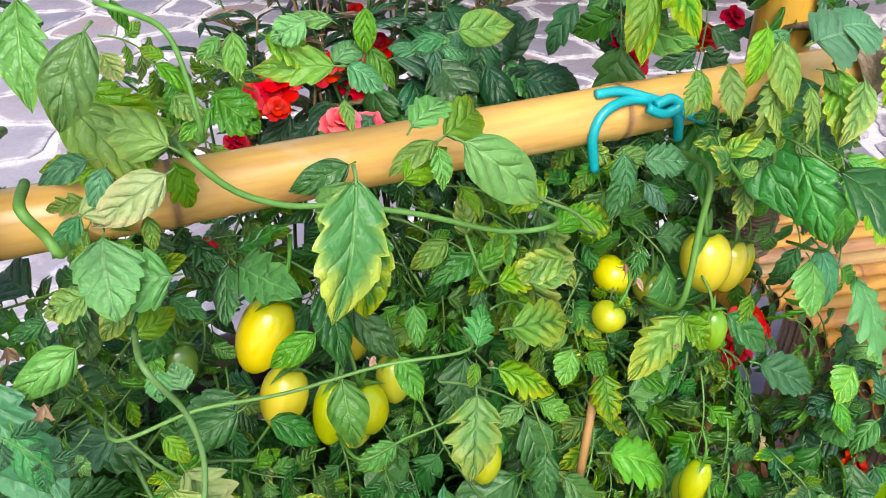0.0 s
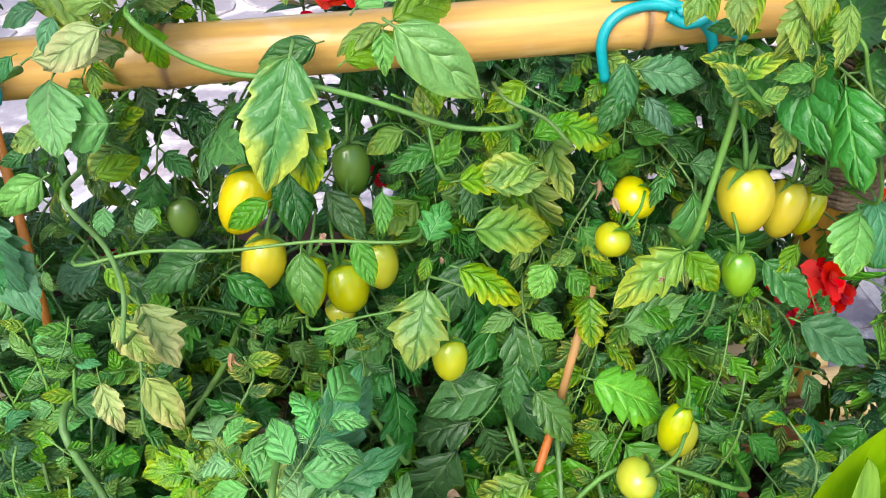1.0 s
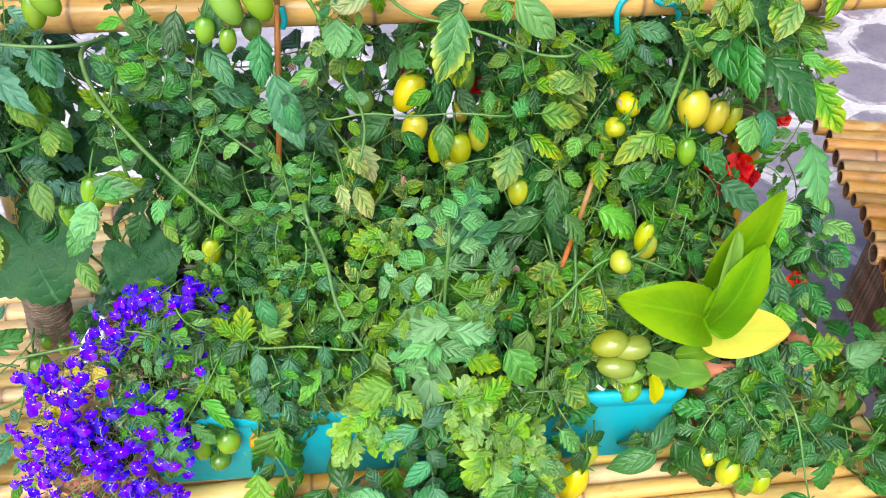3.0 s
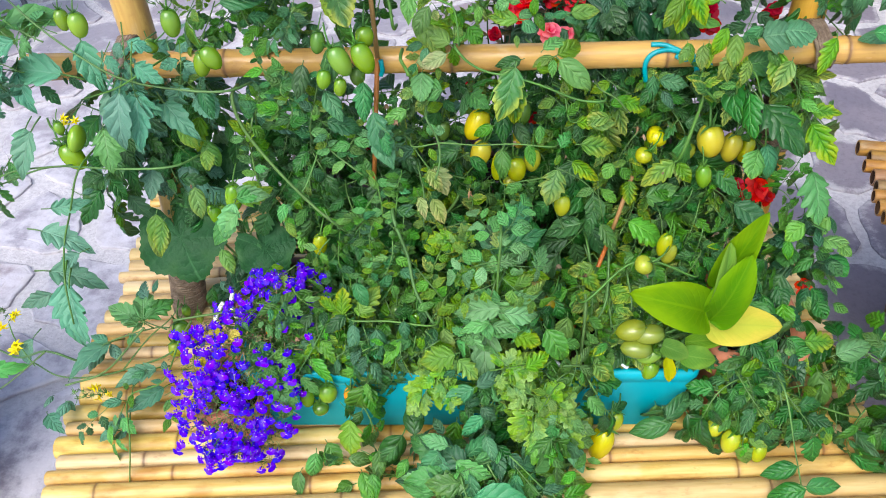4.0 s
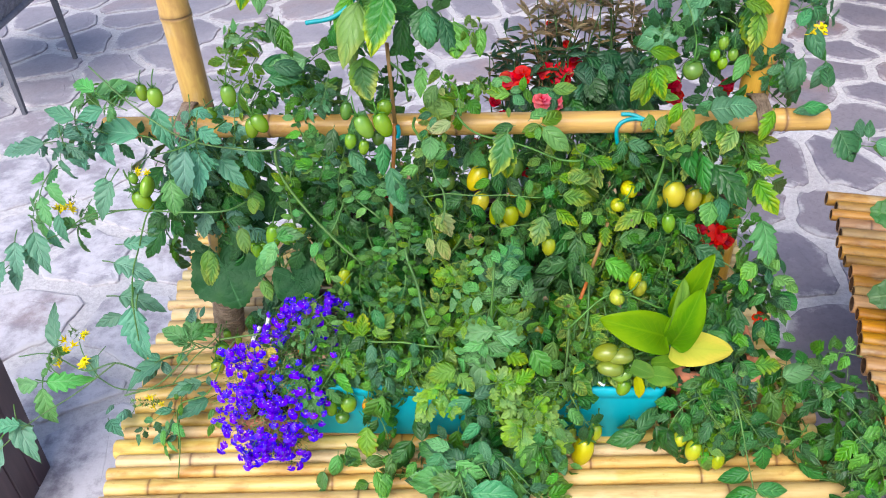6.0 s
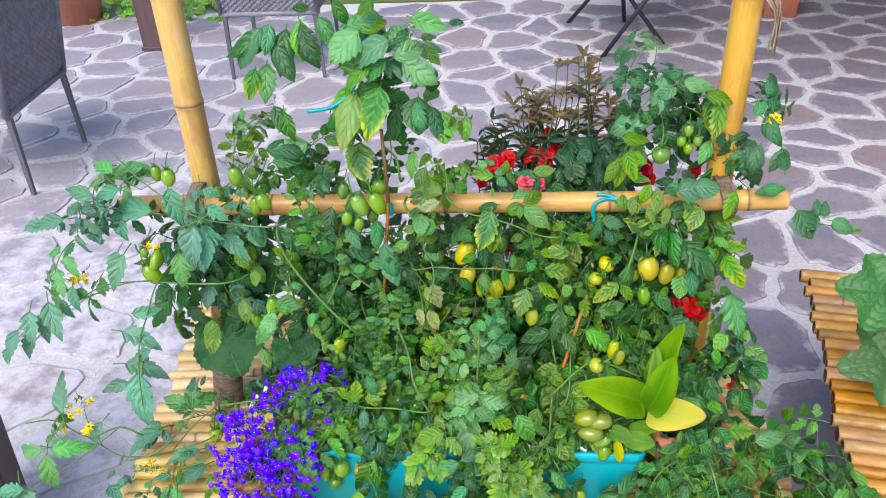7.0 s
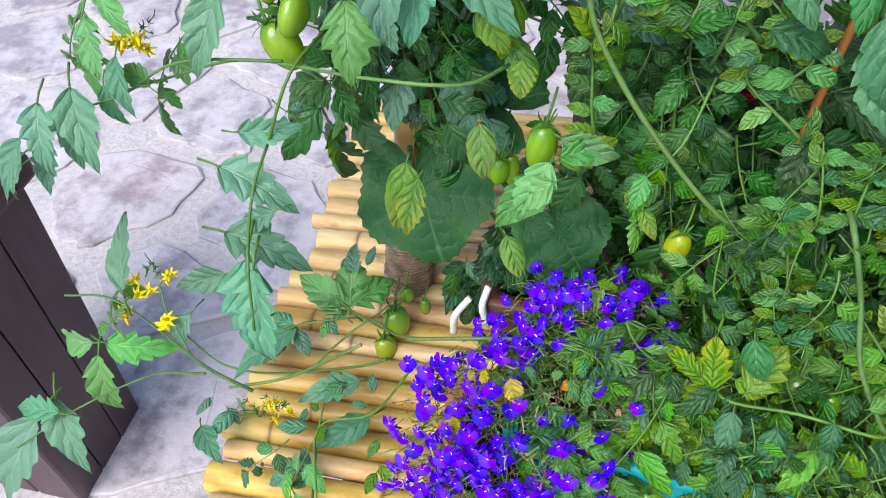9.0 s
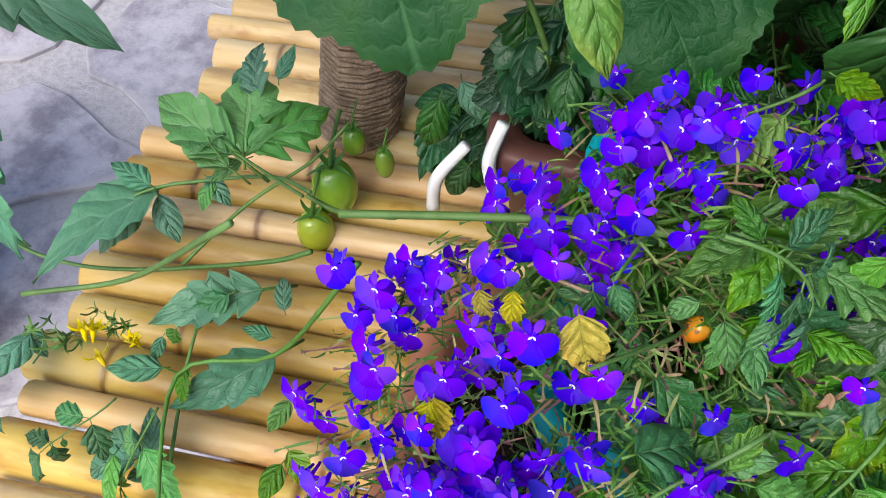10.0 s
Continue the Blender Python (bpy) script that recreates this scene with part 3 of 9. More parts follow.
def leaf(plant, form, tint, p, turn, size, lean=0.0, roll=None):
    """A leaf whose base is at p. turn: degrees its tip points, counter-clockwise from +x in the sloping plane that faces the viewer; lean tips it out of that plane."""
    a = radians(turn)
    way = Vector((math.cos(a), 0, 0)) + UPWARD * math.sin(a)
    way = way + FACE * math.sin(radians(lean))
    me = rnd.choice(FORMS[form])
    m = frame_of(p, way, FACE, rnd.uniform(-0.35, 0.35) if roll is None else roll) @ Matrix.Diagonal((size, size, size, 1))
    if form in "tslrnf":
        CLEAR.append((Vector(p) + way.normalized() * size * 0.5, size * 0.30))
    return child("leaf", me, plant, m, (M[tint],))


def spray(plant, form, tint, base, tip):
    """A leaf that lies from base to tip, its face up and a little towards the front."""
    a, b = Vector(base), Vector(tip)
    size = (b - a).length / (1.0 if form in "tslrnf" else 0.17)
    child("leaf", rnd.choice(FORMS[form]), plant, frame_of(a, b - a + Vector((0, 0, 0.3 * (b - a).length)), Vector((rnd.uniform(-0.3, 0.3), -0.3, 1)), rnd.uniform(-0.2, 0.2)) @ Matrix.Diagonal((size, size, size, 1)), (M[tint],))


def stem(plant, pts, r0=0.004, r1=0.003, tint="stem", name="stem"):
    v, f = tube(smooth_path(pts, 5), r0, r1, 8)
    return child(name, mesh_of(name, v, f, [M[tint]]), plant)


def fruit_mesh():
    prof = []
    for i in range(15):
        t = math.pi * i / 14
        r = math.sin(t) ** 0.88 * (1 - 0.07 * math.cos(t) * math.sin(t))
        prof.append((-math.cos(t), max(r, 0.004)))
    prof = [(x, r * (1 - 0.16 * max(0.0, -x) ** 3)) for x, r in prof]
    prof[0], prof[1] = (-1.04, 0.004), (-0.985, 0.15)
    prof[-1] = (0.90, 0.004)
    prof[-2] = (0.955, 0.15)
    v, f = lathe(prof, 20)
    v = [(y * (1 + 0.03 * math.cos(3 * math.atan2(z, y))), z * (1 + 0.03 * math.cos(3 * math.atan2(z, y))), x) for x, y, z in v]
    f = [tuple(reversed(q)) for q in f]
    return mesh_of("tomato", v, f, [M["f_yellow"]])


def calyx_mesh():
    s = Soup()
    for k in range(6):
        v, f, uv = leaflet(0.95, 0.22, notch=0, fold=0.3, bend=-1.3 if k % 2 else 0.8, seed=k, nu=6, nv=2, shape=0.5)
        s.add(moved(v, Matrix.Rotation(k * math.pi / 3 + 0.2, 4, "Z") @ Matrix.Rotation(0.25, 4, "X")), f, uv)
    v, f = tube(smooth_path([Vector((0, 0, 0)), Vector((0.03, 0.08, 0.5)), Vector((0.1, 0.4, 1.1)), Vector((0.15, 1.1, 1.6))], 3), 0.085, 0.07, 6)
    s.add(v, f)
    return s.mesh("calyx", [M["calyx"]])


FRUIT, CALYX = fruit_mesh(), calyx_mesh()


def tomato(plant, tint, p, w, h, tilt=0.0, lean=0.0):
    """A plum tomato of width w and height h about its centre p; tilt turns it clockwise as seen from the front."""
    h *= 1.14 if h > w else 1.0
    m = Matrix.Translation(p) @ Matrix.Rotation(radians(tilt), 4, "Y") @ Matrix.Rotation(radians(lean), 4, "X")
    ob = child("tomato", FRUIT, plant, m @ Matrix.Diagonal((w / 2, w / 2, h / 2, 1)), (M["f_" + tint],), label={"yellow": "ripening yellow tomato", "orange": "orange ripening tomato", "lime": "yellow-green tomato", "lime_shaded": "yellow-green tomato with shade in its colour"}.get(tint, "unripe green tomato"))
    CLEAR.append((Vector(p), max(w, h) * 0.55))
    child("calyx", CALYX, ob, Matrix.Translation((0, 0, 0.93)) @ Matrix.Diagonal((1.25, 1.25, 1.25 * w / h, 1)))
    return ob


# ---- the place: paving ----
def ground_sheet():
    v = [(-60, -60, -0.004), (60, -60, -0.004), (60, 60, -0.004), (-60, 60, -0.004)]
    g = new("ground", mesh_of("ground", v, [(0, 1, 2, 3)], [M["mortar"]], smooth=False))
    tagged(g, "pale rough mortar bed of a paved yard", "ground", kind="structure")
    return g


ground = ground_sheet()


def cell_of(i, pts, reach=1.2):
    """The part of the plane nearer to pts[i] than to its neighbours."""
    c = pts[i]
    poly = [c + Vector((math.cos(a), math.sin(a))) * reach for a in (math.pi / 4 + k * math.pi / 2 for k in range(4))]
    for j, q in enumerate(pts):
        if j == i or (q - c).length > 2 * reach:
            continue
        mid, nrm = (c + q) / 2, (q - c).normalized()
        out = []
        for a, b in zip(poly, poly[1:] + poly[:1]):
            da, db = (a - mid).dot(nrm), (b - mid).dot(nrm)
            if da <= 0:
                out.append(a)
            if (da < 0) != (db < 0):
                out.append(a.lerp(b, da / (da - db)))
        poly = out
        if len(poly) < 3:
            return []
    return poly


def stone_outline(poly, gap, rg):
    """A cell drawn in by half a joint, its corners rounded and its edge a little uneven."""
    c = sum(poly, Vector((0, 0))) / len(poly)
    n = len(poly)
    out = []
    for k in range(n):
        a, b = poly[k], poly[(k + 1) % n]
        if (b - a).length < 0.05:
            continue
        for t in (0.14, 0.38, 0.62, 0.86):
            p = a.lerp(b, t)
            d = p - c
            out.append(c + d * max(0.3, 1 - gap / max(d.length, 0.05)) + Vector((rg.uniform(-1, 1), rg.uniform(-1, 1))) * 0.009)
    return out, c


def stone_mesh(outline, c, h, rg):
    rings = ((1.0, -0.02), (1.0, h * 0.55), (0.975, h * 0.92), (0.93, h), (0.66, h))
    n = len(outline)
    vs, fs, rim = [], [], []
    for k, z in rings:
        for p in outline:
            d = p - c
            vs.append((d.x * k, d.y * k, z + (rg.uniform(-0.0015, 0.0015) if z == h else 0)))
            rim.append((0.0 if k < 0.9 else 1.0, 0.5))
    for r in range(len(rings) - 1):
        for k in range(n):
            fs.append((r * n + k, r * n + (k + 1) % n, (r + 1) * n + (k + 1) % n, (r + 1) * n + k))
    fs.append(tuple((len(rings) - 1) * n + k for k in range(n)))
    return vs, fs, rim


STONES_NEAR = [
    (-2.36, 4.05), (-2.33, 3.80), (-1.97, 3.69), (-1.91, 3.46), (-1.79, 3.24), (-1.61, 3.00), (-1.77, 2.86), (-2.18, 2.89), (-2.28, 3.37), (-2.64, 3.87), (-2.40, 4.38), (-2.68, 4.63), (-1.83, 4.67), (-1.53, 4.06), (-1.55, 3.68), (-1.80, 4.34), (-0.94, 3.61), (-0.05, 4.06), (0.05, 3.83), (-0.07, 4.55), (0.22, 3.68), (0.22, 4.83), (0.27, 4.49), (-0.03, 3.61), (-0.87, 3.20), (-0.84, 2.95),
]
STONES_FAR = [
    (2.00, 3.83), (2.30, 3.81), (2.16, 3.57), (1.99, 3.27), (1.72, 3.16), (1.94, 3.01), (1.76, 2.90), (1.68, 2.69), (1.74, 2.49), (1.92, 2.65), (1.47, 2.50), (1.62, 2.30), (2.51, 4.51), (2.08, 4.26), (2.38, 4.70), (2.30, 4.27), (1.75, 3.82), (1.19, 1.92), (1.43, 1.90), (-2.02, 2.25), (-1.85, 1.85), (-1.32, 1.37), (-1.59, 1.47), (-1.09, 1.00), (-1.38, 1.05), (-1.19, 0.80),
]


def paving():
    rg = random.Random(21)
    pts = [Vector(p) for p in STONES_NEAR + STONES_FAR]
    for tries in range(12000):
        p = Vector((rg.uniform(-4.2, 4.5), rg.uniform(-2.4, 6.0)))
        if all((p - q).length > (0.26 if p.y > 1.6 else 0.30) for q in pts):
            pts.append(p)
    far = Soup()
    inner = []
    for i, p in enumerate(pts):
        poly = cell_of(i, pts)
        if len(poly) < 3 or max((a - p).length for a in poly) > 0.46 or p.y > 5.3:
            continue
        # wide worn joints beside the table, narrower ones beyond
        gap = 0.034 if p.x < -0.4 and p.y < 1.6 else 0.024
        outline, c = stone_outline(poly, gap, rg)
        if len(outline) < 6:
            continue
        vs, fs, rim = stone_mesh(outline, c, 0.006, rg)
        inner.append((p, c, vs, fs, rim))
    inner.sort(key=lambda e: (e[0] - Vector((0, 2.0))).length)
    for k, (p, c, vs, fs, rim) in enumerate(inner):
        if k < 290:
            me = mesh_of("flagstone", vs, fs, [M["stone"]], None, rim, smooth=False)
            child("flagstone", me, ground, pose(c.x, c.y, 0))
        else:
            far.add([(x + c.x, y + c.y, z) for x, y, z in vs], fs, rim)
    ob = child("far_flagstones", far.mesh("far_flagstones", [M["stone"]], False), ground)
    tagged(ob, "more grey flagstones farther off", kind="stuff")


paving()


# ---- bamboo tables ----
def bamboo_table(label, loc, rz, length, depth, top, radius, mat, seed, ragged=0.012, reeds=False, group="bamboo tables"):
    """A low table: canes side by side along x on two cross bars and four legs. loc is its front left corner on the ground."""
    rg = random.Random(seed)
    t = thing("bamboo_table", label, "table", loc, rz, group)
    kinds = []
    for k in range(6):
        r = radius * (0.82, 1.0, 1.1, 0.92, 1.05, 0.7)[k]
        kn = []
        x = rg.uniform(0.08, 0.35)
        while x < length - 0.06:
            kn.append(x)
            x += rg.uniform(0.24, 0.38)
        kinds.append((r, bamboo_mesh("bamboo_slat", length, r, kn, mat, 14, 0.003, seed + k)))
    y = 0.0
    last = -1
    while y < depth:
        k = rg.choice([q for q in range(6) if q != last])
        last = k
        r, me = kinds[k]
        y += r
        flip = rg.random() < 0.5
        m = Matrix.Translation((rg.uniform(-ragged, ragged), y, top - r)) @ Matrix.Rotation(rg.uniform(0, 6.28), 4, "X")
        if flip:
            m = Matrix.Translation((length, 0, 0)) @ m @ Matrix.Rotation(math.pi, 4, "Z")
        child("slat", me, t, m)
        y += r + 0.0015
    low = top - radius * 2.25
    bar = bamboo_mesh("bamboo_bar", depth - 0.02, 0.024, [0.2, 0.5], mat, 12)
    inset = 0.26 if reeds else 0.16
    for x in (inset, length - inset):
        child("cross_bar", bar, t, pose(x, 0.01, low - 0.024, 0, 0, 90))
    lg = bamboo_mesh("bamboo_leg", low - 0.044, 0.028, [0.12, 0.3], mat, 12)
    for x in (inset, length - inset):
        for yy in (0.08, depth - 0.08):
            child("leg", lg, t, pose(x, yy, 0, 0, -90, 0))
    if reeds:
        rod = bamboo_mesh("reed", top - 0.055, 0.007, [0.1, 0.22], M["reed"], 8)
        yy = 0.01
        while yy < depth:
            child("reed", rod, t, Matrix.Translation((0.195 + rg.uniform(-0.003, 0.003), yy, 0.004)) @ Matrix.Rotation(-math.pi / 2, 4, "Y"))
            yy += rg.uniform(0.0145, 0.017)
    return t


DECK = 0.495
bamboo_table("low table of straw-coloured bamboo canes laid side by side", (-0.625, -0.02, 0), 2.6, 1.355, 0.90, DECK, 0.0175, M["deck"], 3)
bamboo_table("amber bamboo table with a brown reed skirt", (0.815, 0.16, 0), -10.8, 1.3, 0.87, DECK + 0.005, 0.019, M["deck2"], 9, 0.012, True)


# ---- bamboo frame with its rail ----
def bamboo_frame():
    t = thing("bamboo_trellis", "golden bamboo trellis frame standing on the bamboo table", "trellis", (0, 0.545, DECK))
    post = bamboo_mesh("post", 1.25, 0.0258, [0.19, 0.46, 0.725, 0.98], M["post"], 20, 0.002, 1)
    post2 = bamboo_mesh("post", 1.25, 0.0255, [0.1, 0.36, 0.62, 0.90], M["post"], 20, 0.002, 2)
    # the foot of one post is bent out of line to fit the camera's view
    sway = lambda h: max(0.0, (0.5 - h) / 0.5) ** 1.25
    for v in post.vertices:
        v.co.z += 0.052 * sway(v.co.x)
        v.co.y -= 0.035 * sway(v.co.x)
    child("post", post, t, pose(-0.436, 0, 0, 0, -90, 0))
    child("post", post2, t, pose(0.561, 0, 0, 0, -90, 0))
    rail = bamboo_mesh("rail", 1.252, 0.0192, [0.30, 0.627, 0.93, 1.18], M["rail"], 20, 0.002, 3)
    for v in rail.vertices:
        k = 1.03 - 0.05 * v.co.x / 1.252
        v.co.y, v.co.z = v.co.y * k, v.co.z * k
    child("rail", rail, t, pose(-0.588, -0.074, 0.547))
    top = bamboo_mesh("top_rail", 1.252, 0.0172, [0.2, 0.52, 0.83, 1.1], M["rail"], 20, 0.002, 4)
    child("top_rail", top, t, pose(-0.588, -0.05, 1.19))
    rg = random.Random(8)
    # twine wound round the feet of the posts and round the lashings
    for px, z0, z1, r in ((-0.436, 0.0, 0.14, 0.030), (0.561, 0.34, 0.52, 0.029), (0.561, 0.0, 0.10, 0.029)):
        pts = []
        turns = int((z1 - z0) / 0.0046)
        for k in range(turns * 10):
            a = 2 * math.pi * k / 10
            h = z0 + (z1 - z0) * k / (turns * 10)
            lean = sway(h) if px < 0 else 0.0
            pts.append(Vector((px - 0.052 * lean + math.cos(a) * (r + rg.uniform(0, 0.003)), -0.035 * lean + math.sin(a) * (r + rg.uniform(0, 0.003)), h + rg.uniform(-0.0012, 0.0012))))
        v, f = tube(pts, 0.0028, 0.0028, 5)
        child("twine", mesh_of("twine", v, f, [M["twine"]]), t, label="grey-brown jute twine winding")
    for px, w in ((0.556, 0.030), (-0.44, 0.028)):
        pts = []
        for k in range(70):
            a = 2 * math.pi * k / 10
            pts.append(Vector((px + (k / 70 - 0.5) * w * 0.8 + rg.uniform(-0.002, 0.002), -0.055 + math.cos(a) * (0.052 + rg.uniform(0, 0.003)), 0.549 + math.sin(a) * (0.0235 + rg.uniform(0, 0.003)))))
        v, f = tube(pts, 0.0032, 0.0032, 5)
        child("lashing", mesh_of("lashing", v, f, [M["twine"]]), t, label="jute twine lashing")
    s = Soup()
    for k in range(9):
        x0 = 0.576 + rg.uniform(-0.004, 0.012)
        a = Vector((x0, -0.034 + rg.uniform(-0.01, 0.006), 0.90 + rg.uniform(-0.01, 0.03)))
        v, f = tube(smooth_path([a, a + Vector((0.018, -0.006, -0.03)), a + Vector((0.016 + rg.uniform(-0.006, 0.01), -0.008, -0.075 - rg.uniform(0, 0.02)))], 4), 0.0024, 0.0018, 5)
        s.add(v, f)
    child("tassel", s.mesh("tassel", [M["twine"]]), t, label="loose frayed twine end")
    return t


bamboo_frame()


# ---- planters ----
def trough(name, label, loc, size, mat, rim=0.012, wall=0.006, taper=0.93, rz=0.0, category="planter", lip=0.020):
    """An open rectangular planter with a rolled rim, standing at loc (middle of its base)."""
    lx, ly, lz = size
    t = thing(name, label, category, loc, rz)
    bm = bmesh.new()

    def ring(x, y, z, rr, n=4):
        vs = []
        for cx, cy, a0 in ((x / 2 - rr, y / 2 - rr, 0), (-x / 2 + rr, y / 2 - rr, 90), (-x / 2 + rr, -y / 2 + rr, 180), (x / 2 - rr, -y / 2 + rr, 270)):
            for k in range(n + 1):
                a = radians(a0 + 90 * k / n)
                vs.append(bm.verts.new((cx + rr * math.cos(a), cy + rr * math.sin(a), z)))
        return vs

    rings = [ring(lx * taper - 0.01, ly * taper - 0.01, 0.0, 0.018), ring(lx * taper, ly * taper, 0.006, 0.02), ring(lx, ly, lz - lip - 0.010, 0.022), ring(lx + 0.002, ly + 0.002, lz - lip - 0.002, 0.022),
             ring(lx + 2 * rim, ly + 2 * rim, lz - lip, 0.026), ring(lx + 2 * rim, ly + 2 * rim, lz - 0.003, 0.026), ring(lx + 2 * rim - 0.006, ly + 2 * rim - 0.006, lz, 0.024),
             ring(lx - 2 * wall, ly - 2 * wall, lz, 0.018), ring(lx * taper - 2 * wall, ly * taper - 2 * wall, 0.012, 0.016)]
    for a, b in zip(rings, rings[1:]):
        for k in range(len(a)):
            bm.faces.new((a[k], a[(k + 1) % len(a)], b[(k + 1) % len(b)], b[k]))
    bm.faces.new(list(reversed(rings[0])))
    bm.faces.new(rings[-1])
    for f in bm.faces:
        f.smooth = True
    me = bpy.data.meshes.new("planter_body")
    bm.to_mesh(me)
    bm.free()
    me.materials.append(mat)
    child("body", me, t)
    n = 12
    vs, fs = [], []
    rg = random.Random(4)
    for i in range(n + 1):
        for j in range(5):
            vs.append(((lx - 2.4 * wall) * (i / n - 0.5) * 0.985, (ly - 2.4 * wall) * (j / 4 - 0.5) * 0.985, lz - 0.035 + rg.uniform(-0.006, 0.008)))
    for i in range(n):
        for j in range(4):
            fs.append((i * 5 + j, (i + 1) * 5 + j, (i + 1) * 5 + j + 1, i * 5 + j + 1))
    child("soil", mesh_of("soil", vs, fs, [M["soil"]]), t, label="dark potting soil")
    return t


turq = trough("window_box", "turquoise plastic window box standing on the bamboo table", (0.055, 0.318, DECK), (0.71, 0.195, 0.15), M["turquoise"], rim=0.004)
trough("flower_box", "terracotta plastic flower box beside the turquoise one", (0.505, 0.335, DECK), (0.135, 0.185, 0.165), M["terracotta"], rim=0.009, lip=0.05)
trough("flower_box", "brown plastic flower box behind the bamboo rail", (0.14, 0.745, DECK), (0.86, 0.15, 0.17), M["maroon"])
trough("flower_pot", "terracotta-coloured square pot full of lobelia", (-0.315, 0.245, DECK), (0.09, 0.13, 0.105), M["terracotta"])
squash_pot = trough("flower_box", "brown plastic box at the foot of the twine-wound post", (-0.250, 0.465, DECK), (0.21, 0.10, 0.115), M["maroon"])


def handles(parent, places, label):
    for p, q, r in places:
        v, f = tube(smooth_path([p, q, r], 6), 0.0048, 0.004, 8)
        child("handle", mesh_of("handle", v, f, [M["white"]]), parent, label=label)


handles(squash_pot, [
    ((-0.147, -0.060, 0.051), (-0.143, -0.062, 0.085), (-0.126, -0.054, 0.112)),
    ((-0.106, -0.060, 0.080), (-0.110, -0.062, 0.110), (-0.104, -0.054, 0.137)),
], "white plastic hook")
handles(turq, [((0.10, -0.075, 0.135), (0.13, -0.085, 0.157), (0.15, -0.092, 0.148)), ((0.20, -0.07, 0.145), (0.225, -0.085, 0.162), (0.245, -0.09, 0.15))], "white plastic clip")


# ---- the yard beyond ----
def wooden_planter():
    t = thing("wooden_planter", "tall dark brown stained wooden planter with a moulded cap", "planter", (-1.215, 0.39, 0))
    w, d, h = 0.38, 0.27, 0.63
    b = [(-w / 2 + 0.05, -d / 2 + 0.04), (w / 2 - 0.05, -d / 2 + 0.04), (w / 2 - 0.05, d / 2 - 0.03), (-w / 2 + 0.05, d / 2 - 0.03)]
    u = [(-w / 2 + 0.015, -d / 2 + 0.015), (w / 2 - 0.015, -d / 2 + 0.015), (w / 2 - 0.015, d / 2 - 0.02), (-w / 2 + 0.015, d / 2 - 0.02)]
    # tapering boards, three to a side, with open seams
    for s in range(4):
        for k in range(3):
            f0, f1 = k / 3 + 0.006, (k + 1) / 3 - 0.006
            a0, a1 = Vector((*b[s], 0)), Vector((*b[(s + 1) % 4], 0))
            c0, c1 = Vector((*u[s], h - 0.04)), Vector((*u[(s + 1) % 4], h - 0.04))
            q = [a0.lerp(a1, f0), a0.lerp(a1, f1), c0.lerp(c1, f1), c0.lerp(c1, f0)]
            inw = (a1 - a0).cross(Vector((0, 0, 1))).normalized() * -0.016
            bm2 = bmesh.new()
            lo = [bm2.verts.new(p) for p in q]
            hi = [bm2.verts.new(p + inw) for p in q]
            bm2.faces.new(lo)
            bm2.faces.new(list(reversed(hi)))
            for i in range(4):
                bm2.faces.new((lo[i], hi[i], hi[(i + 1) % 4], lo[(i + 1) % 4]))
            bmesh.ops.recalc_face_normals(bm2, faces=bm2.faces)
            bmesh.ops.bevel(bm2, geom=list(bm2.edges), offset=0.0025, segments=1, affect="EDGES")
            me = bpy.data.meshes.new("board")
            bm2.to_mesh(me)
            bm2.free()
            me.materials.append(M["wood"])
            child("board", me, t)
    for sx, sy, lx, ly in ((0, -1, w, 0.045), (0, 1, w, 0.045), (-1, 0, 0.045, d - 0.09), (1, 0, 0.045, d - 0.09)):
        child("cap", box_mesh("cap", (lx, ly, 0.042), M["wood"], 0.008), t, pose(sx * (w - 0.045) / 2, sy * (d - 0.045) / 2, h - 0.018))
    child("corner_post", box_mesh("corner_post", (0.06, 0.06, 1.1), M["wood"], 0.006), t, pose(-0.10, 0.05, 0.60))
    child("soil", box_mesh("soil", (w - 0.06, d - 0.06, 0.04), M["soil"], 0.004), t, pose(0, 0, h - 0.075))
    return t


wooden_planter()


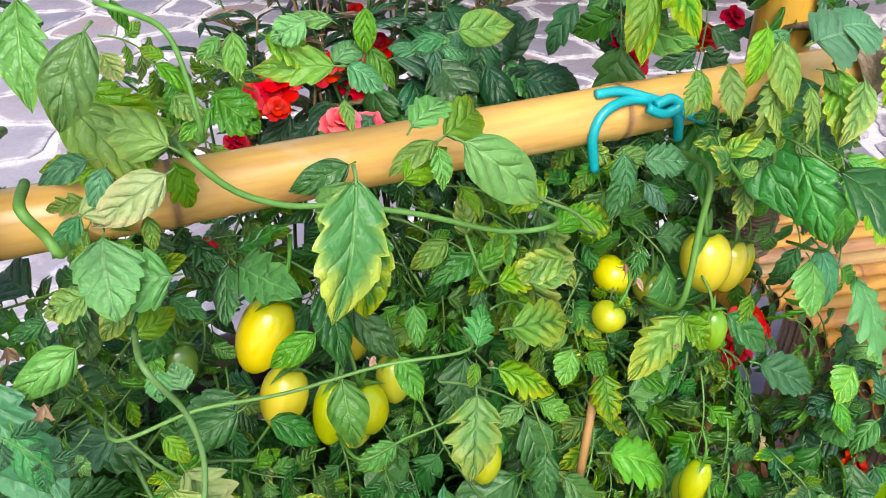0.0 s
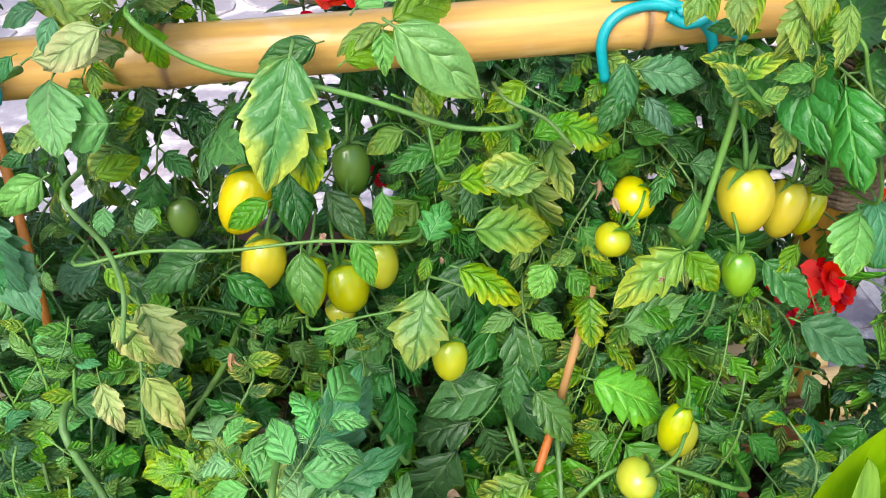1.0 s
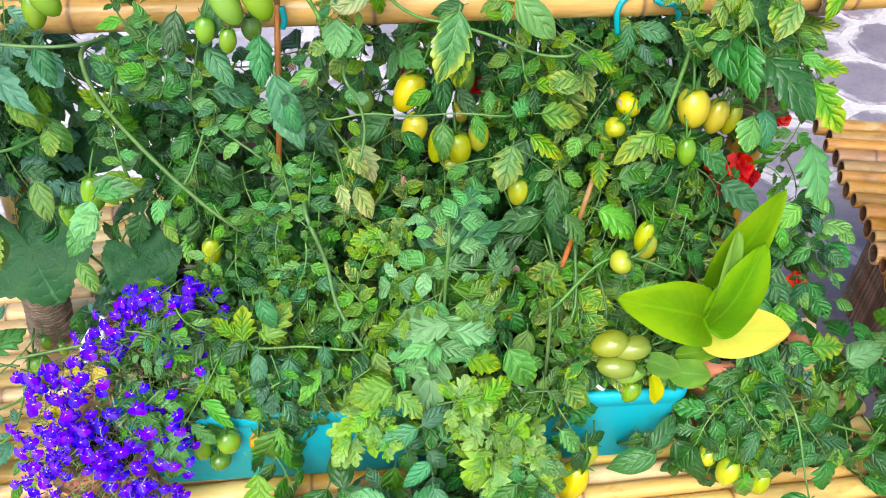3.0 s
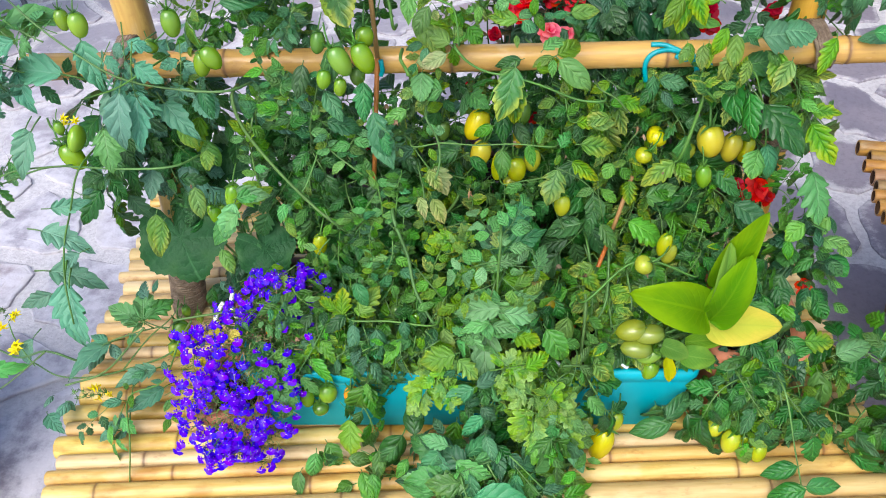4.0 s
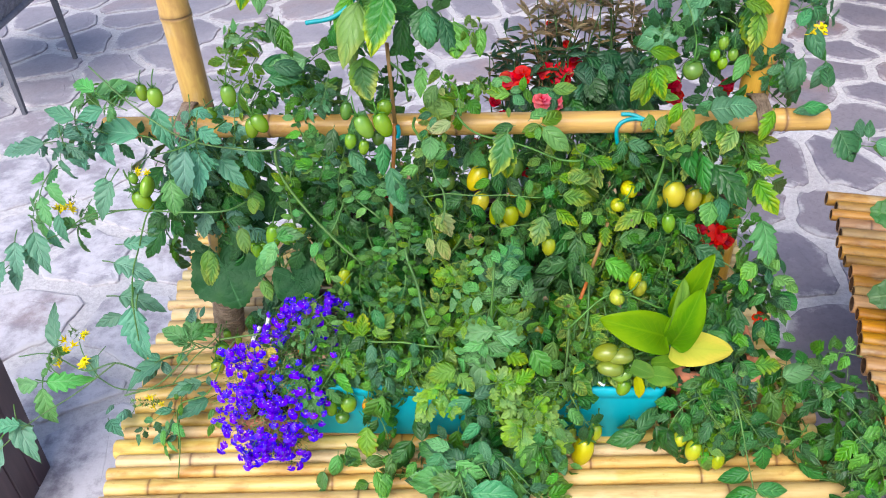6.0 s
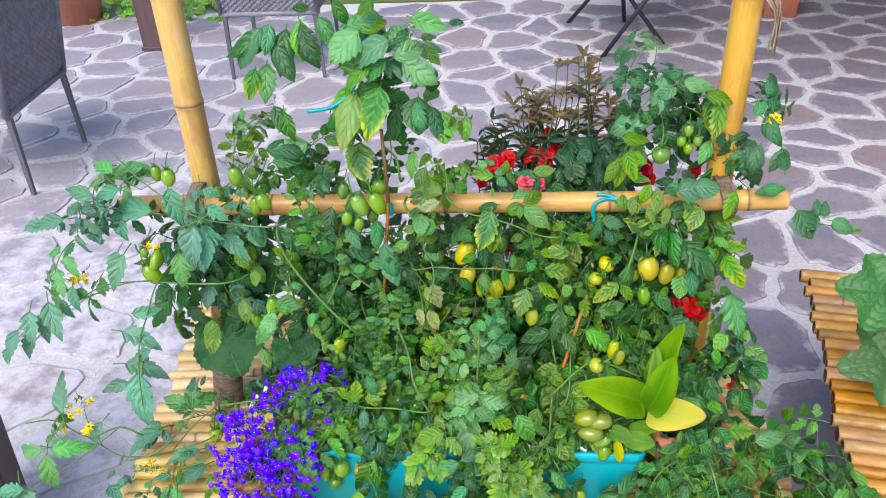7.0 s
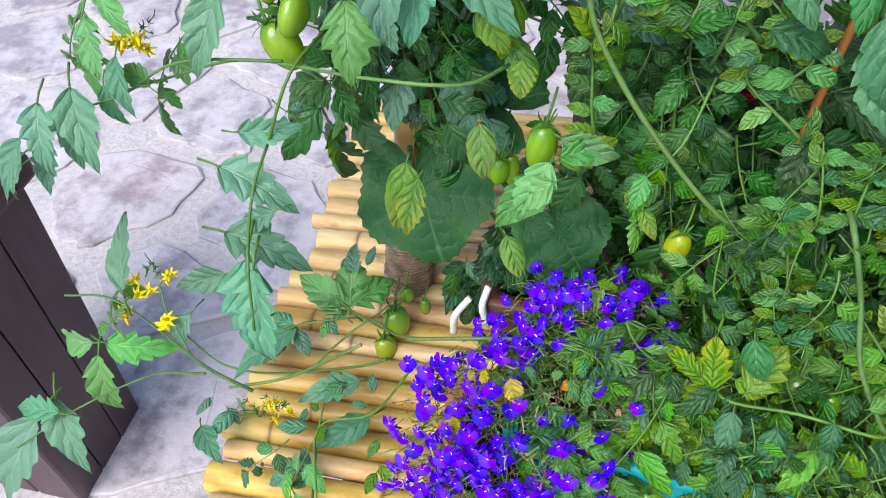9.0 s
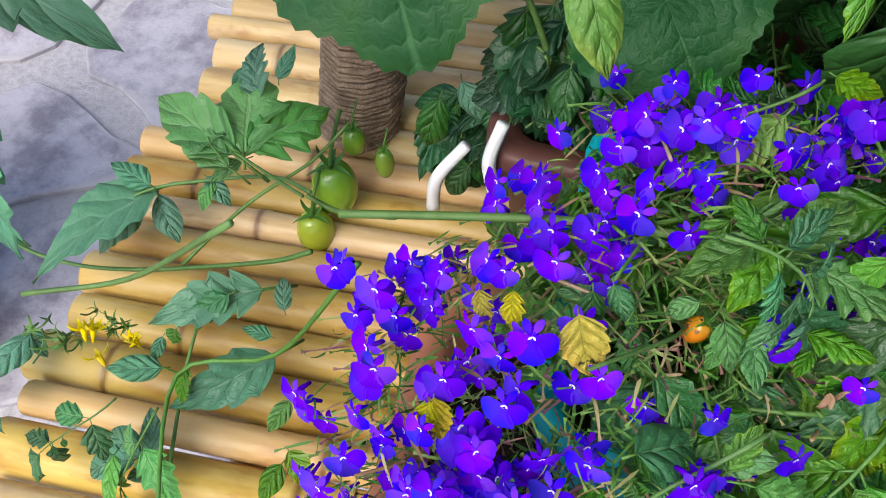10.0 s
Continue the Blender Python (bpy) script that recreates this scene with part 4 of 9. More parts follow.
def woven_chair(loc, rz, label="grey woven rattan armchair with metal legs"):
    """Its back stands along +x of its own frame."""
    t = thing("armchair", label, "chair", loc, rz, "yard chairs")
    W, D, apron, back = 0.58, 0.56, 0.40, 0.92

    def panel(name, o, ax, ay, nx, ny, th=0.012):
        """A woven sheet: one skin whose cells rise and sink in turn, with a flat back."""
        s = Soup()
        o, ax, ay = Vector(o), Vector(ax), Vector(ay)
        nrm = ax.cross(ay).normalized()
        n, m = nx * 2, ny * 2
        vs, fs = [], []
        for j in range(m + 1):
            for i in range(n + 1):
                over = math.sin(math.pi * i / 2 + math.pi / 4) * math.sin(math.pi * j / 2 + math.pi / 4)
                vs.append(o + ax * (i / n) + ay * (j / m) + nrm * (0.0042 * over))
        for j in range(m):
            for i in range(n):
                a = j * (n + 1) + i
                fs.append((a, a + 1, a + n + 2, a + n + 1))
        k = len(vs)
        edge = [i for i in range(n + 1)] + [j * (n + 1) + n for j in range(1, m + 1)] + [m * (n + 1) + i for i in range(n - 1, -1, -1)] + [j * (n + 1) for j in range(m - 1, 0, -1)]
        vs += [vs[e] - nrm * th for e in edge]
        for e in range(len(edge)):
            f = (e + 1) % len(edge)
            fs.append((edge[f], edge[e], k + e, k + f))
        fs.append(tuple(k + e for e in range(len(edge) - 1, -1, -1)))
        s.add(vs, fs)
        child(name, s.mesh(name, [M["weave"]], False), t)

    panel("backrest", (0, 0, apron), (0, W, 0), (0.10, 0, back - apron), 30, 34)
    panel("seat", (-D, 0, 0.43), (D, 0, 0), (0, W, 0), 24, 24)
    panel("armrest", (-D, 0, apron), (D, 0, 0), (0, 0, 0.24), 24, 14)
    panel("armrest", (0, W, apron), (-D, 0, 0), (0, 0, 0.24), 24, 14)
    panel("apron", (-D, W, apron - 0.02), (0, -W, 0), (0, 0, 0.06), 24, 4)
    for x, y, dx, dy in ((0, 0.02, 0.0, -0.015), (0, W - 0.02, 0.0, 0.015), (-D, 0.02, -0.03, -0.015), (-D, W - 0.02, -0.03, 0.015)):
        v, f = tube([Vector((x + dx, y + dy, 0)), Vector((x, y, apron + 0.03))], 0.013, 0.018, 4)
        child("leg", mesh_of("leg", v, f, [M["leg"]], smooth=False), t)
    for a, b in (((0, 0, apron), (0, W, apron)), ((0, 0, apron), (0.10, 0, back)), ((0, W, apron), (0.10, W, back)), ((0.10, 0, back), (0.10, W, back)), ((-D, 0, apron + 0.24), (0.03, 0, apron + 0.24)), ((-D, W, apron + 0.24), (0.03, W, apron + 0.24))):
        v, f = tube([Vector(a), Vector(b)], 0.016, 0.016, 8)
        child("frame_bar", mesh_of("frame_bar", v, f, [M["weave"]]), t)
    return t


first_chair = woven_chair((-2.04, 2.39, 0), 0.0)
copy_thing(first_chair, pose(-0.96, 3.86, 0, 0, 0, -90) @ pose(0, -0.52, 0))


def folding_table():
    t = thing("folding_table", "dark metal folding garden table with crossed legs", "table", (0.93, 4.45, 0))
    bars = (((-0.28, 0.35, 0), (0.30, 0.33, 0.70)), ((0.30, -0.13, 0), (-0.28, 0.33, 0.70)), ((-0.12, -0.35, 0), (0.35, -0.36, 0.70)), ((0.115, 0.35, 0), (-0.05, -0.3, 0.70)))
    for a, b in bars:
        v, f = tube([Vector(a), Vector(b)], 0.014, 0.014, 8)
        child("leg", mesh_of("leg", v, f, [M["leg_dark"]]), t)
    child("tabletop", box_mesh("tabletop", (0.75, 0.85, 0.022), M["leg_dark"], 0.008), t, pose(0, 0, 0.712))
    return t


folding_table()


def round_pot(name, label, loc, r, h, mat):
    t = thing(name, label, "pot", loc)
    prof = [(0.0, 0.001), (0.0, r * 0.7), (h * 0.72, r * 0.95), (h * 0.74, r * 1.03), (h * 0.97, r * 1.05), (h, r * 1.02), (h, r * 0.93), (h * 0.86, r * 0.88), (h * 0.85, 0.001)]
    v, f = lathe(prof, 28)
    v = [(y, z, x) for x, y, z in v]
    child("body", mesh_of("pot_body", v, [tuple(reversed(q)) for q in f], [mat], smooth=True), t)
    vs, fs = lathe([(h * 0.855, 0.001), (h * 0.86, r * 0.875)], 20)
    child("soil", mesh_of("soil", [(y, z, x) for x, y, z in vs], fs, [M["soil"]]), t)
    return t


round_pot("flower_pot", "large weathered terracotta pot at the edge of the paving", (-3.02, 5.15, 0), 0.22, 0.36, M["terracotta"])
trough("flower_pot", "square terracotta pot on the paving", (2.11, 4.92, 0), (0.24, 0.24, 0.26), M["terracotta"])
wp = thing("wooden_post", "dark brown square wooden post standing on the paving", "post", (-2.17, 4.49, 0))
child("shaft", box_mesh("shaft", (0.17, 0.15, 1.9), M["wood"], 0.008), wp, pose(0, 0, 0.95))
child("plinth", box_mesh("plinth", (0.19, 0.17, 0.03), M["wood"], 0.006), wp, pose(0, 0, 0.015))


# ---- plants ----
def front(z):
    """How far forward the leafy face of the bed stands at height z."""
    return float(np.interp(z, [0.5, 0.62, 0.7, 0.8, 0.9, 1.0, 1.1, 1.2, 1.4], [0.17, 0.24, 0.26, 0.33, 0.37, 0.39, 0.40, 0.43, 0.45]))


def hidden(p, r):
    """Whether p lies on the camera's side of a fruit, a flower or a single leaf, where filling leaves are left out."""
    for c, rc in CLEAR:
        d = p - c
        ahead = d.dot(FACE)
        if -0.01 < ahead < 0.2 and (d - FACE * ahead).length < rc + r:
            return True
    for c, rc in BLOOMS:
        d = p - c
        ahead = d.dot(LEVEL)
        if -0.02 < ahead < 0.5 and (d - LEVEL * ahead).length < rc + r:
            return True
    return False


def fill(plant, centre, radii, n, forms, tints, seed, scale=1.0, hollow=0.25, face=(0.0, -0.45, 0.8), down=0.25, hem=True, thin=True):
    """Leaves spread through an ellipsoid, pointing outwards and a little down, denser towards its skin."""
    rg = random.Random(seed)
    c = Vector(centre)
    for k in range(n):
        while True:
            q = Vector((rg.uniform(-1, 1), rg.uniform(-1, 1), rg.uniform(-1, 1)))
            if hollow < q.length < 1:
                break
        p = c + Vector((q.x * radii[0], q.y * radii[1], q.z * radii[2]))
        if hem:
            p.y = max(p.y, front(p.z) + rg.uniform(0.05, 0.10))
        out = Vector((q.x * 0.9 + rg.uniform(-0.5, 0.5), q.y * 0.8 - 0.35 + rg.uniform(-0.4, 0.4), q.z * 0.35 - down + rg.uniform(-0.35, 0.35)))
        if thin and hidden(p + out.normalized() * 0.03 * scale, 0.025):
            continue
        if thin and (p - Vector((-0.175, 0.40, 0.70))).length < 0.07:
            continue
        form = rg.choice(forms)
        me = rg.choice(FORMS[form])
        sz = scale * rg.uniform(0.65, 1.3)
        if form in "tslrnf":
            sz *= 0.055
        n_ = Vector(face) + Vector((rg.uniform(-0.5, 0.5), rg.uniform(-0.4, 0.4), rg.uniform(-0.2, 0.4)))
        m = frame_of(p - out.normalized() * 0.05 * scale, out, n_, rg.uniform(-0.3, 0.3)) @ Matrix.Diagonal((sz, sz, sz, 1))
        tint = rg.choice(tints)
        child("leaf", me, plant, m, (M["frill" if form == "f" else tint],))


TINY = [single_leaf("leaflet_small", 170 + k, 1, 0.52, 0.25, lobes=3, notch=0.12, fold=0.3, bend=0.4 + 0.25 * k, curl=0.3, pucker=0.03, nu=8, nv=4, shape=0.6, twist=0.3 * (k % 3 - 1)) for k in range(5)]


def shoots(plant, xs, zs, n, tints, seed):
    """Thin pale side shoots that wander over the leafy face, with small leaflets and hair-fine tips."""
    rg = random.Random(seed)
    for k in range(n):
        z = rg.uniform(*zs)
        p = Vector((rg.uniform(*xs), 0.0, z))
        way = Vector((rg.uniform(-0.8, 0.8), 0.0, rg.choice((1, 1, 1, -0.7)))).normalized() * rg.uniform(0.05, 0.13)
        pts = []
        for q in (0.0, 0.35, 0.7, 1.0):
            c = p + way * q + Vector((rg.uniform(-0.012, 0.012), 0, rg.uniform(-0.006, 0.006)))
            c.y = front(c.z) + rg.uniform(0.0, 0.03) + (0.03 if q == 0 else 0.0)
            pts.append(c)
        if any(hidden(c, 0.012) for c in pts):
            continue
        pts = smooth_path(pts, 4)
        v, f = tube(pts, rg.uniform(0.0014, 0.0024), 0.0008, 6)
        child("stem", mesh_of("stem", v, f, [M["stem"]]), plant)
        for j, c in enumerate(pts[2:]):
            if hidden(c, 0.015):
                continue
            turn = (1 if j % 2 else -1) * rg.uniform(0.5, 1.4)
            d = Matrix.Rotation(turn, 3, "Y") @ way.normalized() + Vector((0, -0.3, rg.uniform(-0.5, 0.1)))
            sz = rg.uniform(0.015, 0.036) * (1.1 - 0.04 * j)
            child("leaf", rg.choice(TINY), plant, frame_of(c, d, FACE + Vector((rg.uniform(-0.5, 0.5), 0, rg.uniform(-0.3, 0.3))), rg.uniform(-0.4, 0.4)) @ Matrix.Diagonal((sz, sz, sz, 1)), (M[rg.choice(tints)],))


# spots on the turquoise box's front kept clear of leaves on the camera's side
for _x, _z, _r in ((-0.225, 0.555, 0.035), (-0.045, 0.575, 0.028), (0.005, 0.57, 0.03), (0.315, 0.58, 0.03), (0.355, 0.565, 0.035), (0.395, 0.575, 0.03)):
    CLEAR.append((Vector((_x, 0.226, _z)), _r))

tomato_mid = thing("tomato_plant", "bushy tomato plant with yellowing leaves and ripening plum tomatoes", "tomato plant", (0.12, 0.32, 0.605), group="tomato plants")
tomato_left = thing("tomato_plant", "dark green tomato plant with unripe green plum tomatoes", "tomato plant", (-0.17, 0.32, 0.605), group="tomato plants")
tomato_right = thing("tomato_plant", "tomato plant with yellow plum tomatoes in the turquoise box", "tomato plant", (0.34, 0.32, 0.605), group="tomato plants")
tomato_far = thing("tomato_plant", "sprawling blue-green tomato plant with yellow flowers", "tomato plant", (-0.33, 0.475, 0.585), group="tomato plants")
tomato_side = thing("tomato_plant", "young tomato plant climbing beside the bamboo post", "tomato plant", (0.53, 0.33, 0.60), group="tomato plants")
PLANTS = (tomato_mid, tomato_left, tomato_right, tomato_far, tomato_side)
# parts are placed in world coordinates
for _p in PLANTS:
    _p.matrix_basis = Matrix.Identity(4)


def petals(name, n, L, W, lift, mats, seed, eye=None, bend=0.6):
    s = Soup()
    for k in range(n):
        v, f, uv = leaflet(L, W, notch=0.05, lobes=2, fold=0.15, bend=bend, seed=seed + k, nu=7, nv=4, shape=0.95, pucker=0.03)
        s.add(moved(v, Matrix.Rotation(2 * math.pi * k / n + seed, 4, "Z") @ Matrix.Rotation(lift, 4, "X")), f, uv)
    return s


def rose_mesh(seed):
    """A double bloom: three whorls of rounded, cupped petals, one unit in radius."""
    s = Soup()
    for n, L, W, lift, bend, z in ((6, 1.0, 0.8, 0.1, 0.7, 0.0), (5, 0.8, 0.7, 0.5, 0.4, 0.08), (4, 0.5, 0.5, 0.9, 0.2, 0.12)):
        for k in range(n):
            g = random.Random(seed * 31 + k + n)
            v, f, uv = leaflet(L * g.uniform(0.75, 1.15), W * g.uniform(0.95, 1.25), notch=0.04, lobes=4, fold=0.1, bend=bend + g.uniform(-0.4, 0.4), seed=seed + k + n, nu=10, nv=6, shape=1.2, pucker=0.07, full=0.6)
            a = 2 * math.pi * (k + 0.37 * n) / n + seed
            s.add(moved(v, Matrix.Translation((0, 0, z)) @ Matrix.Rotation(a, 4, "Z") @ Matrix.Rotation(lift, 4, "X")), f, uv)
    return s.mesh("bloom", [M["p_red"]])


ROSES = [rose_mesh(k) for k in (1, 5, 9)]


def bloom(plant, tint, p, r, way=(0, -0.6, 0.7)):
    w = Vector(way) + Vector((rnd.uniform(-0.4, 0.4), rnd.uniform(-0.2, 0.2), rnd.uniform(-0.2, 0.2)))
    m = Matrix.Translation(p) @ w.to_track_quat("Z", "Y").to_matrix().to_4x4() @ Matrix.Rotation(rnd.uniform(0, 6), 4, "Z") @ Matrix.Diagonal((r, r, r, 1))
    CLEAR.append((Vector(p), r))
    if plant is back_bed:
        BLOOMS.append((Vector(p), r * 0.6))
    return child("flower", rnd.choice(ROSES), plant, m, (M["p_" + tint],), label={"red": "bright red double bloom", "crimson": "deep crimson bloom", "pink": "pink and red bloom"}[tint])


def star_mesh():
    """A tomato flower: six bent-back yellow petals round a cone."""
    s = Soup()
    for k in range(6):
        v, f, uv = leaflet(1.0, 0.34, notch=0, fold=0.3, bend=1.4, seed=k, nu=6, nv=2, shape=0.6)
        s.add(moved(v, Matrix.Rotation(k * math.pi / 3, 4, "Z") @ Matrix.Rotation(0.3, 4, "X")), f, uv)
    v, f = tube([Vector((0, 0, 0)), Vector((0, 0, 0.5)), Vector((0, 0, 0.8))], 0.2, 0.04, 8)
    s.add(v, f)
    return s.mesh("tomato_flower", [M["p_yellow"]])


STAR = star_mesh()


def star(plant, p, r, way=(0, -0.5, -0.3)):
    for k in range(3):
        w = Vector(way) + Vector((rnd.uniform(-0.8, 0.8), rnd.uniform(-0.5, 0.5), rnd.uniform(-0.5, 0.9)))
        q = Vector(p) + Vector((rnd.uniform(-1, 1), rnd.uniform(-0.4, 0.4), rnd.uniform(-1, 1))) * r * 1.1
        child("flower", STAR, plant, Matrix.Translation(q) @ w.to_track_quat("Z", "Y").to_matrix().to_4x4() @ Matrix.Diagonal((r, r, r, 1)), label="yellow tomato flower")


# ---- lobelia ----
def lobelia():
    t = thing("lobelia", "deep violet-blue lobelia in full bloom trailing over its pot", "flowering plant", (0, 0, 0))
    rg = random.Random(12)
    s = Soup()
    for a, L, W in ((-90, 1.0, 0.95), (-26, 0.98, 0.90), (206, 0.98, 0.90), (58, 0.7, 0.30), (122, 0.7, 0.30)):
        v, f, uv = leaflet(L, W, notch=0.03, lobes=2, fold=0.12, bend=0.5, seed=a, nu=7, nv=4, shape=1.25, pucker=0.03)
        s.add(moved(v, Matrix.Rotation(radians(a - 90), 4, "Z") @ Matrix.Rotation(0.1, 4, "X")), f, uv, 0)
    for a in (-90, -40, 220):
        v, f, uv = leaflet(0.19, 0.10, notch=0, fold=0.1, bend=0.1, seed=a, nu=4, nv=2, shape=0.9)
        s.add(moved(v, Matrix.Translation((0, 0, 0.035)) @ Matrix.Rotation(radians(a - 90), 4, "Z")), f, uv, 1)
    v, f = tube([Vector((0, 0.05, 0)), Vector((0, 0.1, -0.4)), Vector((0, -0.1, -0.9))], 0.13, 0.09, 6)
    s.add(v, f, None, 0)
    me = s.mesh("lobelia_flower", [M["p_violet"], M["p_eye"]])

    def surface(a, b):
        """a runs from the back top down over the front, b across."""
        zc = float(np.interp(a, [0, 0.15, 0.5, 0.8, 1], [0.70, 0.738, 0.715, 0.65, 0.585]))
        yc = float(np.interp(a, [0, 0.15, 0.5, 0.8, 1], [0.372, 0.338, 0.225, 0.15, 0.105]))
        lo = float(np.interp(a, [0, 0.15, 0.3, 0.42, 0.55, 0.8, 1], [-0.29, -0.305, -0.33, -0.385, -0.405, -0.395, -0.335]))
        hi = float(np.interp(a, [0, 0.15, 0.5, 0.8, 1], [-0.20, -0.175, -0.175, -0.205, -0.255]))
        n = Vector((b * 0.6, -0.35 - 0.5 * a, 0.9 - 0.5 * a)).normalized()
        return Vector(((lo + hi) / 2 + b * (hi - lo) / 2, yc + 0.02 * b * b, zc - (0.02 + 0.04 * a) * b * b)), n

    k = 0
    while k < 470:
        # sprays of two to five flowers
        a, b = rg.random() ** 0.75, rg.uniform(-1, 1)
        p, n = surface(a, b)
        bare = ((p.x + 0.245) / 0.05) ** 2 + ((p.y - 0.265) / 0.04) ** 2 < 1
        if (noise.noise(p * 45) < -0.05 or bare) and rg.random() < 0.85:
            continue
        if abs(b) > 0.7 and rg.random() < 0.35:
            continue
        for _ in range(rg.randint(1, 3)):
            q = p + n * rg.uniform(-0.014, 0.020) + Vector((rg.uniform(-0.017, 0.017), rg.uniform(-0.014, 0.014), rg.uniform(-0.014, 0.010)))
            w = n + Vector((rg.uniform(-0.6, 0.6), rg.uniform(-0.7, 0.3), rg.uniform(-0.5, 0.5)))
            sz = rg.uniform(0.0075, 0.0108)
            m = Matrix.Translation(q) @ w.to_track_quat("Z", "Y").to_matrix().to_4x4() @ Matrix.Rotation(rg.uniform(-0.7, 0.7), 4, "Z") @ Matrix.Diagonal((sz, sz, sz, 1))
            child("flower", me, t, m)
            k += 1
    s = Soup()
    for k in range(4200):
        a, b = rg.random(), rg.uniform(-1, 1)
        p, n = surface(a, b)
        p = p - n * rg.uniform(0.0, 0.05)
        d = (n * rg.uniform(0.3, 1.0) + Vector((rg.uniform(-1, 1), rg.uniform(-1, 0.4), rg.uniform(-0.6, 0.6)))).normalized()
        L = rg.uniform(0.008, 0.022)
        v, f, uv = leaflet(L, rg.uniform(0.0005, 0.0016), notch=0, fold=0.2, bend=rg.uniform(-1.6, 2.2), seed=k, nu=5, nv=2, shape=0.6)
        s.add(moved(v, frame_of(p, d, Vector((rg.uniform(-0.5, 0.5), -0.3, 0.8)))), f, uv)
    child("foliage", s.mesh("lobelia_foliage", [M["tuft"]]), t, label="fine green and straw-coloured lobelia stems")
    for k in range(26):
        p, n = surface(rg.random(), rg.uniform(-0.9, 0.9))
        q = p + n * 0.012
        pts = [p - n * 0.05, p - n * 0.015 + Vector((rg.uniform(-0.02, 0.02), 0, 0)), q + Vector((rg.uniform(-0.03, 0.03), rg.uniform(-0.03, 0.01), rg.uniform(-0.03, 0.01)))]
        v, f = tube(smooth_path(pts, 4), 0.0011, 0.0008, 5)
        child("stem", mesh_of("stem", v, f, [M["dry"] if k % 3 == 0 else M["stem"]]), t)
    for k in range(5):
        p, n = surface(0.42 + 0.2 * rg.random(), rg.uniform(-0.5, 0.1))
        sz = rg.uniform(0.014, 0.024)
        child("leaf", rg.choice(LOBED + ROUND), t, frame_of(p + n * 0.014, Vector((rg.uniform(-0.6, 0.6), -0.8, -0.3)), n) @ Matrix.Diagonal((sz, sz, sz, 1)), (M["yellow"],), label="fallen yellow leaf")
    return t


lobelia()


def buds(plant, p, r, n=7):
    """A truss of hairy green flower buds."""
    for k in range(n):
        w = Vector((rnd.uniform(-1, 1), rnd.uniform(-1, 0.4), rnd.uniform(-0.8, 0.5)))
        q = Vector(p) + Vector((rnd.uniform(-1, 1), rnd.uniform(-0.5, 0.5), rnd.uniform(-0.8, 0.8))) * r * 2.2
        sz = r * rnd.uniform(0.8, 1.3)
        child("bud", CALYX, plant, Matrix.Translation(q) @ w.to_track_quat("Z", "Y").to_matrix().to_4x4() @ Matrix.Diagonal((sz, sz, sz, 1)), (M["stem"],))


def withered(plant, p, r):
    """A dried flower: a few curled brown strips."""
    s = Soup()
    for k in range(6):
        v, f, uv = leaflet(r * rnd.uniform(0.7, 1.4), r * 0.3, notch=0, fold=0.5, bend=rnd.uniform(0.4, 2.2), seed=k, nu=7, nv=3, shape=0.6, twist=0.6)
        s.add(moved(v, frame_of((0, 0, 0), (rnd.uniform(-0.6, 0.6), rnd.uniform(-0.8, 0.1), -0.8), (rnd.uniform(-1, 1), -0.8, 0.3))), f, uv)
    child("withered_flower", s.mesh("withered_flower", [M["dry"]]), plant, Matrix.Translation(p), label="dried brown flower")


# ---- broad-leaved squash ----
def palm_leaf(seed, lobes, depth, n=48, rings=7, teeth=0.02, cup=0.1):
    """A broad roundish leaf one unit in radius, its stalk end notched; UV runs from the middle outwards."""
    rg = random.Random(seed)
    vs, uv, fs = [(0, 0, 0)], [(0.0, 0.5)], []
    for r in range(1, rings + 1):
        q = r / rings
        for k in range(n):
            a = 2 * math.pi * k / n
            R = 1 - depth * (0.5 - 0.5 * math.cos(lobes * a)) ** 1.5 - 0.55 * max(0, 1 - abs(a - math.pi) / 0.42) + teeth * (1 if k % 2 else -1)
            x, y = math.sin(a) * R * q, math.cos(a) * R * q
            z = cup * q * q * (0.6 + 0.5 * math.cos(lobes * a + 3.14)) - 0.05 * q * max(0.0, 1 - 5 * abs(((a * lobes / (2 * math.pi)) + 0.5) % 1.0 - 0.5)) + 0.03 * q * math.sin(17 * q + 3 * a) - 0.28 * q * q * max(0, math.cos(a)) + 0.02 * math.sin(9 * x + seed) * q
            vs.append((x, y + 0.0, z))
            uv.append((q, 0.5 + 0.5 * (2 * abs(((a * lobes / (2 * math.pi)) + 0.5) % 1.0 - 0.5)) * (1 if k % 2 else 1)))
    for k in range(n):
        fs.append((0, 1 + (k + 1) % n, 1 + k))
    for r in range(rings - 1):
        for k in range(n):
            a, b = 1 + r * n + k, 1 + r * n + (k + 1) % n
            fs.append((a, b, b + n, a + n))
    return mesh_of("broad_leaf", vs, fs, [M["squash"]], None, uv)


BROAD = [palm_leaf(1, 5, 0.10, 72, 7, 0.02), palm_leaf(2, 5, 0.14, 72, 7, 0.022)]
VINE = [palm_leaf(3, 5, 0.26, 72, 6, 0.025, cup=0.2), palm_leaf(4, 5, 0.32, 72, 6, 0.025, cup=0.2)]


def broad(plant, p, turn, r, tint, forms, face=FACE, lean=0.0):
    a = radians(turn)
    way = Vector((math.cos(a), 0, 0)) + UPWARD * math.sin(a) + FACE * math.sin(radians(lean))
    CLEAR.append((Vector(p), r * 0.95))
    return child("leaf", rnd.choice(forms), plant, frame_of(p, way, face) @ Matrix.Diagonal((r, r, r, 1)), (M[tint],))


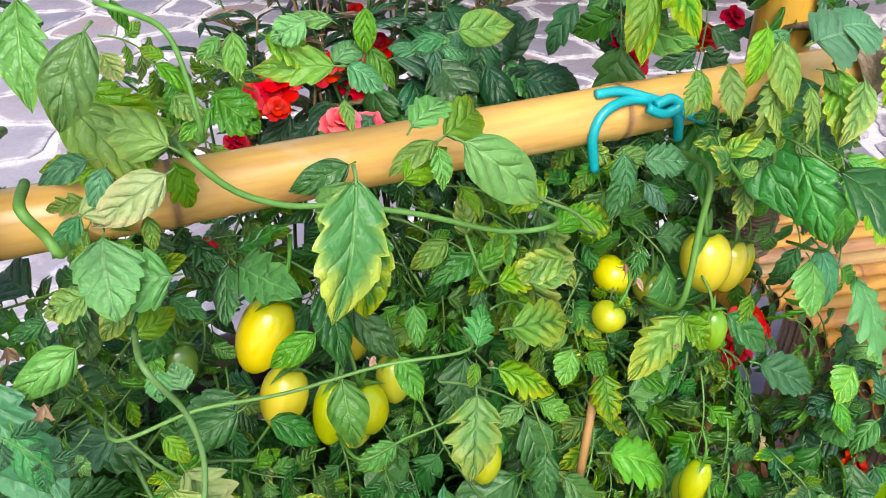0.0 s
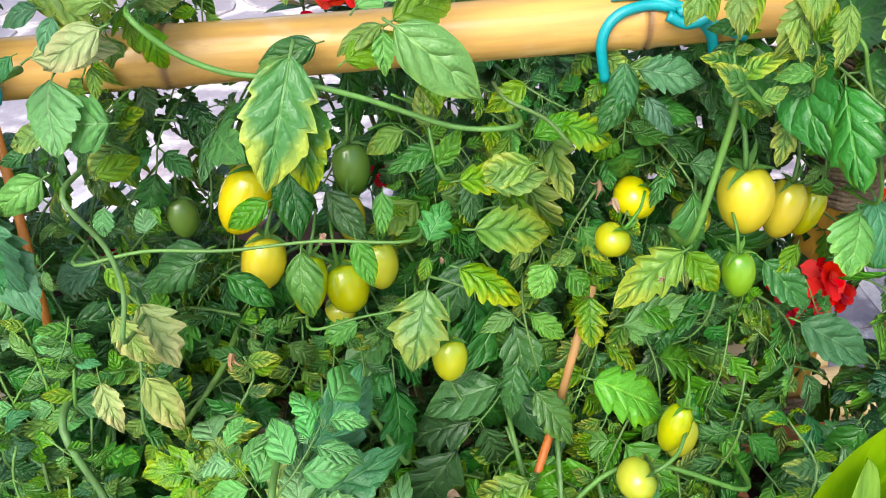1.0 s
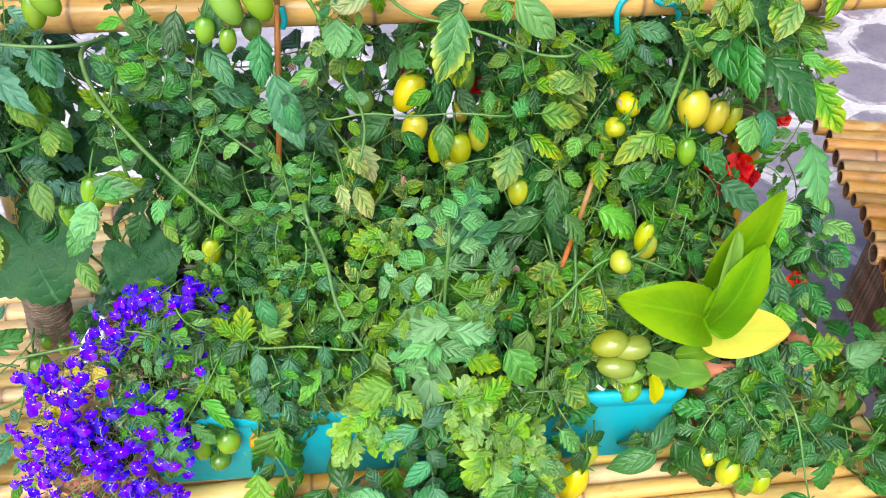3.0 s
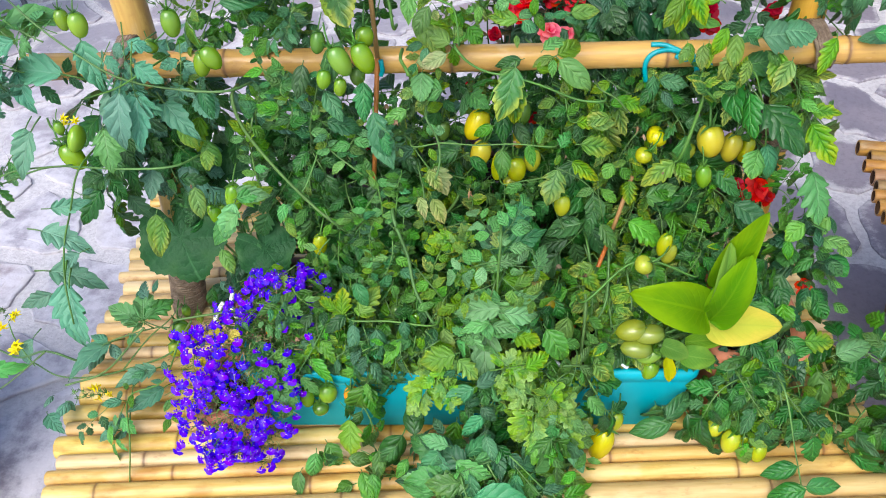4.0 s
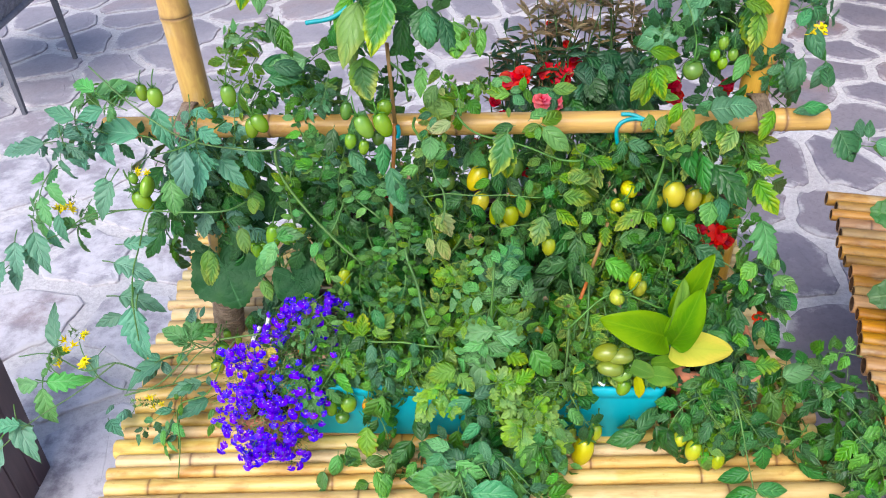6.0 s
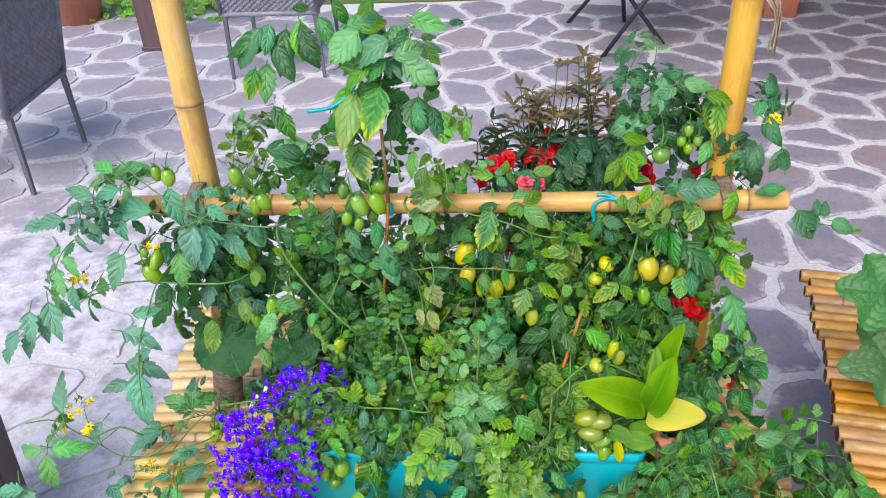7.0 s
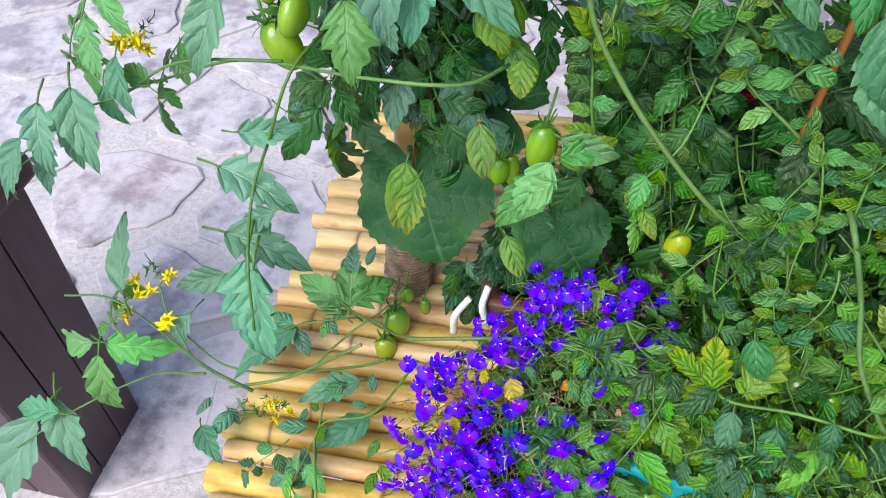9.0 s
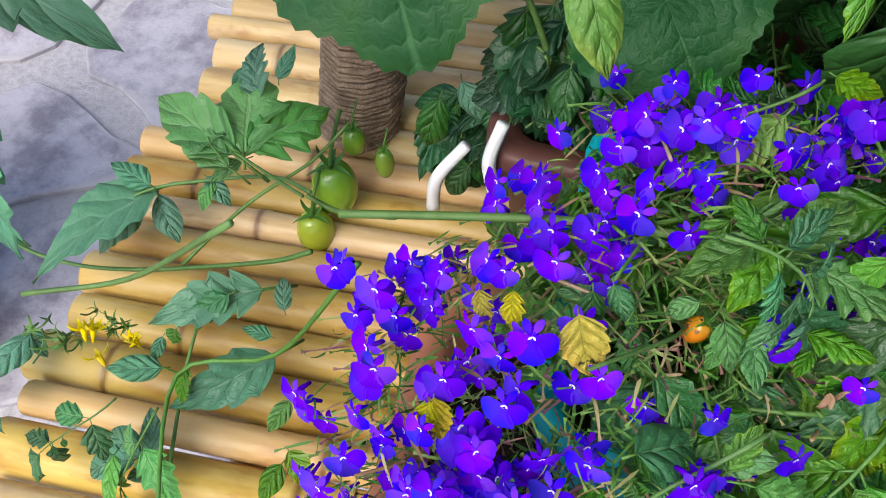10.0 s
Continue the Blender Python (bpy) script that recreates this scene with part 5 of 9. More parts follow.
squash = thing("squash_plant", "squash plant with broad dark green leaves", "squash plant")
vine = thing("cucumber_plant", "broad-lobed light green cucumber vine reaching over the side table", "cucumber plant")
calla = thing("calla_plant", "calla with large smooth lime and yellow leaves", "calla")
back_bed = thing("bedding_plant", "dark-leaved bedding plant with red double blooms", "flowering plant", group="bedding plants")
side_bed = thing("bedding_plant", "small bedding plant with crimson and pink blooms", "flowering plant", group="bedding plants")
bronze = thing("bronze_shrub", "bushy bronze-leaved plant behind the bamboo rail", "shrub")


def bronze_stems():
    rg = random.Random(44)
    slim = [single_leaf("leaflet_slim", 100 + k, 1, 0.24, lobes=4, notch=0.05, fold=0.25, bend=0.5, nu=8, nv=4, shape=0.7) for k in range(3)]
    for k in range(44):
        x = rg.uniform(0.10, 0.42)
        top = 1.05 + 0.13 * math.exp(-((x - 0.30) / 0.09) ** 2) + rg.uniform(-0.05, 0.05)
        a = Vector((x * 0.8 + 0.05, 0.775 + rg.uniform(-0.03, 0.03), 0.75))
        b = Vector((x, 0.775 + rg.uniform(-0.04, 0.04), top))
        pts = smooth_path([a, a.lerp(b, 0.5) + Vector((rg.uniform(-0.03, 0.03), 0, 0)), b + Vector((rg.uniform(-0.03, 0.03), 0, 0))], 4)
        v, f = tube(pts, 0.0024, 0.001, 6)
        child("stem", mesh_of("stem", v, f, [M["dry"] if k % 4 == 0 else M["stem_dark"]]), bronze)
        for j in range(26):
            q = pts[min(len(pts) - 1, 3 + j % (len(pts) - 3))]
            w = rg.uniform(0, 6.28)
            d = Vector((math.cos(w), math.sin(w) * 0.8, rg.uniform(0.0, 0.9)))
            sz = rg.uniform(0.022, 0.046)
            child("leaf", rg.choice(slim), bronze, frame_of(q, d, Vector((0, -0.3, 0.9))) @ Matrix.Diagonal((sz, sz, sz, 1)), (M["bronze" if q.z > 1.06 or rg.random() < 0.4 else "gera"],))


bronze_stems()


def calla_leaf(a, b, width, tint, arch=0.1, gutter=0.28, lean=0.0):
    """A broad smooth leaf from a to b that arches towards the camera, with a gutter along its midrib and a wavy margin.
    """
    a, b = Vector(a), Vector(b)
    L = (b - a).length
    along = (b - a).normalized()
    out = (FACE - along * FACE.dot(along)).normalized()
    side = along.cross(out)
    out, side = (out * math.cos(lean) + side * math.sin(lean), side * math.cos(lean) - out * math.sin(lean))
    nu, nv = 26, 12
    vs, uv, fs = [], [], []
    for i in range(nu + 1):
        u = i / nu
        w = width * 0.5 * max(0.0, math.sin(math.pi * u ** 0.7)) ** 0.52 * (1 - 0.25 * u ** 3) * (1 + 0.05 * math.sin(6 * u + L * 70))
        spine = a.lerp(b, u) + out * (arch * L * math.sin(math.pi * u) - 0.03 * L * u * u)
        for j in range(nv + 1):
            v = 2 * j / nv - 1
            q = abs(v)
            wave = 0.075 * width * q * q * math.sin(7 * u + (2.0 if v > 0 else 0.4) + L * 90)
            vs.append(spine + side * (v * w) + out * (gutter * w * q ** 1.4 - 0.35 * w * max(0.0, q - 0.75) * 4 * u * (1 if v > 0 else 0.4) + wave) - along * (0.5 * w * q ** 1.5 * (1 - u) ** 2))
            uv.append((u, j / nv))
    m = nv + 1
    for i in range(nu):
        for j in range(nv):
            fs.append((i * m + j, i * m + j + 1, (i + 1) * m + j + 1, (i + 1) * m + j))
    for q in (0.2, 0.5, 0.8):
        CLEAR.append((a.lerp(b, q), width * 0.45))
    child("leaf", mesh_of("calla_leaf", vs, fs, [M[tint]], None, uv), calla, label="yellowing smooth leaf" if tint == "calla_y" else "")
    s = Vector((0.45, 0.29, 0.60))
    v, f = tube(smooth_path([s, s.lerp(a, 0.6) + Vector((0, 0.01, 0.02)), a - out * 0.006, a + along * L * 0.05 - out * 0.006], 5), 0.005, 0.002, 8)
    child("stalk", mesh_of("stalk", v, f, [M["stem"]]), calla)


def cane(a, b, c):
    a, b, c = Vector(a), Vector(b), Vector(c)
    t = thing("garden_cane", "thin orange-brown garden cane supporting the tomatoes", "cane", group="garden canes")
    d = (c - b).normalized()
    foot = c + d * max(0.0, (c.z - 0.60) / -d.z if d.z < 0 else 0.0)
    v, f = tube([a, a.lerp(b, 0.5), b], 0.0033, 0.0034, 8)
    child("upper_length", mesh_of("cane", v, f, [M["cane_pale"]]), t)
    v, f = tube([b, c, foot], 0.0034, 0.0036, 8)
    child("lower_length", mesh_of("cane", v, f, [M["cane"]]), t)


def cord(paths, label):
    t = thing("cord", label, "cord", group="turquoise cords")
    for pts in paths:
        v, f = tube(smooth_path(pts, 8), 0.0035, 0.0035, 10)
        child("strand", mesh_of("strand", v, f, [M["rope"]]), t)


# fruit
tomato(tomato_right, "yellow", (0.422, 0.438, 0.914), 0.040, 0.049, -10)
tomato(tomato_right, "yellow", (0.460, 0.452, 0.892), 0.031, 0.044, 5)
tomato(tomato_right, "lime", (0.490, 0.470, 0.875), 0.024, 0.040, 12)
tomato(tomato_right, "yellow", (0.345, 0.453, 0.913), 0.034, 0.028, 50)
tomato(tomato_right, "lime", (0.398, 0.470, 0.875), 0.030, 0.030, 0)
tomato(tomato_right, "lime", (0.322, 0.420, 0.902), 0.026, 0.024, 40)
tomato(tomato_right, "green", (0.413, 0.408, 0.871), 0.024, 0.036, -10)
tomato(tomato_mid, "yellow", (0.074, 0.431, 0.955), 0.034, 0.048, 25)
tomato(tomato_mid, "yellow", (0.079, 0.422, 0.909), 0.031, 0.041, 15)
tomato(tomato_mid, "lime", (0.108, 0.416, 0.891), 0.026, 0.047, 10)
tomato(tomato_mid, "lime", (0.133, 0.422, 0.880), 0.031, 0.039, -10)
tomato(tomato_mid, "lime", (0.158, 0.435, 0.887), 0.026, 0.037, 0)
tomato(tomato_mid, "yellow", (0.139, 0.462, 0.911), 0.022, 0.036, 0)
tomato(tomato_mid, "lime", (0.125, 0.431, 0.852), 0.024, 0.022, 0)
tomato(tomato_mid, "lime", (0.201, 0.377, 0.844), 0.025, 0.034, 0)
tomato(tomato_left, "dull", (0.023, 0.456, 0.929), 0.022, 0.030, 0)
tomato(tomato_mid, "dull", (0.143, 0.479, 0.943), 0.028, 0.039, 0)
tomato(tomato_right, "lime", (0.351, 0.331, 0.803), 0.021, 0.039, 10)
tomato(tomato_right, "lime", (0.318, 0.302, 0.789), 0.030, 0.026, 60)
tomato(tomato_far, "green", (-0.431, 0.367, 1.157), 0.024, 0.031, 0)
tomato(tomato_far, "green", (-0.460, 0.387, 1.155), 0.019, 0.027, 0)
tomato(tomato_left, "green", (-0.322, 0.393, 1.144), 0.025, 0.035, 0)
tomato(tomato_left, "green", (-0.276, 0.380, 1.100), 0.025, 0.032, -30)
tomato(tomato_left, "green", (-0.297, 0.398, 1.081), 0.023, 0.034, 10)
tomato(tomato_left, "green", (-0.362, 0.402, 1.107), 0.021, 0.019, 50)
tomato(tomato_left, "green", (-0.107, 0.389, 1.086), 0.028, 0.041, -25)
tomato(tomato_left, "green", (-0.074, 0.379, 1.095), 0.028, 0.041, -20)
tomato(tomato_left, "green", (-0.132, 0.386, 1.061), 0.020, 0.027, 10)
tomato(tomato_left, "green", (-0.111, 0.385, 1.049), 0.018, 0.025, 10)
tomato(tomato_left, "green", (-0.073, 0.404, 1.113), 0.025, 0.028, 0)
tomato(tomato_left, "dull", (-0.092, 0.424, 1.043), 0.022, 0.025, 0)
tomato(tomato_left, "dull", (-0.140, 0.420, 1.098), 0.021, 0.030, 10)
tomato(tomato_side, "dull", (0.428, 0.471, 1.136), 0.033, 0.033, 0)
tomato(tomato_side, "green", (0.481, 0.509, 1.165), 0.017, 0.022, 0)
tomato(tomato_side, "green", (0.469, 0.504, 1.146), 0.017, 0.020, 0)
tomato(tomato_side, "green", (0.498, 0.504, 1.146), 0.017, 0.020, 0)
tomato(tomato_side, "green", (0.482, 0.500, 1.133), 0.017, 0.020, 0)
tomato(tomato_far, "green", (-0.507, 0.365, 0.956), 0.030, 0.041, -25)
tomato(tomato_far, "green", (-0.493, 0.369, 0.984), 0.040, 0.023, -75)
tomato(tomato_far, "green", (-0.513, 0.370, 1.001), 0.015, 0.019, 0)
tomato(tomato_left, "green", (-0.297, 0.385, 0.862), 0.027, 0.046, 8)
tomato(tomato_left, "green", (-0.335, 0.390, 0.825), 0.019, 0.028, 8)
tomato(tomato_mid, "amber", (0.162, 0.329, 0.713), 0.024, 0.041, 0)
tomato(tomato_mid, "amber", (0.178, 0.316, 0.684), 0.030, 0.048, 20)
tomato(tomato_right, "lime", (0.365, 0.349, 0.770), 0.025, 0.035, 5)
tomato(tomato_right, "lime_shaded", (0.296, 0.225, 0.731), 0.032, 0.040, 75)
tomato(tomato_right, "lime_shaded", (0.321, 0.220, 0.728), 0.030, 0.040, 80)
tomato(tomato_right, "lime_shaded", (0.305, 0.215, 0.703), 0.031, 0.042, 95)
tomato(tomato_right, "green", (0.328, 0.225, 0.678), 0.028, 0.036, 60)
tomato(tomato_right, "green", (0.332, 0.222, 0.647), 0.027, 0.034, 10)
tomato(tomato_mid, "yellow", (0.265, 0.180, 0.517), 0.039, 0.067, 10)
tomato(tomato_mid, "lime", (0.288, 0.204, 0.542), 0.026, 0.041, 5)
tomato(tomato_mid, "lime", (0.246, 0.213, 0.522), 0.021, 0.039, 5)
tomato(tomato_side, "lime", (0.438, 0.182, 0.554), 0.026, 0.029, 0)
tomato(tomato_side, "lime", (0.457, 0.159, 0.551), 0.029, 0.042, 5)
tomato(tomato_side, "lime", (0.500, 0.150, 0.535), 0.024, 0.037, 0)
tomato(tomato_side, "lime", (0.496, 0.183, 0.557), 0.024, 0.033, 0)
tomato(tomato_side, "green", (0.464, 0.201, 0.571), 0.029, 0.027, 0)
tomato(tomato_side, "lime", (0.484, 0.170, 0.534), 0.017, 0.030, 0)
tomato(tomato_left, "green", (-0.164, 0.212, 0.606), 0.030, 0.035, 0)
tomato(tomato_left, "green", (-0.199, 0.214, 0.592), 0.023, 0.039, 0)
tomato(tomato_left, "orange", (-0.126, 0.210, 0.603), 0.026, 0.029, 0)
tomato(tomato_left, "dull", (-0.180, 0.211, 0.569), 0.027, 0.026, 0)
tomato(tomato_left, "green", (-0.056, 0.241, 0.622), 0.023, 0.026, 0)
tomato(tomato_left, "green", (-0.034, 0.243, 0.631), 0.021, 0.026, 0)
tomato(tomato_left, "green", (-0.068, 0.245, 0.639), 0.017, 0.026, 0)
tomato(tomato_left, "green", (-0.023, 0.296, 0.686), 0.023, 0.026, 0)
tomato(tomato_left, "dull", (-0.053, 0.300, 0.700), 0.024, 0.024, 0)
tomato(tomato_left, "lime", (-0.172, 0.360, 0.786), 0.023, 0.037, 10)
tomato(tomato_far, "green", (-0.343, 0.399, 0.823), 0.015, 0.026, 0)
tomato(tomato_far, "green", (-0.326, 0.398, 0.821), 0.017, 0.031, 0)
tomato(tomato_far, "green", (-0.477, 0.425, 0.519), 0.034, 0.046, 0)
tomato(tomato_far, "green", (-0.468, 0.450, 0.545), 0.017, 0.024, 0)
tomato(tomato_far, "green", (-0.442, 0.440, 0.539), 0.014, 0.025, 0)
tomato(tomato_far, "lime", (-0.486, 0.400, 0.495), 0.028, 0.038, 0)
tomato(tomato_far, "green", (-0.707, 0.449, 0.340), 0.022, 0.035, 0)
tomato(tomato_left, "orange", (-0.248, 0.257, 0.700), 0.010, 0.013, 20)

# leaves of the middle and right plants
leaf(tomato_mid, "t", "tip", (0.127, 0.385, 1.073), -104, 0.082)
leaf(tomato_mid, "r", "mid", (0.126, 0.390, 1.070), -133, 0.034)
leaf(tomato_mid, "t", "lime", (0.183, 0.400, 1.082), 26, 0.052)
leaf(tomato_mid, "t", "fresh", (0.164, 0.400, 1.091), 38, 0.043)
leaf(tomato_mid, "s", "mid", (0.183, 0.375, 1.089), -43, 0.063)
leaf(tomato_mid, "s", "lime", (0.155, 0.390, 1.065), 27, 0.040)
leaf(tomato_mid, "s", "dark", (0.137, 0.432, 1.059), -165, 0.039)
leaf(tomato_mid, "s", "lime", (0.177, 0.400, 1.080), -165, 0.033)
leaf(tomato_mid, "t", "mid", (0.177, 0.395, 1.078), -95, 0.025)
leaf(tomato_mid, "s", "fresh", (0.132, 0.430, 1.121), 40, 0.032)
leaf(tomato_mid, "r", "fresh", (0.119, 0.430, 1.145), -159, 0.021)
leaf(tomato_mid, "n", "lime", (0.131, 0.425, 1.121), 172, 0.047)
leaf(tomato_mid, "r", "blue", (0.136, 0.420, 1.122), -36, 0.024)
leaf(tomato_mid, "s", "lime", (0.128, 0.400, 1.112), -86, 0.017)
leaf(tomato_mid, "s", "blue", (0.179, 0.430, 1.120), 145, 0.019)
leaf(tomato_mid, "s", "fresh", (0.179, 0.430, 1.123), 20, 0.026)
leaf(tomato_mid, "s", "blue", (0.192, 0.430, 1.122), -24, 0.020)
leaf(tomato_mid, "s", "lime", (0.199, 0.420, 1.132), 3, 0.043)
leaf(tomato_right, "t", "blue", (0.326, 0.410, 1.036), -13, 0.046)
leaf(tomato_right, "s", "blue", (0.333, 0.415, 1.015), -51, 0.032)
leaf(tomato_right, "s", "dark", (0.323, 0.420, 1.023), -125, 0.037)
leaf(tomato_right, "t", "lime", (0.357, 0.405, 1.090), -123, 0.030)
leaf(tomato_right, "t", "lime", (0.373, 0.400, 1.092), -98, 0.035)
leaf(tomato_right, "t", "lime", (0.418, 0.400, 1.083), -117, 0.047)
leaf(tomato_right, "t", "chlor", (0.494, 0.400, 1.066), -119, 0.050)
leaf(tomato_right, "r", "blue", (0.451, 0.410, 1.096), 7, 0.056)
leaf(tomato_right, "t", "blue", (0.433, 0.430, 1.092), -31, 0.030)
leaf(tomato_right, "s", "mid", (0.463, 0.410, 1.075), -37, 0.031)
leaf(tomato_mid, "t", "chlor", (0.214, 0.390, 0.982), 2, 0.041)
leaf(tomato_mid, "t", "chlor", (0.222, 0.385, 0.948), -5, 0.063)
leaf(tomato_mid, "t", "chlor", (0.211, 0.380, 0.922), -29, 0.053)
leaf(tomato_right, "t", "chlor", (0.360, 0.385, 0.915), -153, 0.062)
leaf(tomato_right, "t", "lime", (0.365, 0.390, 0.910), -57, 0.041)
leaf(tomato_mid, "l", "chlor", (0.189, 0.365, 0.920), -106, 0.057)
leaf(tomato_right, "t", "mid", (0.303, 0.370, 0.816), -24, 0.083)
leaf(tomato_right, "t", "mid", (0.330, 0.385, 0.847), -58, 0.017)
leaf(tomato_right, "t", "mid", (0.327, 0.390, 0.848), 13, 0.059)
leaf(tomato_right, "l", "mid", (0.300, 0.390, 0.873), -97, 0.030)
leaf(tomato_right, "t", "blue", (0.466, 0.400, 0.824), -32, 0.070)
leaf(tomato_mid, "t", "chlor", (0.259, 0.390, 0.990), 188, 0.043)
leaf(tomato_mid, "s", "mid", (0.111, 0.391, 0.938), -95, 0.050)
leaf(tomato_mid, "s", "dark", (0.064, 0.382, 0.931), -30, 0.038)
leaf(tomato_mid, "s", "mid", (0.147, 0.388, 0.947), -75, 0.034)
leaf(tomato_mid, "s", "dark", (0.110, 0.413, 0.993), -82, 0.052)
leaf(tomato_mid, "s", "dark", (0.129, 0.423, 0.962), -60, 0.044)
leaf(tomato_mid, "s", "mid", (0.098, 0.390, 0.979), 205, 0.035)
leaf(tomato_mid, "s", "mid", (0.166, 0.411, 0.965), -100, 0.029)
leaf(tomato_right, "s", "blue", (0.321, 0.425, 1.034), -100, 0.037)
leaf(tomato_right, "s", "dark", (0.337, 0.424, 1.004), -20, 0.035)
leaf(tomato_right, "s", "lime", (0.354, 0.408, 1.092), -80, 0.029)
leaf(tomato_right, "s", "chlor", (0.383, 0.410, 1.090), -95, 0.035)
leaf(tomato_side, "s", "blue", (0.463, 0.445, 1.091), -150, 0.036)
leaf(tomato_side, "s", "blue", (0.487, 0.394, 0.939), -80, 0.057)
leaf(tomato_side, "t", "blue", (0.470, 0.392, 1.004), 190, 0.038)
leaf(tomato_side, "s", "blue", (0.479, 0.380, 0.984), 60, 0.031)
leaf(tomato_side, "s", "blue", (0.477, 0.395, 0.984), -120, 0.031)
leaf(tomato_side, "r", "mid", (0.475, 0.388, 0.933), -100, 0.045)
leaf(tomato_right, "t", "dark", (0.435, 0.417, 0.873), -50, 0.053)
leaf(tomato_mid, "t", "chlor", (0.279, 0.415, 1.002), -20, 0.049)
leaf(tomato_mid, "t", "lime", (0.259, 0.418, 1.029), -150, 0.032)
leaf(tomato_mid, "s", "mid", (0.262, 0.405, 0.999), 30, 0.033)
leaf(tomato_mid, "s", "lime", (0.183, 0.395, 1.017), 200, 0.030)
leaf(tomato_mid, "t", "lime", (0.199, 0.414, 1.041), -80, 0.031)
leaf(tomato_left, "s", "mid", (0.017, 0.370, 1.170), -125, 0.046)
leaf(tomato_left, "s", "lime", (0.040, 0.385, 1.109), 142, 0.052)
leaf(tomato_left, "s", "pale", (0.036, 0.380, 1.098), -154, 0.044)
leaf(tomato_left, "s", "mid", (0.042, 0.400, 1.143), -29, 0.023)
leaf(tomato_left, "r", "lime", (0.046, 0.395, 1.129), -47, 0.017)
leaf(tomato_left, "s", "mid", (0.062, 0.395, 1.120), -141, 0.022)
leaf(tomato_left, "r", "mid", (0.064, 0.400, 1.125), -47, 0.029)
leaf(tomato_left, "s", "mid", (0.079, 0.410, 1.150), -97, 0.024)
leaf(tomato_left, "s", "mid", (0.073, 0.410, 1.148), -145, 0.016)
leaf(tomato_left, "s", "lime", (0.046, 0.400, 1.145), 137, 0.015)
leaf(tomato_left, "r", "pale", (0.021, 0.390, 1.154), -74, 0.014)
leaf(tomato_left, "s", "mid", (0.029, 0.400, 1.173), -64, 0.015)
leaf(tomato_left, "s", "blue", (0.005, 0.390, 1.107), 180, 0.029)
leaf(tomato_left, "s", "blue", (0.011, 0.390, 1.102), -118, 0.024)
leaf(tomato_left, "s", "blue", (-0.002, 0.360, 1.095), -142, 0.023)
leaf(tomato_left, "s", "lime", (0.024, 0.385, 1.076), -90, 0.018)
leaf(tomato_left, "s", "lime", (0.016, 0.385, 1.062), -180, 0.019)
leaf(tomato_left, "r", "fresh", (0.029, 0.370, 1.050), 176, 0.038)
leaf(tomato_left, "s", "lime", (0.005, 0.385, 1.010), 17, 0.030)
leaf(tomato_left, "r", "lime", (-0.009, 0.380, 1.044), -170, 0.024)
leaf(tomato_left, "s", "mid", (-0.022, 0.380, 1.014), -151, 0.042)
leaf(tomato_left, "r", "fresh", (0.023, 0.385, 0.967), 104, 0.018)
leaf(tomato_left, "t", "dark", (0.050, 0.400, 0.940), -161, 0.054)
leaf(tomato_left, "t", "blue", (-0.018, 0.400, 0.935), -162, 0.046)
leaf(tomato_left, "s", "blue", (-0.054, 0.350, 0.999), -78, 0.036)
leaf(tomato_left, "r", "lime", (0.011, 0.370, 0.919), -40, 0.022)
leaf(tomato_left, "s", "dark", (-0.034, 0.400, 1.020), -167, 0.022)
leaf(tomato_left, "c", "blue", (-0.052, 0.310, 1.042), -60, 0.272)
leaf(tomato_mid, "s", "mid", (0.133, 0.430, 1.143), 150, 0.024)
leaf(tomato_mid, "s", "mid", (0.154, 0.440, 1.145), -105, 0.026)
leaf(tomato_mid, "s", "blue", (0.217, 0.435, 1.131), -120, 0.027)
leaf(tomato_mid, "s", "blue", (0.195, 0.427, 1.127), 170, 0.025)
leaf(tomato_mid, "t", "lime", (0.099, 0.437, 1.138), -40, 0.034)
leaf(tomato_mid, "s", "mid", (0.155, 0.443, 1.123), -60, 0.029)
leaf(tomato_mid, "s", "dark", (0.048, 0.383, 0.943), 198, 0.046)
leaf(tomato_mid, "n", "pale", (0.006, 0.342, 0.940), -62, 0.044)
leaf(tomato_mid, "n", "pale", (-0.008, 0.323, 0.906), -72, 0.036)
leaf(tomato_mid, "t", "blue", (0.113, 0.288, 0.870), 48, 0.065)
leaf(tomato_mid, "s", "blue", (0.096, 0.289, 0.842), 105, 0.039)
leaf(tomato_mid, "s", "blue", (0.091, 0.283, 0.840), 12, 0.049)
leaf(tomato_mid, "t", "mid", (0.141, 0.384, 0.879), 200, 0.035)
leaf(tomato_right, "l", "chlor", (0.300, 0.389, 0.879), -95, 0.038)
leaf(tomato_right, "t", "mid", (0.337, 0.397, 0.859), -20, 0.044)
leaf(tomato_mid, "t", "mid", (0.260, 0.365, 0.815), -55, 0.052)
leaf(tomato_mid, "t", "dark", (0.248, 0.373, 0.837), -110, 0.043)
leaf(tomato_mid, "r", "mid", (0.272, 0.389, 0.911), -120, 0.026)
leaf(tomato_mid, "t", "lime", (0.233, 0.385, 0.981), 5, 0.040)
leaf(tomato_mid, "r", "mid", (0.284, 0.386, 0.905), -50, 0.022)
leaf(tomato_mid, "r", "fresh", (0.012, 0.365, 1.001), -100, 0.017)
leaf(tomato_mid, "s", "lime", (0.008, 0.350, 0.970), -60, 0.022)
leaf(tomato_mid, "s", "lime", (0.192, 0.373, 0.939), -110, 0.018)
leaf(tomato_mid, "l", "fresh", (0.192, 0.372, 0.952), 60, 0.032)
leaf(tomato_mid, "c", "dark", (0.141, 0.411, 0.839), -100, 0.376)
leaf(tomato_mid, "l", "lime", (0.034, 0.311, 0.845), -160, 0.040)
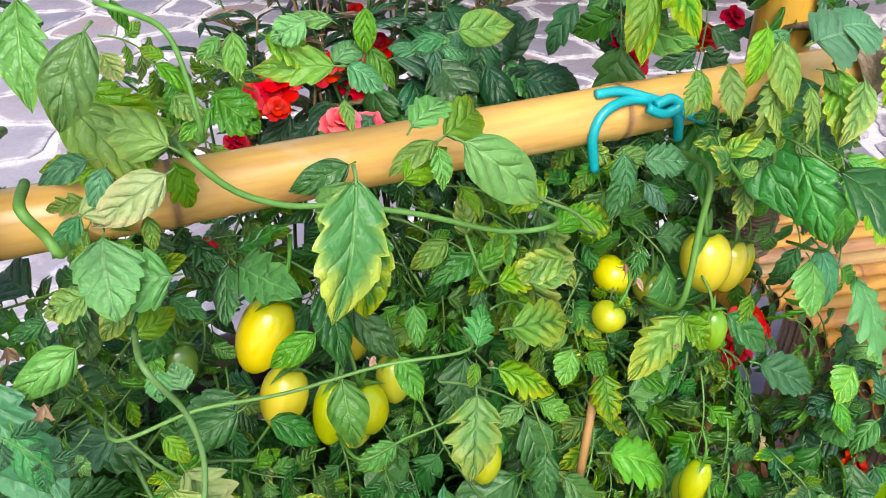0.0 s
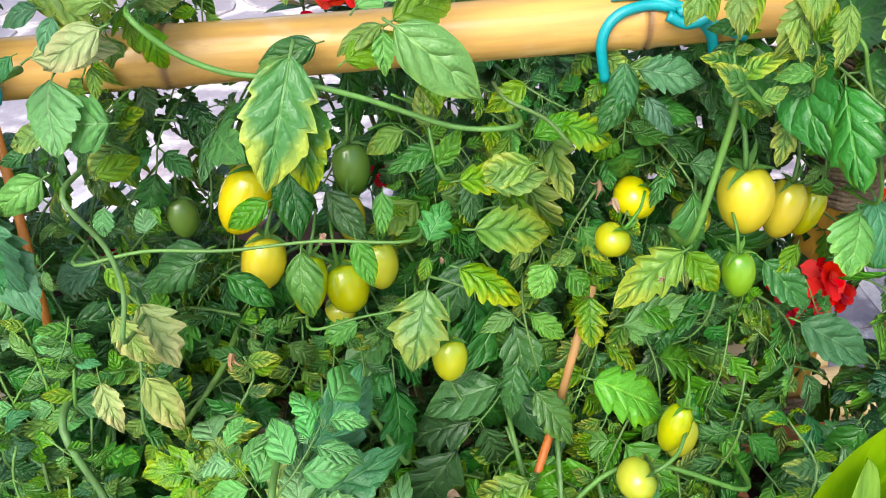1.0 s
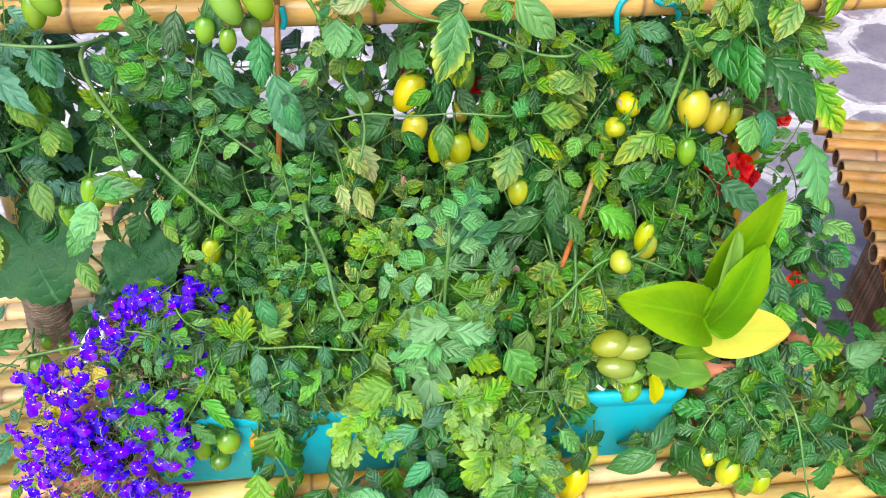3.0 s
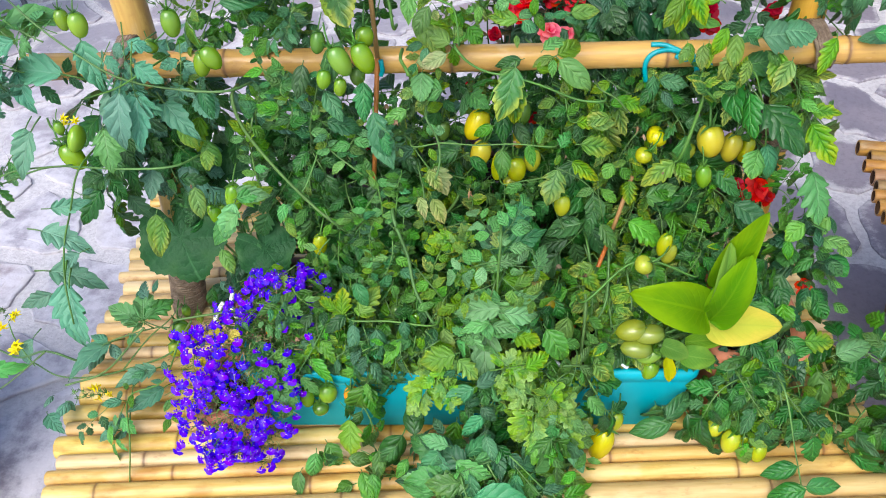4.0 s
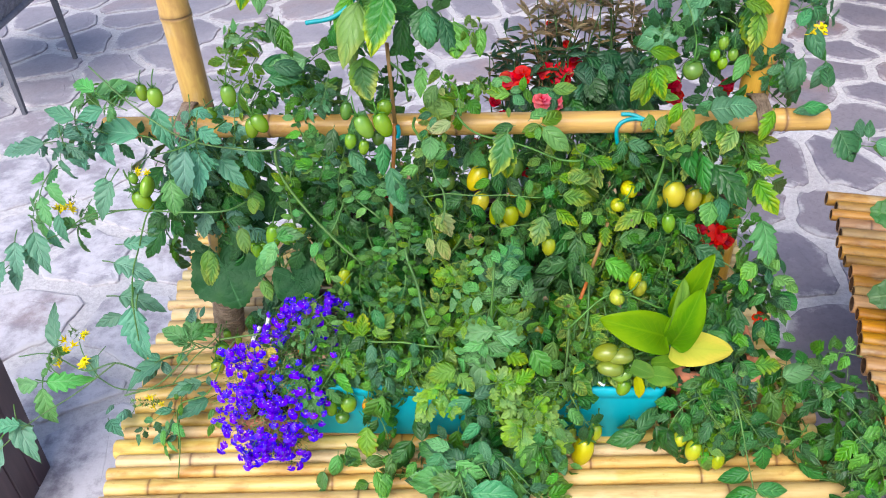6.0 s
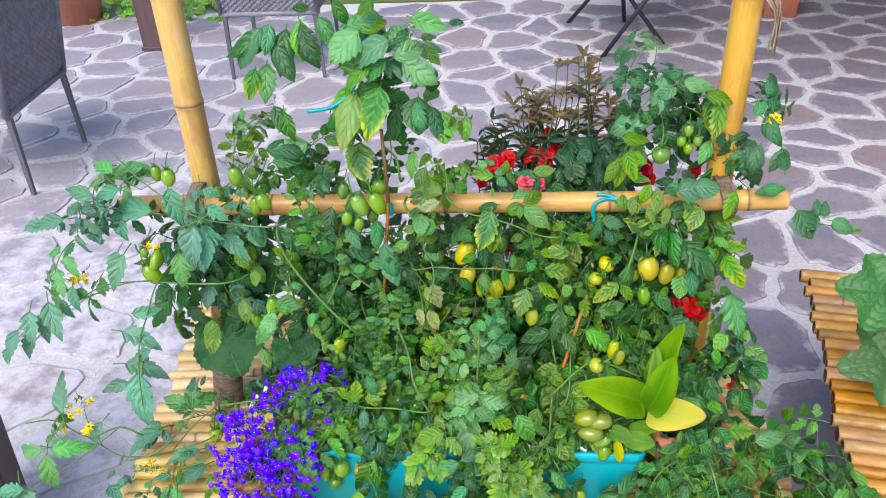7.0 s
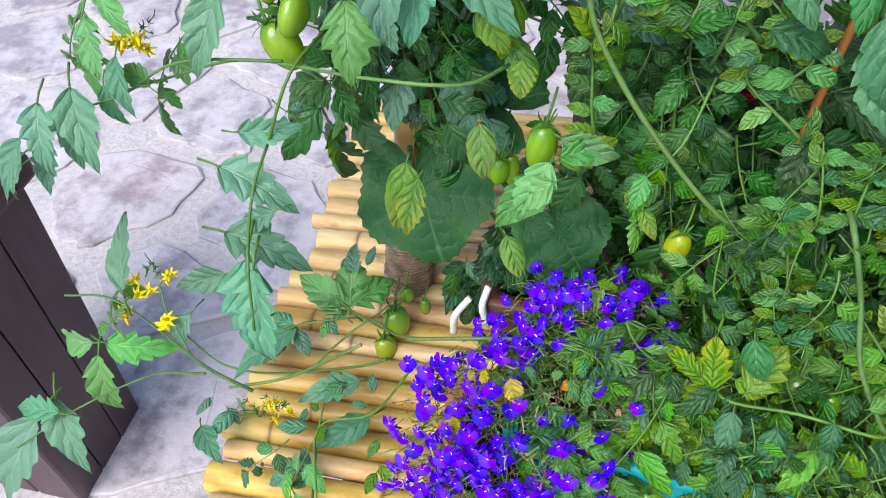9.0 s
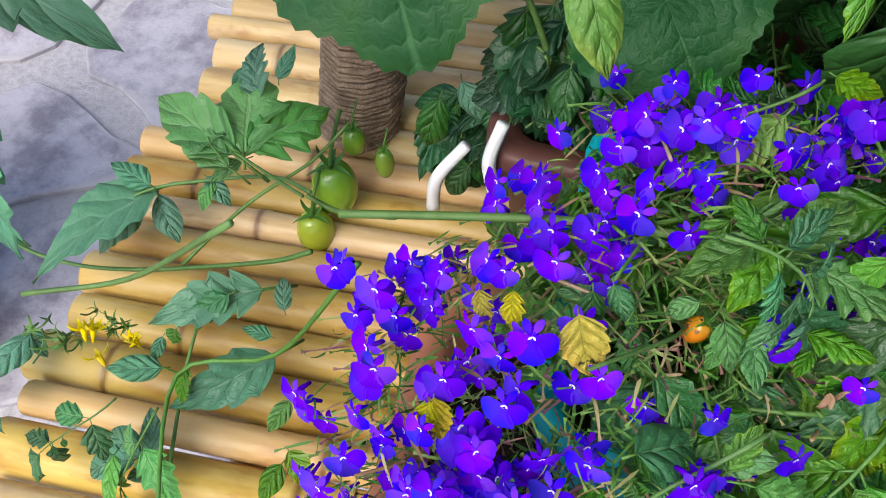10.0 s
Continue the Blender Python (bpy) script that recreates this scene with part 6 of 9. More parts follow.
leaf(tomato_mid, "l", "lime", (0.048, 0.294, 0.826), 80, 0.033)
leaf(tomato_mid, "k", "mid", (-0.040, 0.373, 0.918), -100, 0.465)
leaf(tomato_mid, "k", "mid", (-0.028, 0.374, 0.969), -140, 0.355)
leaf(tomato_mid, "k", "mid", (-0.059, 0.335, 0.853), -60, 0.471)
leaf(tomato_right, "t", "lime", (0.432, 0.388, 1.075), -100, 0.036)
leaf(tomato_right, "s", "lime", (0.406, 0.398, 1.074), -80, 0.034)
leaf(tomato_side, "k", "blue", (0.435, 0.445, 1.014), -60, 0.333)
leaf(tomato_side, "c", "mid", (0.463, 0.443, 0.974), -80, 0.331)
leaf(tomato_side, "s", "lime", (0.459, 0.419, 0.884), -120, 0.031)
leaf(tomato_side, "c", "dark", (0.469, 0.423, 0.849), -60, 0.366)
leaf(tomato_right, "k", "mid", (0.419, 0.424, 0.855), -80, 0.356)
leaf(tomato_side, "k", "lime", (0.432, 0.414, 0.836), -60, 0.307)

# blue-green leaves of the left plants
leaf(tomato_far, "c", "teal", (-0.372, 0.374, 1.126), -97, 0.667)
leaf(tomato_far, "c", "teal", (-0.401, 0.376, 1.128), -120, 0.433)
leaf(tomato_far, "n", "teal", (-0.397, 0.345, 1.071), -95, 0.088)
leaf(tomato_far, "n", "teal", (-0.358, 0.381, 1.033), -50, 0.073)
leaf(tomato_far, "c", "teal", (-0.322, 0.414, 1.104), -100, 0.529)
leaf(tomato_far, "l", "fresh", (-0.440, 0.351, 1.012), -80, 0.066)
leaf(tomato_far, "k", "teal", (-0.536, 0.382, 0.887), -30, 0.470)
leaf(tomato_far, "c", "teal", (-0.539, 0.391, 1.076), 160, 0.516)
leaf(tomato_far, "n", "teal", (-0.574, 0.389, 0.990), -105, 0.064)
leaf(tomato_far, "c", "fresh", (-0.466, 0.380, 1.139), 150, 0.474)
leaf(tomato_far, "n", "teal", (-0.587, 0.395, 1.066), -100, 0.057)
leaf(tomato_far, "n", "teal", (-0.490, 0.366, 0.978), 170, 0.049)
leaf(tomato_far, "k", "fresh", (-0.531, 0.389, 1.129), 140, 0.806)
leaf(tomato_far, "n", "fresh", (-0.551, 0.403, 1.140), 20, 0.098)
leaf(tomato_far, "c", "teal", (-0.613, 0.422, 1.108), -98, 0.701)
leaf(tomato_far, "n", "teal", (-0.486, 0.384, 1.078), 170, 0.104)
leaf(tomato_far, "n", "teal", (-0.557, 0.399, 1.077), -80, 0.069)
leaf(tomato_far, "k", "teal", (-0.648, 0.401, 1.055), 190, 0.480)
leaf(tomato_left, "t", "fresh", (-0.283, 0.345, 0.882), -112, 0.066)
leaf(tomato_left, "t", "fresh", (-0.276, 0.346, 0.907), -20, 0.054)
leaf(tomato_left, "s", "lime", (-0.346, 0.369, 0.895), -80, 0.053)
leaf(tomato_left, "s", "mid", (-0.325, 0.395, 0.961), -60, 0.052)
leaf(tomato_left, "t", "mid", (-0.351, 0.387, 0.986), -40, 0.051)
leaf(tomato_left, "s", "lime", (-0.407, 0.348, 0.861), -95, 0.067)
leaf(tomato_left, "c", "blue", (-0.156, 0.418, 1.164), -115, 0.431)
leaf(tomato_left, "s", "blue", (-0.259, 0.413, 1.160), 20, 0.063)
leaf(tomato_left, "s", "blue", (-0.304, 0.388, 1.049), -70, 0.045)
leaf(tomato_left, "t", "blue", (-0.081, 0.403, 1.046), -90, 0.058)
leaf(tomato_left, "s", "blue", (-0.135, 0.397, 1.037), -60, 0.050)
leaf(tomato_left, "t", "blue", (-0.069, 0.383, 1.010), -80, 0.075)
leaf(tomato_left, "s", "dark", (-0.161, 0.403, 1.075), -100, 0.049)
leaf(tomato_left, "k", "mid", (-0.278, 0.424, 0.952), -60, 0.610)
leaf(tomato_left, "s", "lime", (0.000, 0.411, 1.130), -60, 0.055)
leaf(tomato_left, "s", "pale", (-0.005, 0.383, 1.084), 20, 0.048)
leaf(tomato_left, "r", "fresh", (0.003, 0.380, 1.072), -100, 0.040)
leaf(tomato_left, "r", "lime", (-0.100, 0.422, 1.193), -95, 0.062)
leaf(tomato_left, "s", "blue", (-0.112, 0.238, 0.734), -95, 0.044)
leaf(tomato_left, "s", "blue", (-0.077, 0.235, 0.727), -85, 0.051)
leaf(tomato_left, "s", "blue", (-0.106, 0.275, 0.785), -80, 0.048)
leaf(tomato_left, "s", "blue", (-0.037, 0.240, 0.739), -90, 0.035)
leaf(tomato_left, "k", "mid", (-0.198, 0.288, 0.770), -60, 0.673)
leaf(tomato_left, "k", "blue", (-0.256, 0.255, 0.760), -20, 0.610)
leaf(tomato_left, "k", "mid", (-0.060, 0.326, 0.822), -90, 0.722)
leaf(tomato_left, "k", "mid", (-0.145, 0.347, 0.871), -60, 0.660)
leaf(tomato_left, "k", "mid", (-0.077, 0.338, 0.841), -100, 0.665)
leaf(tomato_left, "k", "mid", (-0.142, 0.325, 0.825), -130, 0.669)
leaf(tomato_left, "k", "mid", (-0.041, 0.349, 0.848), -80, 0.610)
leaf(tomato_left, "s", "blue", (-0.248, 0.450, 1.389), -142, 0.091)
leaf(tomato_left, "s", "blue", (-0.236, 0.455, 1.392), -95, 0.053)
leaf(tomato_left, "s", "dark", (-0.232, 0.450, 1.362), -63, 0.073)
leaf(tomato_left, "t", "dark", (-0.185, 0.455, 1.391), -79, 0.082)
leaf(tomato_left, "t", "mid", (-0.149, 0.460, 1.400), -78, 0.053)
leaf(tomato_left, "r", "fresh", (-0.085, 0.425, 1.388), -139, 0.069)
leaf(tomato_left, "t", "blue", (-0.035, 0.410, 1.376), -154, 0.090)
leaf(tomato_left, "s", "lime", (-0.090, 0.430, 1.389), 26, 0.064)
leaf(tomato_left, "t", "fresh", (-0.033, 0.430, 1.362), 63, 0.064)
leaf(tomato_left, "t", "fresh", (-0.031, 0.415, 1.345), 27, 0.073)
leaf(tomato_left, "t", "fresh", (-0.042, 0.410, 1.342), -140, 0.050)
leaf(tomato_left, "l", "fresh", (-0.017, 0.415, 1.337), -33, 0.070)
leaf(tomato_left, "s", "mid", (-0.068, 0.410, 1.338), -148, 0.065)
leaf(tomato_left, "t", "tip", (-0.055, 0.410, 1.298), -103, 0.096)
leaf(tomato_left, "s", "lime", (-0.100, 0.425, 1.282), -108, 0.105)
leaf(tomato_left, "s", "dark", (-0.035, 0.440, 1.248), -99, 0.060)
leaf(tomato_left, "t", "blue", (0.001, 0.430, 1.263), -88, 0.058)
leaf(tomato_left, "t", "blue", (0.025, 0.440, 1.250), -71, 0.068)
leaf(tomato_left, "s", "mid", (0.084, 0.440, 1.230), -95, 0.047)
leaf(tomato_left, "r", "tip", (-0.103, 0.410, 1.184), -85, 0.057)
leaf(tomato_left, "s", "tip", (-0.268, 0.440, 1.323), -102, 0.059)
leaf(tomato_left, "n", "mid", (-0.228, 0.430, 1.246), -73, 0.058)
leaf(tomato_left, "l", "fresh", (-0.198, 0.440, 1.183), -160, 0.070)
leaf(tomato_left, "t", "dark", (-0.171, 0.470, 1.412), 172, 0.034)
leaf(tomato_left, "t", "mid", (-0.114, 0.450, 1.283), -119, 0.063)
leaf(tomato_left, "s", "dark", (-0.128, 0.460, 1.428), -67, 0.049)
leaf(tomato_left, "r", "mid", (-0.058, 0.430, 1.435), -146, 0.033)
leaf(tomato_left, "t", "fresh", (-0.001, 0.440, 1.403), -19, 0.065)
leaf(tomato_left, "t", "blue", (0.060, 0.440, 1.392), 17, 0.031)
leaf(tomato_left, "l", "mid", (-0.060, 0.430, 1.295), -139, 0.051)
leaf(tomato_left, "t", "dark", (-0.030, 0.460, 1.201), -153, 0.046)
leaf(tomato_left, "s", "lime", (-0.120, 0.440, 1.206), -94, 0.041)
leaf(tomato_left, "t", "mid", (-0.009, 0.430, 1.170), -101, 0.051)
leaf(tomato_left, "t", "lime", (0.010, 0.420, 1.130), -45, 0.044)
leaf(tomato_left, "k", "lime", (-0.294, 0.430, 1.230), 169, 0.355)
leaf(tomato_left, "k", "lime", (-0.292, 0.430, 1.214), -122, 0.454)
leaf(tomato_left, "k", "fresh", (-0.284, 0.440, 1.215), 39, 0.446)
leaf(tomato_left, "k", "lime", (-0.288, 0.430, 1.175), -69, 0.303)
leaf(tomato_left, "k", "fresh", (-0.157, 0.420, 1.120), -167, 0.327)
leaf(tomato_left, "k", "lime", (0.020, 0.430, 1.147), -24, 0.343)
leaf(tomato_left, "c", "blue", (-0.137, 0.407, 1.134), 195, 0.536)
leaf(tomato_left, "k", "lime", (-0.322, 0.400, 1.182), 80, 0.786)
leaf(tomato_left, "k", "lime", (-0.294, 0.426, 1.221), 60, 0.601)
leaf(tomato_left, "s", "blue", (-0.274, 0.438, 1.172), 10, 0.079)
leaf(tomato_left, "k", "lime", (-0.319, 0.472, 1.211), -100, 0.738)
leaf(tomato_left, "r", "fresh", (-0.114, 0.448, 1.376), 0, 0.081)

# leaves along the front of the table
leaf(tomato_mid, "l", "lime", (0.168, 0.216, 0.655), -95, 0.108)
leaf(tomato_mid, "l", "lime", (0.166, 0.204, 0.636), -150, 0.081)
leaf(tomato_mid, "l", "fresh", (0.175, 0.189, 0.600), -80, 0.082)
leaf(tomato_mid, "s", "dark", (-0.026, 0.154, 0.573), 95, 0.064)
leaf(tomato_mid, "s", "blue", (0.064, 0.181, 0.630), 175, 0.059)
leaf(tomato_mid, "s", "blue", (0.055, 0.169, 0.624), 60, 0.054)
leaf(tomato_mid, "s", "blue", (0.036, 0.132, 0.560), 160, 0.068)
leaf(tomato_mid, "s", "blue", (0.013, 0.108, 0.529), 185, 0.077)
leaf(tomato_mid, "s", "blue", (0.033, 0.119, 0.545), -15, 0.077)
leaf(tomato_mid, "s", "blue", (0.083, 0.158, 0.585), -80, 0.068)
leaf(tomato_mid, "s", "blue", (0.024, 0.124, 0.542), -70, 0.073)
leaf(tomato_mid, "s", "dark", (-0.046, 0.165, 0.561), -120, 0.083)
leaf(tomato_mid, "s", "fresh", (-0.181, 0.143, 0.545), -95, 0.056)
leaf(tomato_mid, "t", "mid", (-0.165, 0.157, 0.551), -60, 0.056)
leaf(tomato_mid, "s", "mid", (-0.132, 0.141, 0.533), -10, 0.046)
leaf(tomato_mid, "s", "mid", (-0.126, 0.117, 0.497), 200, 0.056)
leaf(tomato_mid, "s", "mid", (-0.208, 0.128, 0.516), -110, 0.056)
leaf(tomato_mid, "k", "mid", (0.136, 0.150, 0.542), -90, 0.689)
leaf(tomato_mid, "k", "mid", (0.230, 0.169, 0.532), -90, 0.697)
leaf(tomato_mid, "s", "mid", (0.070, 0.230, 0.685), -60, 0.063)
leaf(tomato_mid, "l", "lime", (-0.128, 0.178, 0.583), -95, 0.065)
leaf(tomato_right, "s", "dark", (0.358, 0.175, 0.587), 40, 0.063)
leaf(tomato_right, "s", "dark", (0.367, 0.176, 0.575), 195, 0.068)
leaf(tomato_right, "s", "dark", (0.394, 0.193, 0.576), -60, 0.073)
leaf(tomato_right, "t", "chlor", (0.248, 0.257, 0.635), -60, 0.074)
leaf(tomato_right, "s", "chlor", (0.274, 0.245, 0.658), -20, 0.064)
leaf(tomato_right, "t", "chlor", (0.365, 0.266, 0.651), -80, 0.074)
leaf(tomato_right, "t", "chlor", (0.250, 0.327, 0.765), -160, 0.050)
leaf(tomato_right, "t", "chlor", (0.231, 0.326, 0.761), -60, 0.054)
leaf(tomato_right, "k", "chlor", (0.265, 0.304, 0.712), -90, 0.516)
leaf(tomato_right, "s", "lime", (0.212, 0.293, 0.689), -100, 0.065)
leaf(tomato_right, "t", "tip", (0.323, 0.299, 0.762), 70, 0.045)
leaf(tomato_right, "k", "dark", (0.416, 0.385, 0.793), -90, 0.687)
leaf(tomato_side, "s", "lime", (0.463, 0.205, 0.655), 20, 0.053)
leaf(tomato_side, "s", "dark", (0.541, 0.108, 0.561), 200, 0.057)
leaf(tomato_side, "s", "dark", (0.556, 0.089, 0.530), 190, 0.062)
leaf(tomato_side, "s", "dark", (0.554, 0.091, 0.535), -5, 0.061)
leaf(tomato_side, "s", "dark", (0.484, 0.156, 0.576), -10, 0.054)
leaf(tomato_side, "c", "mid", (0.551, 0.220, 0.613), -70, 0.544)
leaf(tomato_side, "c", "lime", (0.602, 0.264, 0.582), 20, 0.471)
leaf(tomato_side, "s", "lime", (0.513, 0.231, 0.631), -40, 0.054)
leaf(tomato_side, "s", "mid", (0.599, 0.246, 0.613), -80, 0.074)
leaf(tomato_side, "l", "fresh", (0.579, 0.424, 0.865), -72, 0.090)
leaf(tomato_side, "c", "mid", (0.559, 0.439, 0.897), -100, 0.490)
leaf(tomato_side, "t", "mid", (0.562, 0.456, 0.940), -90, 0.062)
leaf(tomato_side, "c", "dark", (0.520, 0.471, 0.929), -80, 0.491)
leaf(tomato_side, "s", "blue", (0.578, 0.477, 1.152), -60, 0.051)
leaf(tomato_side, "s", "blue", (0.639, 0.474, 1.141), -110, 0.048)
leaf(tomato_side, "s", "blue", (0.644, 0.448, 1.078), 180, 0.049)
leaf(tomato_side, "r", "blue", (0.481, 0.420, 1.099), 0, 0.051)
leaf(tomato_side, "t", "lime", (0.560, 0.435, 1.080), -110, 0.056)
leaf(tomato_side, "s", "lime", (0.415, 0.405, 1.104), -95, 0.047)
leaf(tomato_side, "s", "lime", (0.401, 0.404, 1.114), -110, 0.043)
leaf(tomato_side, "t", "chlor", (0.481, 0.414, 1.071), -100, 0.056)
leaf(tomato_side, "t", "chlor", (0.367, 0.466, 1.143), -80, 0.056)
leaf(tomato_side, "s", "lime", (0.353, 0.460, 1.131), -120, 0.048)
leaf(tomato_side, "s", "blue", (0.438, 0.559, 1.252), -105, 0.079)
leaf(tomato_side, "s", "blue", (0.417, 0.528, 1.183), 190, 0.090)
leaf(tomato_side, "c", "blue", (0.481, 0.560, 1.248), -110, 0.590)
leaf(tomato_side, "c", "blue", (0.431, 0.515, 1.232), 30, 0.583)
leaf(tomato_side, "t", "lime", (0.499, 0.494, 1.239), 0, 0.067)
leaf(tomato_side, "t", "chlor", (0.528, 0.503, 1.220), -95, 0.072)
leaf(tomato_side, "c", "blue", (0.420, 0.548, 1.241), 170, 0.595)
leaf(tomato_side, "c", "blue", (0.379, 0.521, 1.230), 60, 0.590)
leaf(tomato_side, "s", "lime", (0.404, 0.461, 1.125), 150, 0.059)
leaf(tomato_side, "s", "lime", (0.357, 0.479, 1.167), 5, 0.059)
leaf(tomato_side, "s", "chlor", (0.365, 0.483, 1.129), -100, 0.060)
leaf(tomato_side, "s", "blue", (0.598, 0.469, 1.156), -120, 0.058)
leaf(tomato_side, "s", "blue", (0.636, 0.434, 1.120), 90, 0.048)
leaf(tomato_side, "s", "blue", (0.584, 0.479, 1.205), 60, 0.043)
leaf(tomato_side, "s", "blue", (0.606, 0.493, 1.198), -70, 0.058)
leaf(tomato_side, "c", "blue", (0.601, 0.559, 1.185), 10, 0.754)
leaf(tomato_side, "c", "blue", (0.598, 0.541, 1.184), 60, 0.500)
leaf(tomato_side, "s", "blue", (0.603, 0.429, 1.089), 0, 0.044)
leaf(tomato_side, "r", "blue", (0.679, 0.449, 1.032), -60, 0.060)
leaf(tomato_side, "s", "blue", (0.718, 0.423, 1.033), 80, 0.034)
leaf(tomato_side, "s", "blue", (0.739, 0.438, 1.016), -20, 0.060)
leaf(tomato_side, "c", "fresh", (0.408, 0.506, 1.293), 90, 0.522)
leaf(tomato_far, "n", "teal", (-0.543, 0.318, 0.898), 5, 0.059)
leaf(tomato_far, "n", "teal", (-0.571, 0.315, 0.859), -15, 0.086)
leaf(tomato_far, "n", "teal", (-0.570, 0.290, 0.801), -8, 0.092)
leaf(tomato_far, "n", "teal", (-0.524, 0.252, 0.804), -82, 0.092)
leaf(tomato_far, "n", "teal", (-0.520, 0.302, 0.825), -150, 0.051)
leaf(tomato_far, "n", "teal", (-0.551, 0.248, 0.794), -160, 0.058)

# the fresh young shoot in the middle
leaf(tomato_mid, "n", "fresh", (0.105, 0.205, 0.816), 165, 0.050)
leaf(tomato_mid, "n", "fresh", (0.110, 0.206, 0.811), 10, 0.058)
leaf(tomato_mid, "n", "fresh", (0.104, 0.187, 0.820), 185, 0.070)
leaf(tomato_mid, "n", "fresh", (0.108, 0.188, 0.808), -8, 0.062)
leaf(tomato_mid, "n", "fresh", (0.087, 0.217, 0.767), -97, 0.105)
leaf(tomato_mid, "n", "fresh", (0.089, 0.184, 0.796), 195, 0.047)
leaf(tomato_mid, "n", "fresh", (0.093, 0.184, 0.790), -15, 0.042)
leaf(tomato_mid, "n", "blue", (0.115, 0.274, 0.886), 50, 0.059)
leaf(tomato_mid, "n", "blue", (0.110, 0.244, 0.882), 15, 0.067)
leaf(tomato_mid, "n", "fresh", (0.155, 0.234, 0.843), 75, 0.048)
leaf(tomato_mid, "r", "blue", (0.101, 0.281, 0.872), 110, 0.027)
leaf(tomato_mid, "n", "fresh", (0.100, 0.234, 0.857), 20, 0.047)
leaf(tomato_mid, "n", "fresh", (0.108, 0.231, 0.848), 150, 0.053)
leaf(tomato_mid, "n", "lime", (0.108, 0.227, 0.833), 10, 0.048)
leaf(tomato_mid, "f", "frill", (0.081, 0.236, 0.845), 200, 0.051)
leaf(tomato_mid, "n", "lime", (0.141, 0.234, 0.843), -20, 0.037)
leaf(tomato_mid, "f", "frill", (0.046, 0.295, 0.839), 160, 0.040)
leaf(tomato_mid, "f", "frill", (0.060, 0.288, 0.842), 100, 0.034)
leaf(tomato_mid, "l", "pale", (0.099, 0.245, 0.878), 90, 0.029)
leaf(tomato_mid, "f", "frill", (0.043, 0.150, 0.724), 150, 0.060)
leaf(tomato_mid, "f", "frill", (0.014, 0.176, 0.702), -120, 0.085)
leaf(tomato_mid, "f", "frill", (0.011, 0.170, 0.706), -60, 0.067)
leaf(tomato_mid, "f", "frill", (0.096, 0.166, 0.714), 10, 0.071)
leaf(tomato_mid, "l", "lime", (0.140, 0.162, 0.723), 30, 0.043)
leaf(tomato_mid, "f", "frill", (0.102, 0.184, 0.709), -60, 0.062)
leaf(tomato_mid, "k", "lime", (0.053, 0.164, 0.722), 150, 0.380)
leaf(tomato_mid, "l", "lime", (0.121, 0.191, 0.765), -20, 0.048)
leaf(tomato_mid, "t", "mid", (0.169, 0.196, 0.767), -60, 0.070)
leaf(tomato_mid, "s", "mid", (-0.016, 0.247, 0.755), 20, 0.029)
leaf(tomato_mid, "y", "fresh", (0.101, 0.232, 0.835), -97, 0.794)
leaf(tomato_mid, "y", "fresh", (0.098, 0.225, 0.872), 48, 0.487)
leaf(tomato_mid, "y", "lime", (0.099, 0.226, 0.851), 150, 0.395)
leaf(tomato_mid, "y", "lime", (0.105, 0.215, 0.818), 10, 0.397)
leaf(tomato_mid, "k", "lime", (0.044, 0.171, 0.732), -150, 0.585)
leaf(tomato_mid, "k", "lime", (0.092, 0.176, 0.728), -20, 0.582)
leaf(tomato_mid, "s", "blue", (0.066, 0.150, 0.695), -148, 0.057)
leaf(tomato_mid, "s", "blue", (0.070, 0.150, 0.698), 27, 0.047)
leaf(tomato_mid, "s", "blue", (0.080, 0.140, 0.643), -129, 0.050)
leaf(tomato_mid, "s", "blue", (0.076, 0.140, 0.664), -52, 0.038)
leaf(tomato_mid, "s", "blue", (0.041, 0.150, 0.734), -138, 0.025)
leaf(tomato_mid, "t", "dark", (-0.014, 0.170, 0.594), 131, 0.045)
leaf(tomato_mid, "t", "fresh", (0.028, 0.100, 0.625), 161, 0.047)
leaf(tomato_mid, "t", "fresh", (0.039, 0.090, 0.603), -36, 0.069)
leaf(tomato_mid, "t", "fresh", (0.002, 0.090, 0.564), -160, 0.058)
leaf(tomato_mid, "s", "fresh", (0.018, 0.090, 0.580), -180, 0.020)
leaf(tomato_mid, "t", "blue", (0.051, 0.110, 0.581), 39, 0.056)
leaf(tomato_mid, "t", "blue", (0.034, 0.100, 0.596), -146, 0.039)
leaf(tomato_mid, "t", "blue", (0.020, 0.130, 0.612), 124, 0.032)
leaf(tomato_mid, "s", "blue", (0.082, 0.120, 0.620), -73, 0.045)
leaf(tomato_mid, "t", "dark", (0.099, 0.120, 0.598), -51, 0.042)
leaf(tomato_mid, "t", "dark", (-0.053, 0.130, 0.581), -127, 0.045)
leaf(tomato_mid, "t", "mid", (0.232, 0.160, 0.660), -43, 0.049)
leaf(tomato_mid, "s", "mid", (0.209, 0.150, 0.624), -57, 0.037)
leaf(tomato_mid, "t", "mid", (0.214, 0.100, 0.561), -132, 0.032)
leaf(tomato_mid, "t", "mid", (0.213, 0.100, 0.569), 39, 0.031)
leaf(tomato_mid, "l", "lime", (0.133, 0.165, 0.714), 150, 0.042)
leaf(tomato_mid, "l", "lime", (0.125, 0.165, 0.707), 47, 0.046)
leaf(tomato_mid, "t", "chlor", (0.242, 0.190, 0.698), -57, 0.044)
leaf(tomato_mid, "t", "tip", (0.257, 0.200, 0.732), -135, 0.030)
leaf(tomato_mid, "l", "lime", (0.041, 0.160, 0.757), -163, 0.057)
leaf(tomato_mid, "l", "lime", (0.045, 0.160, 0.745), -43, 0.043)
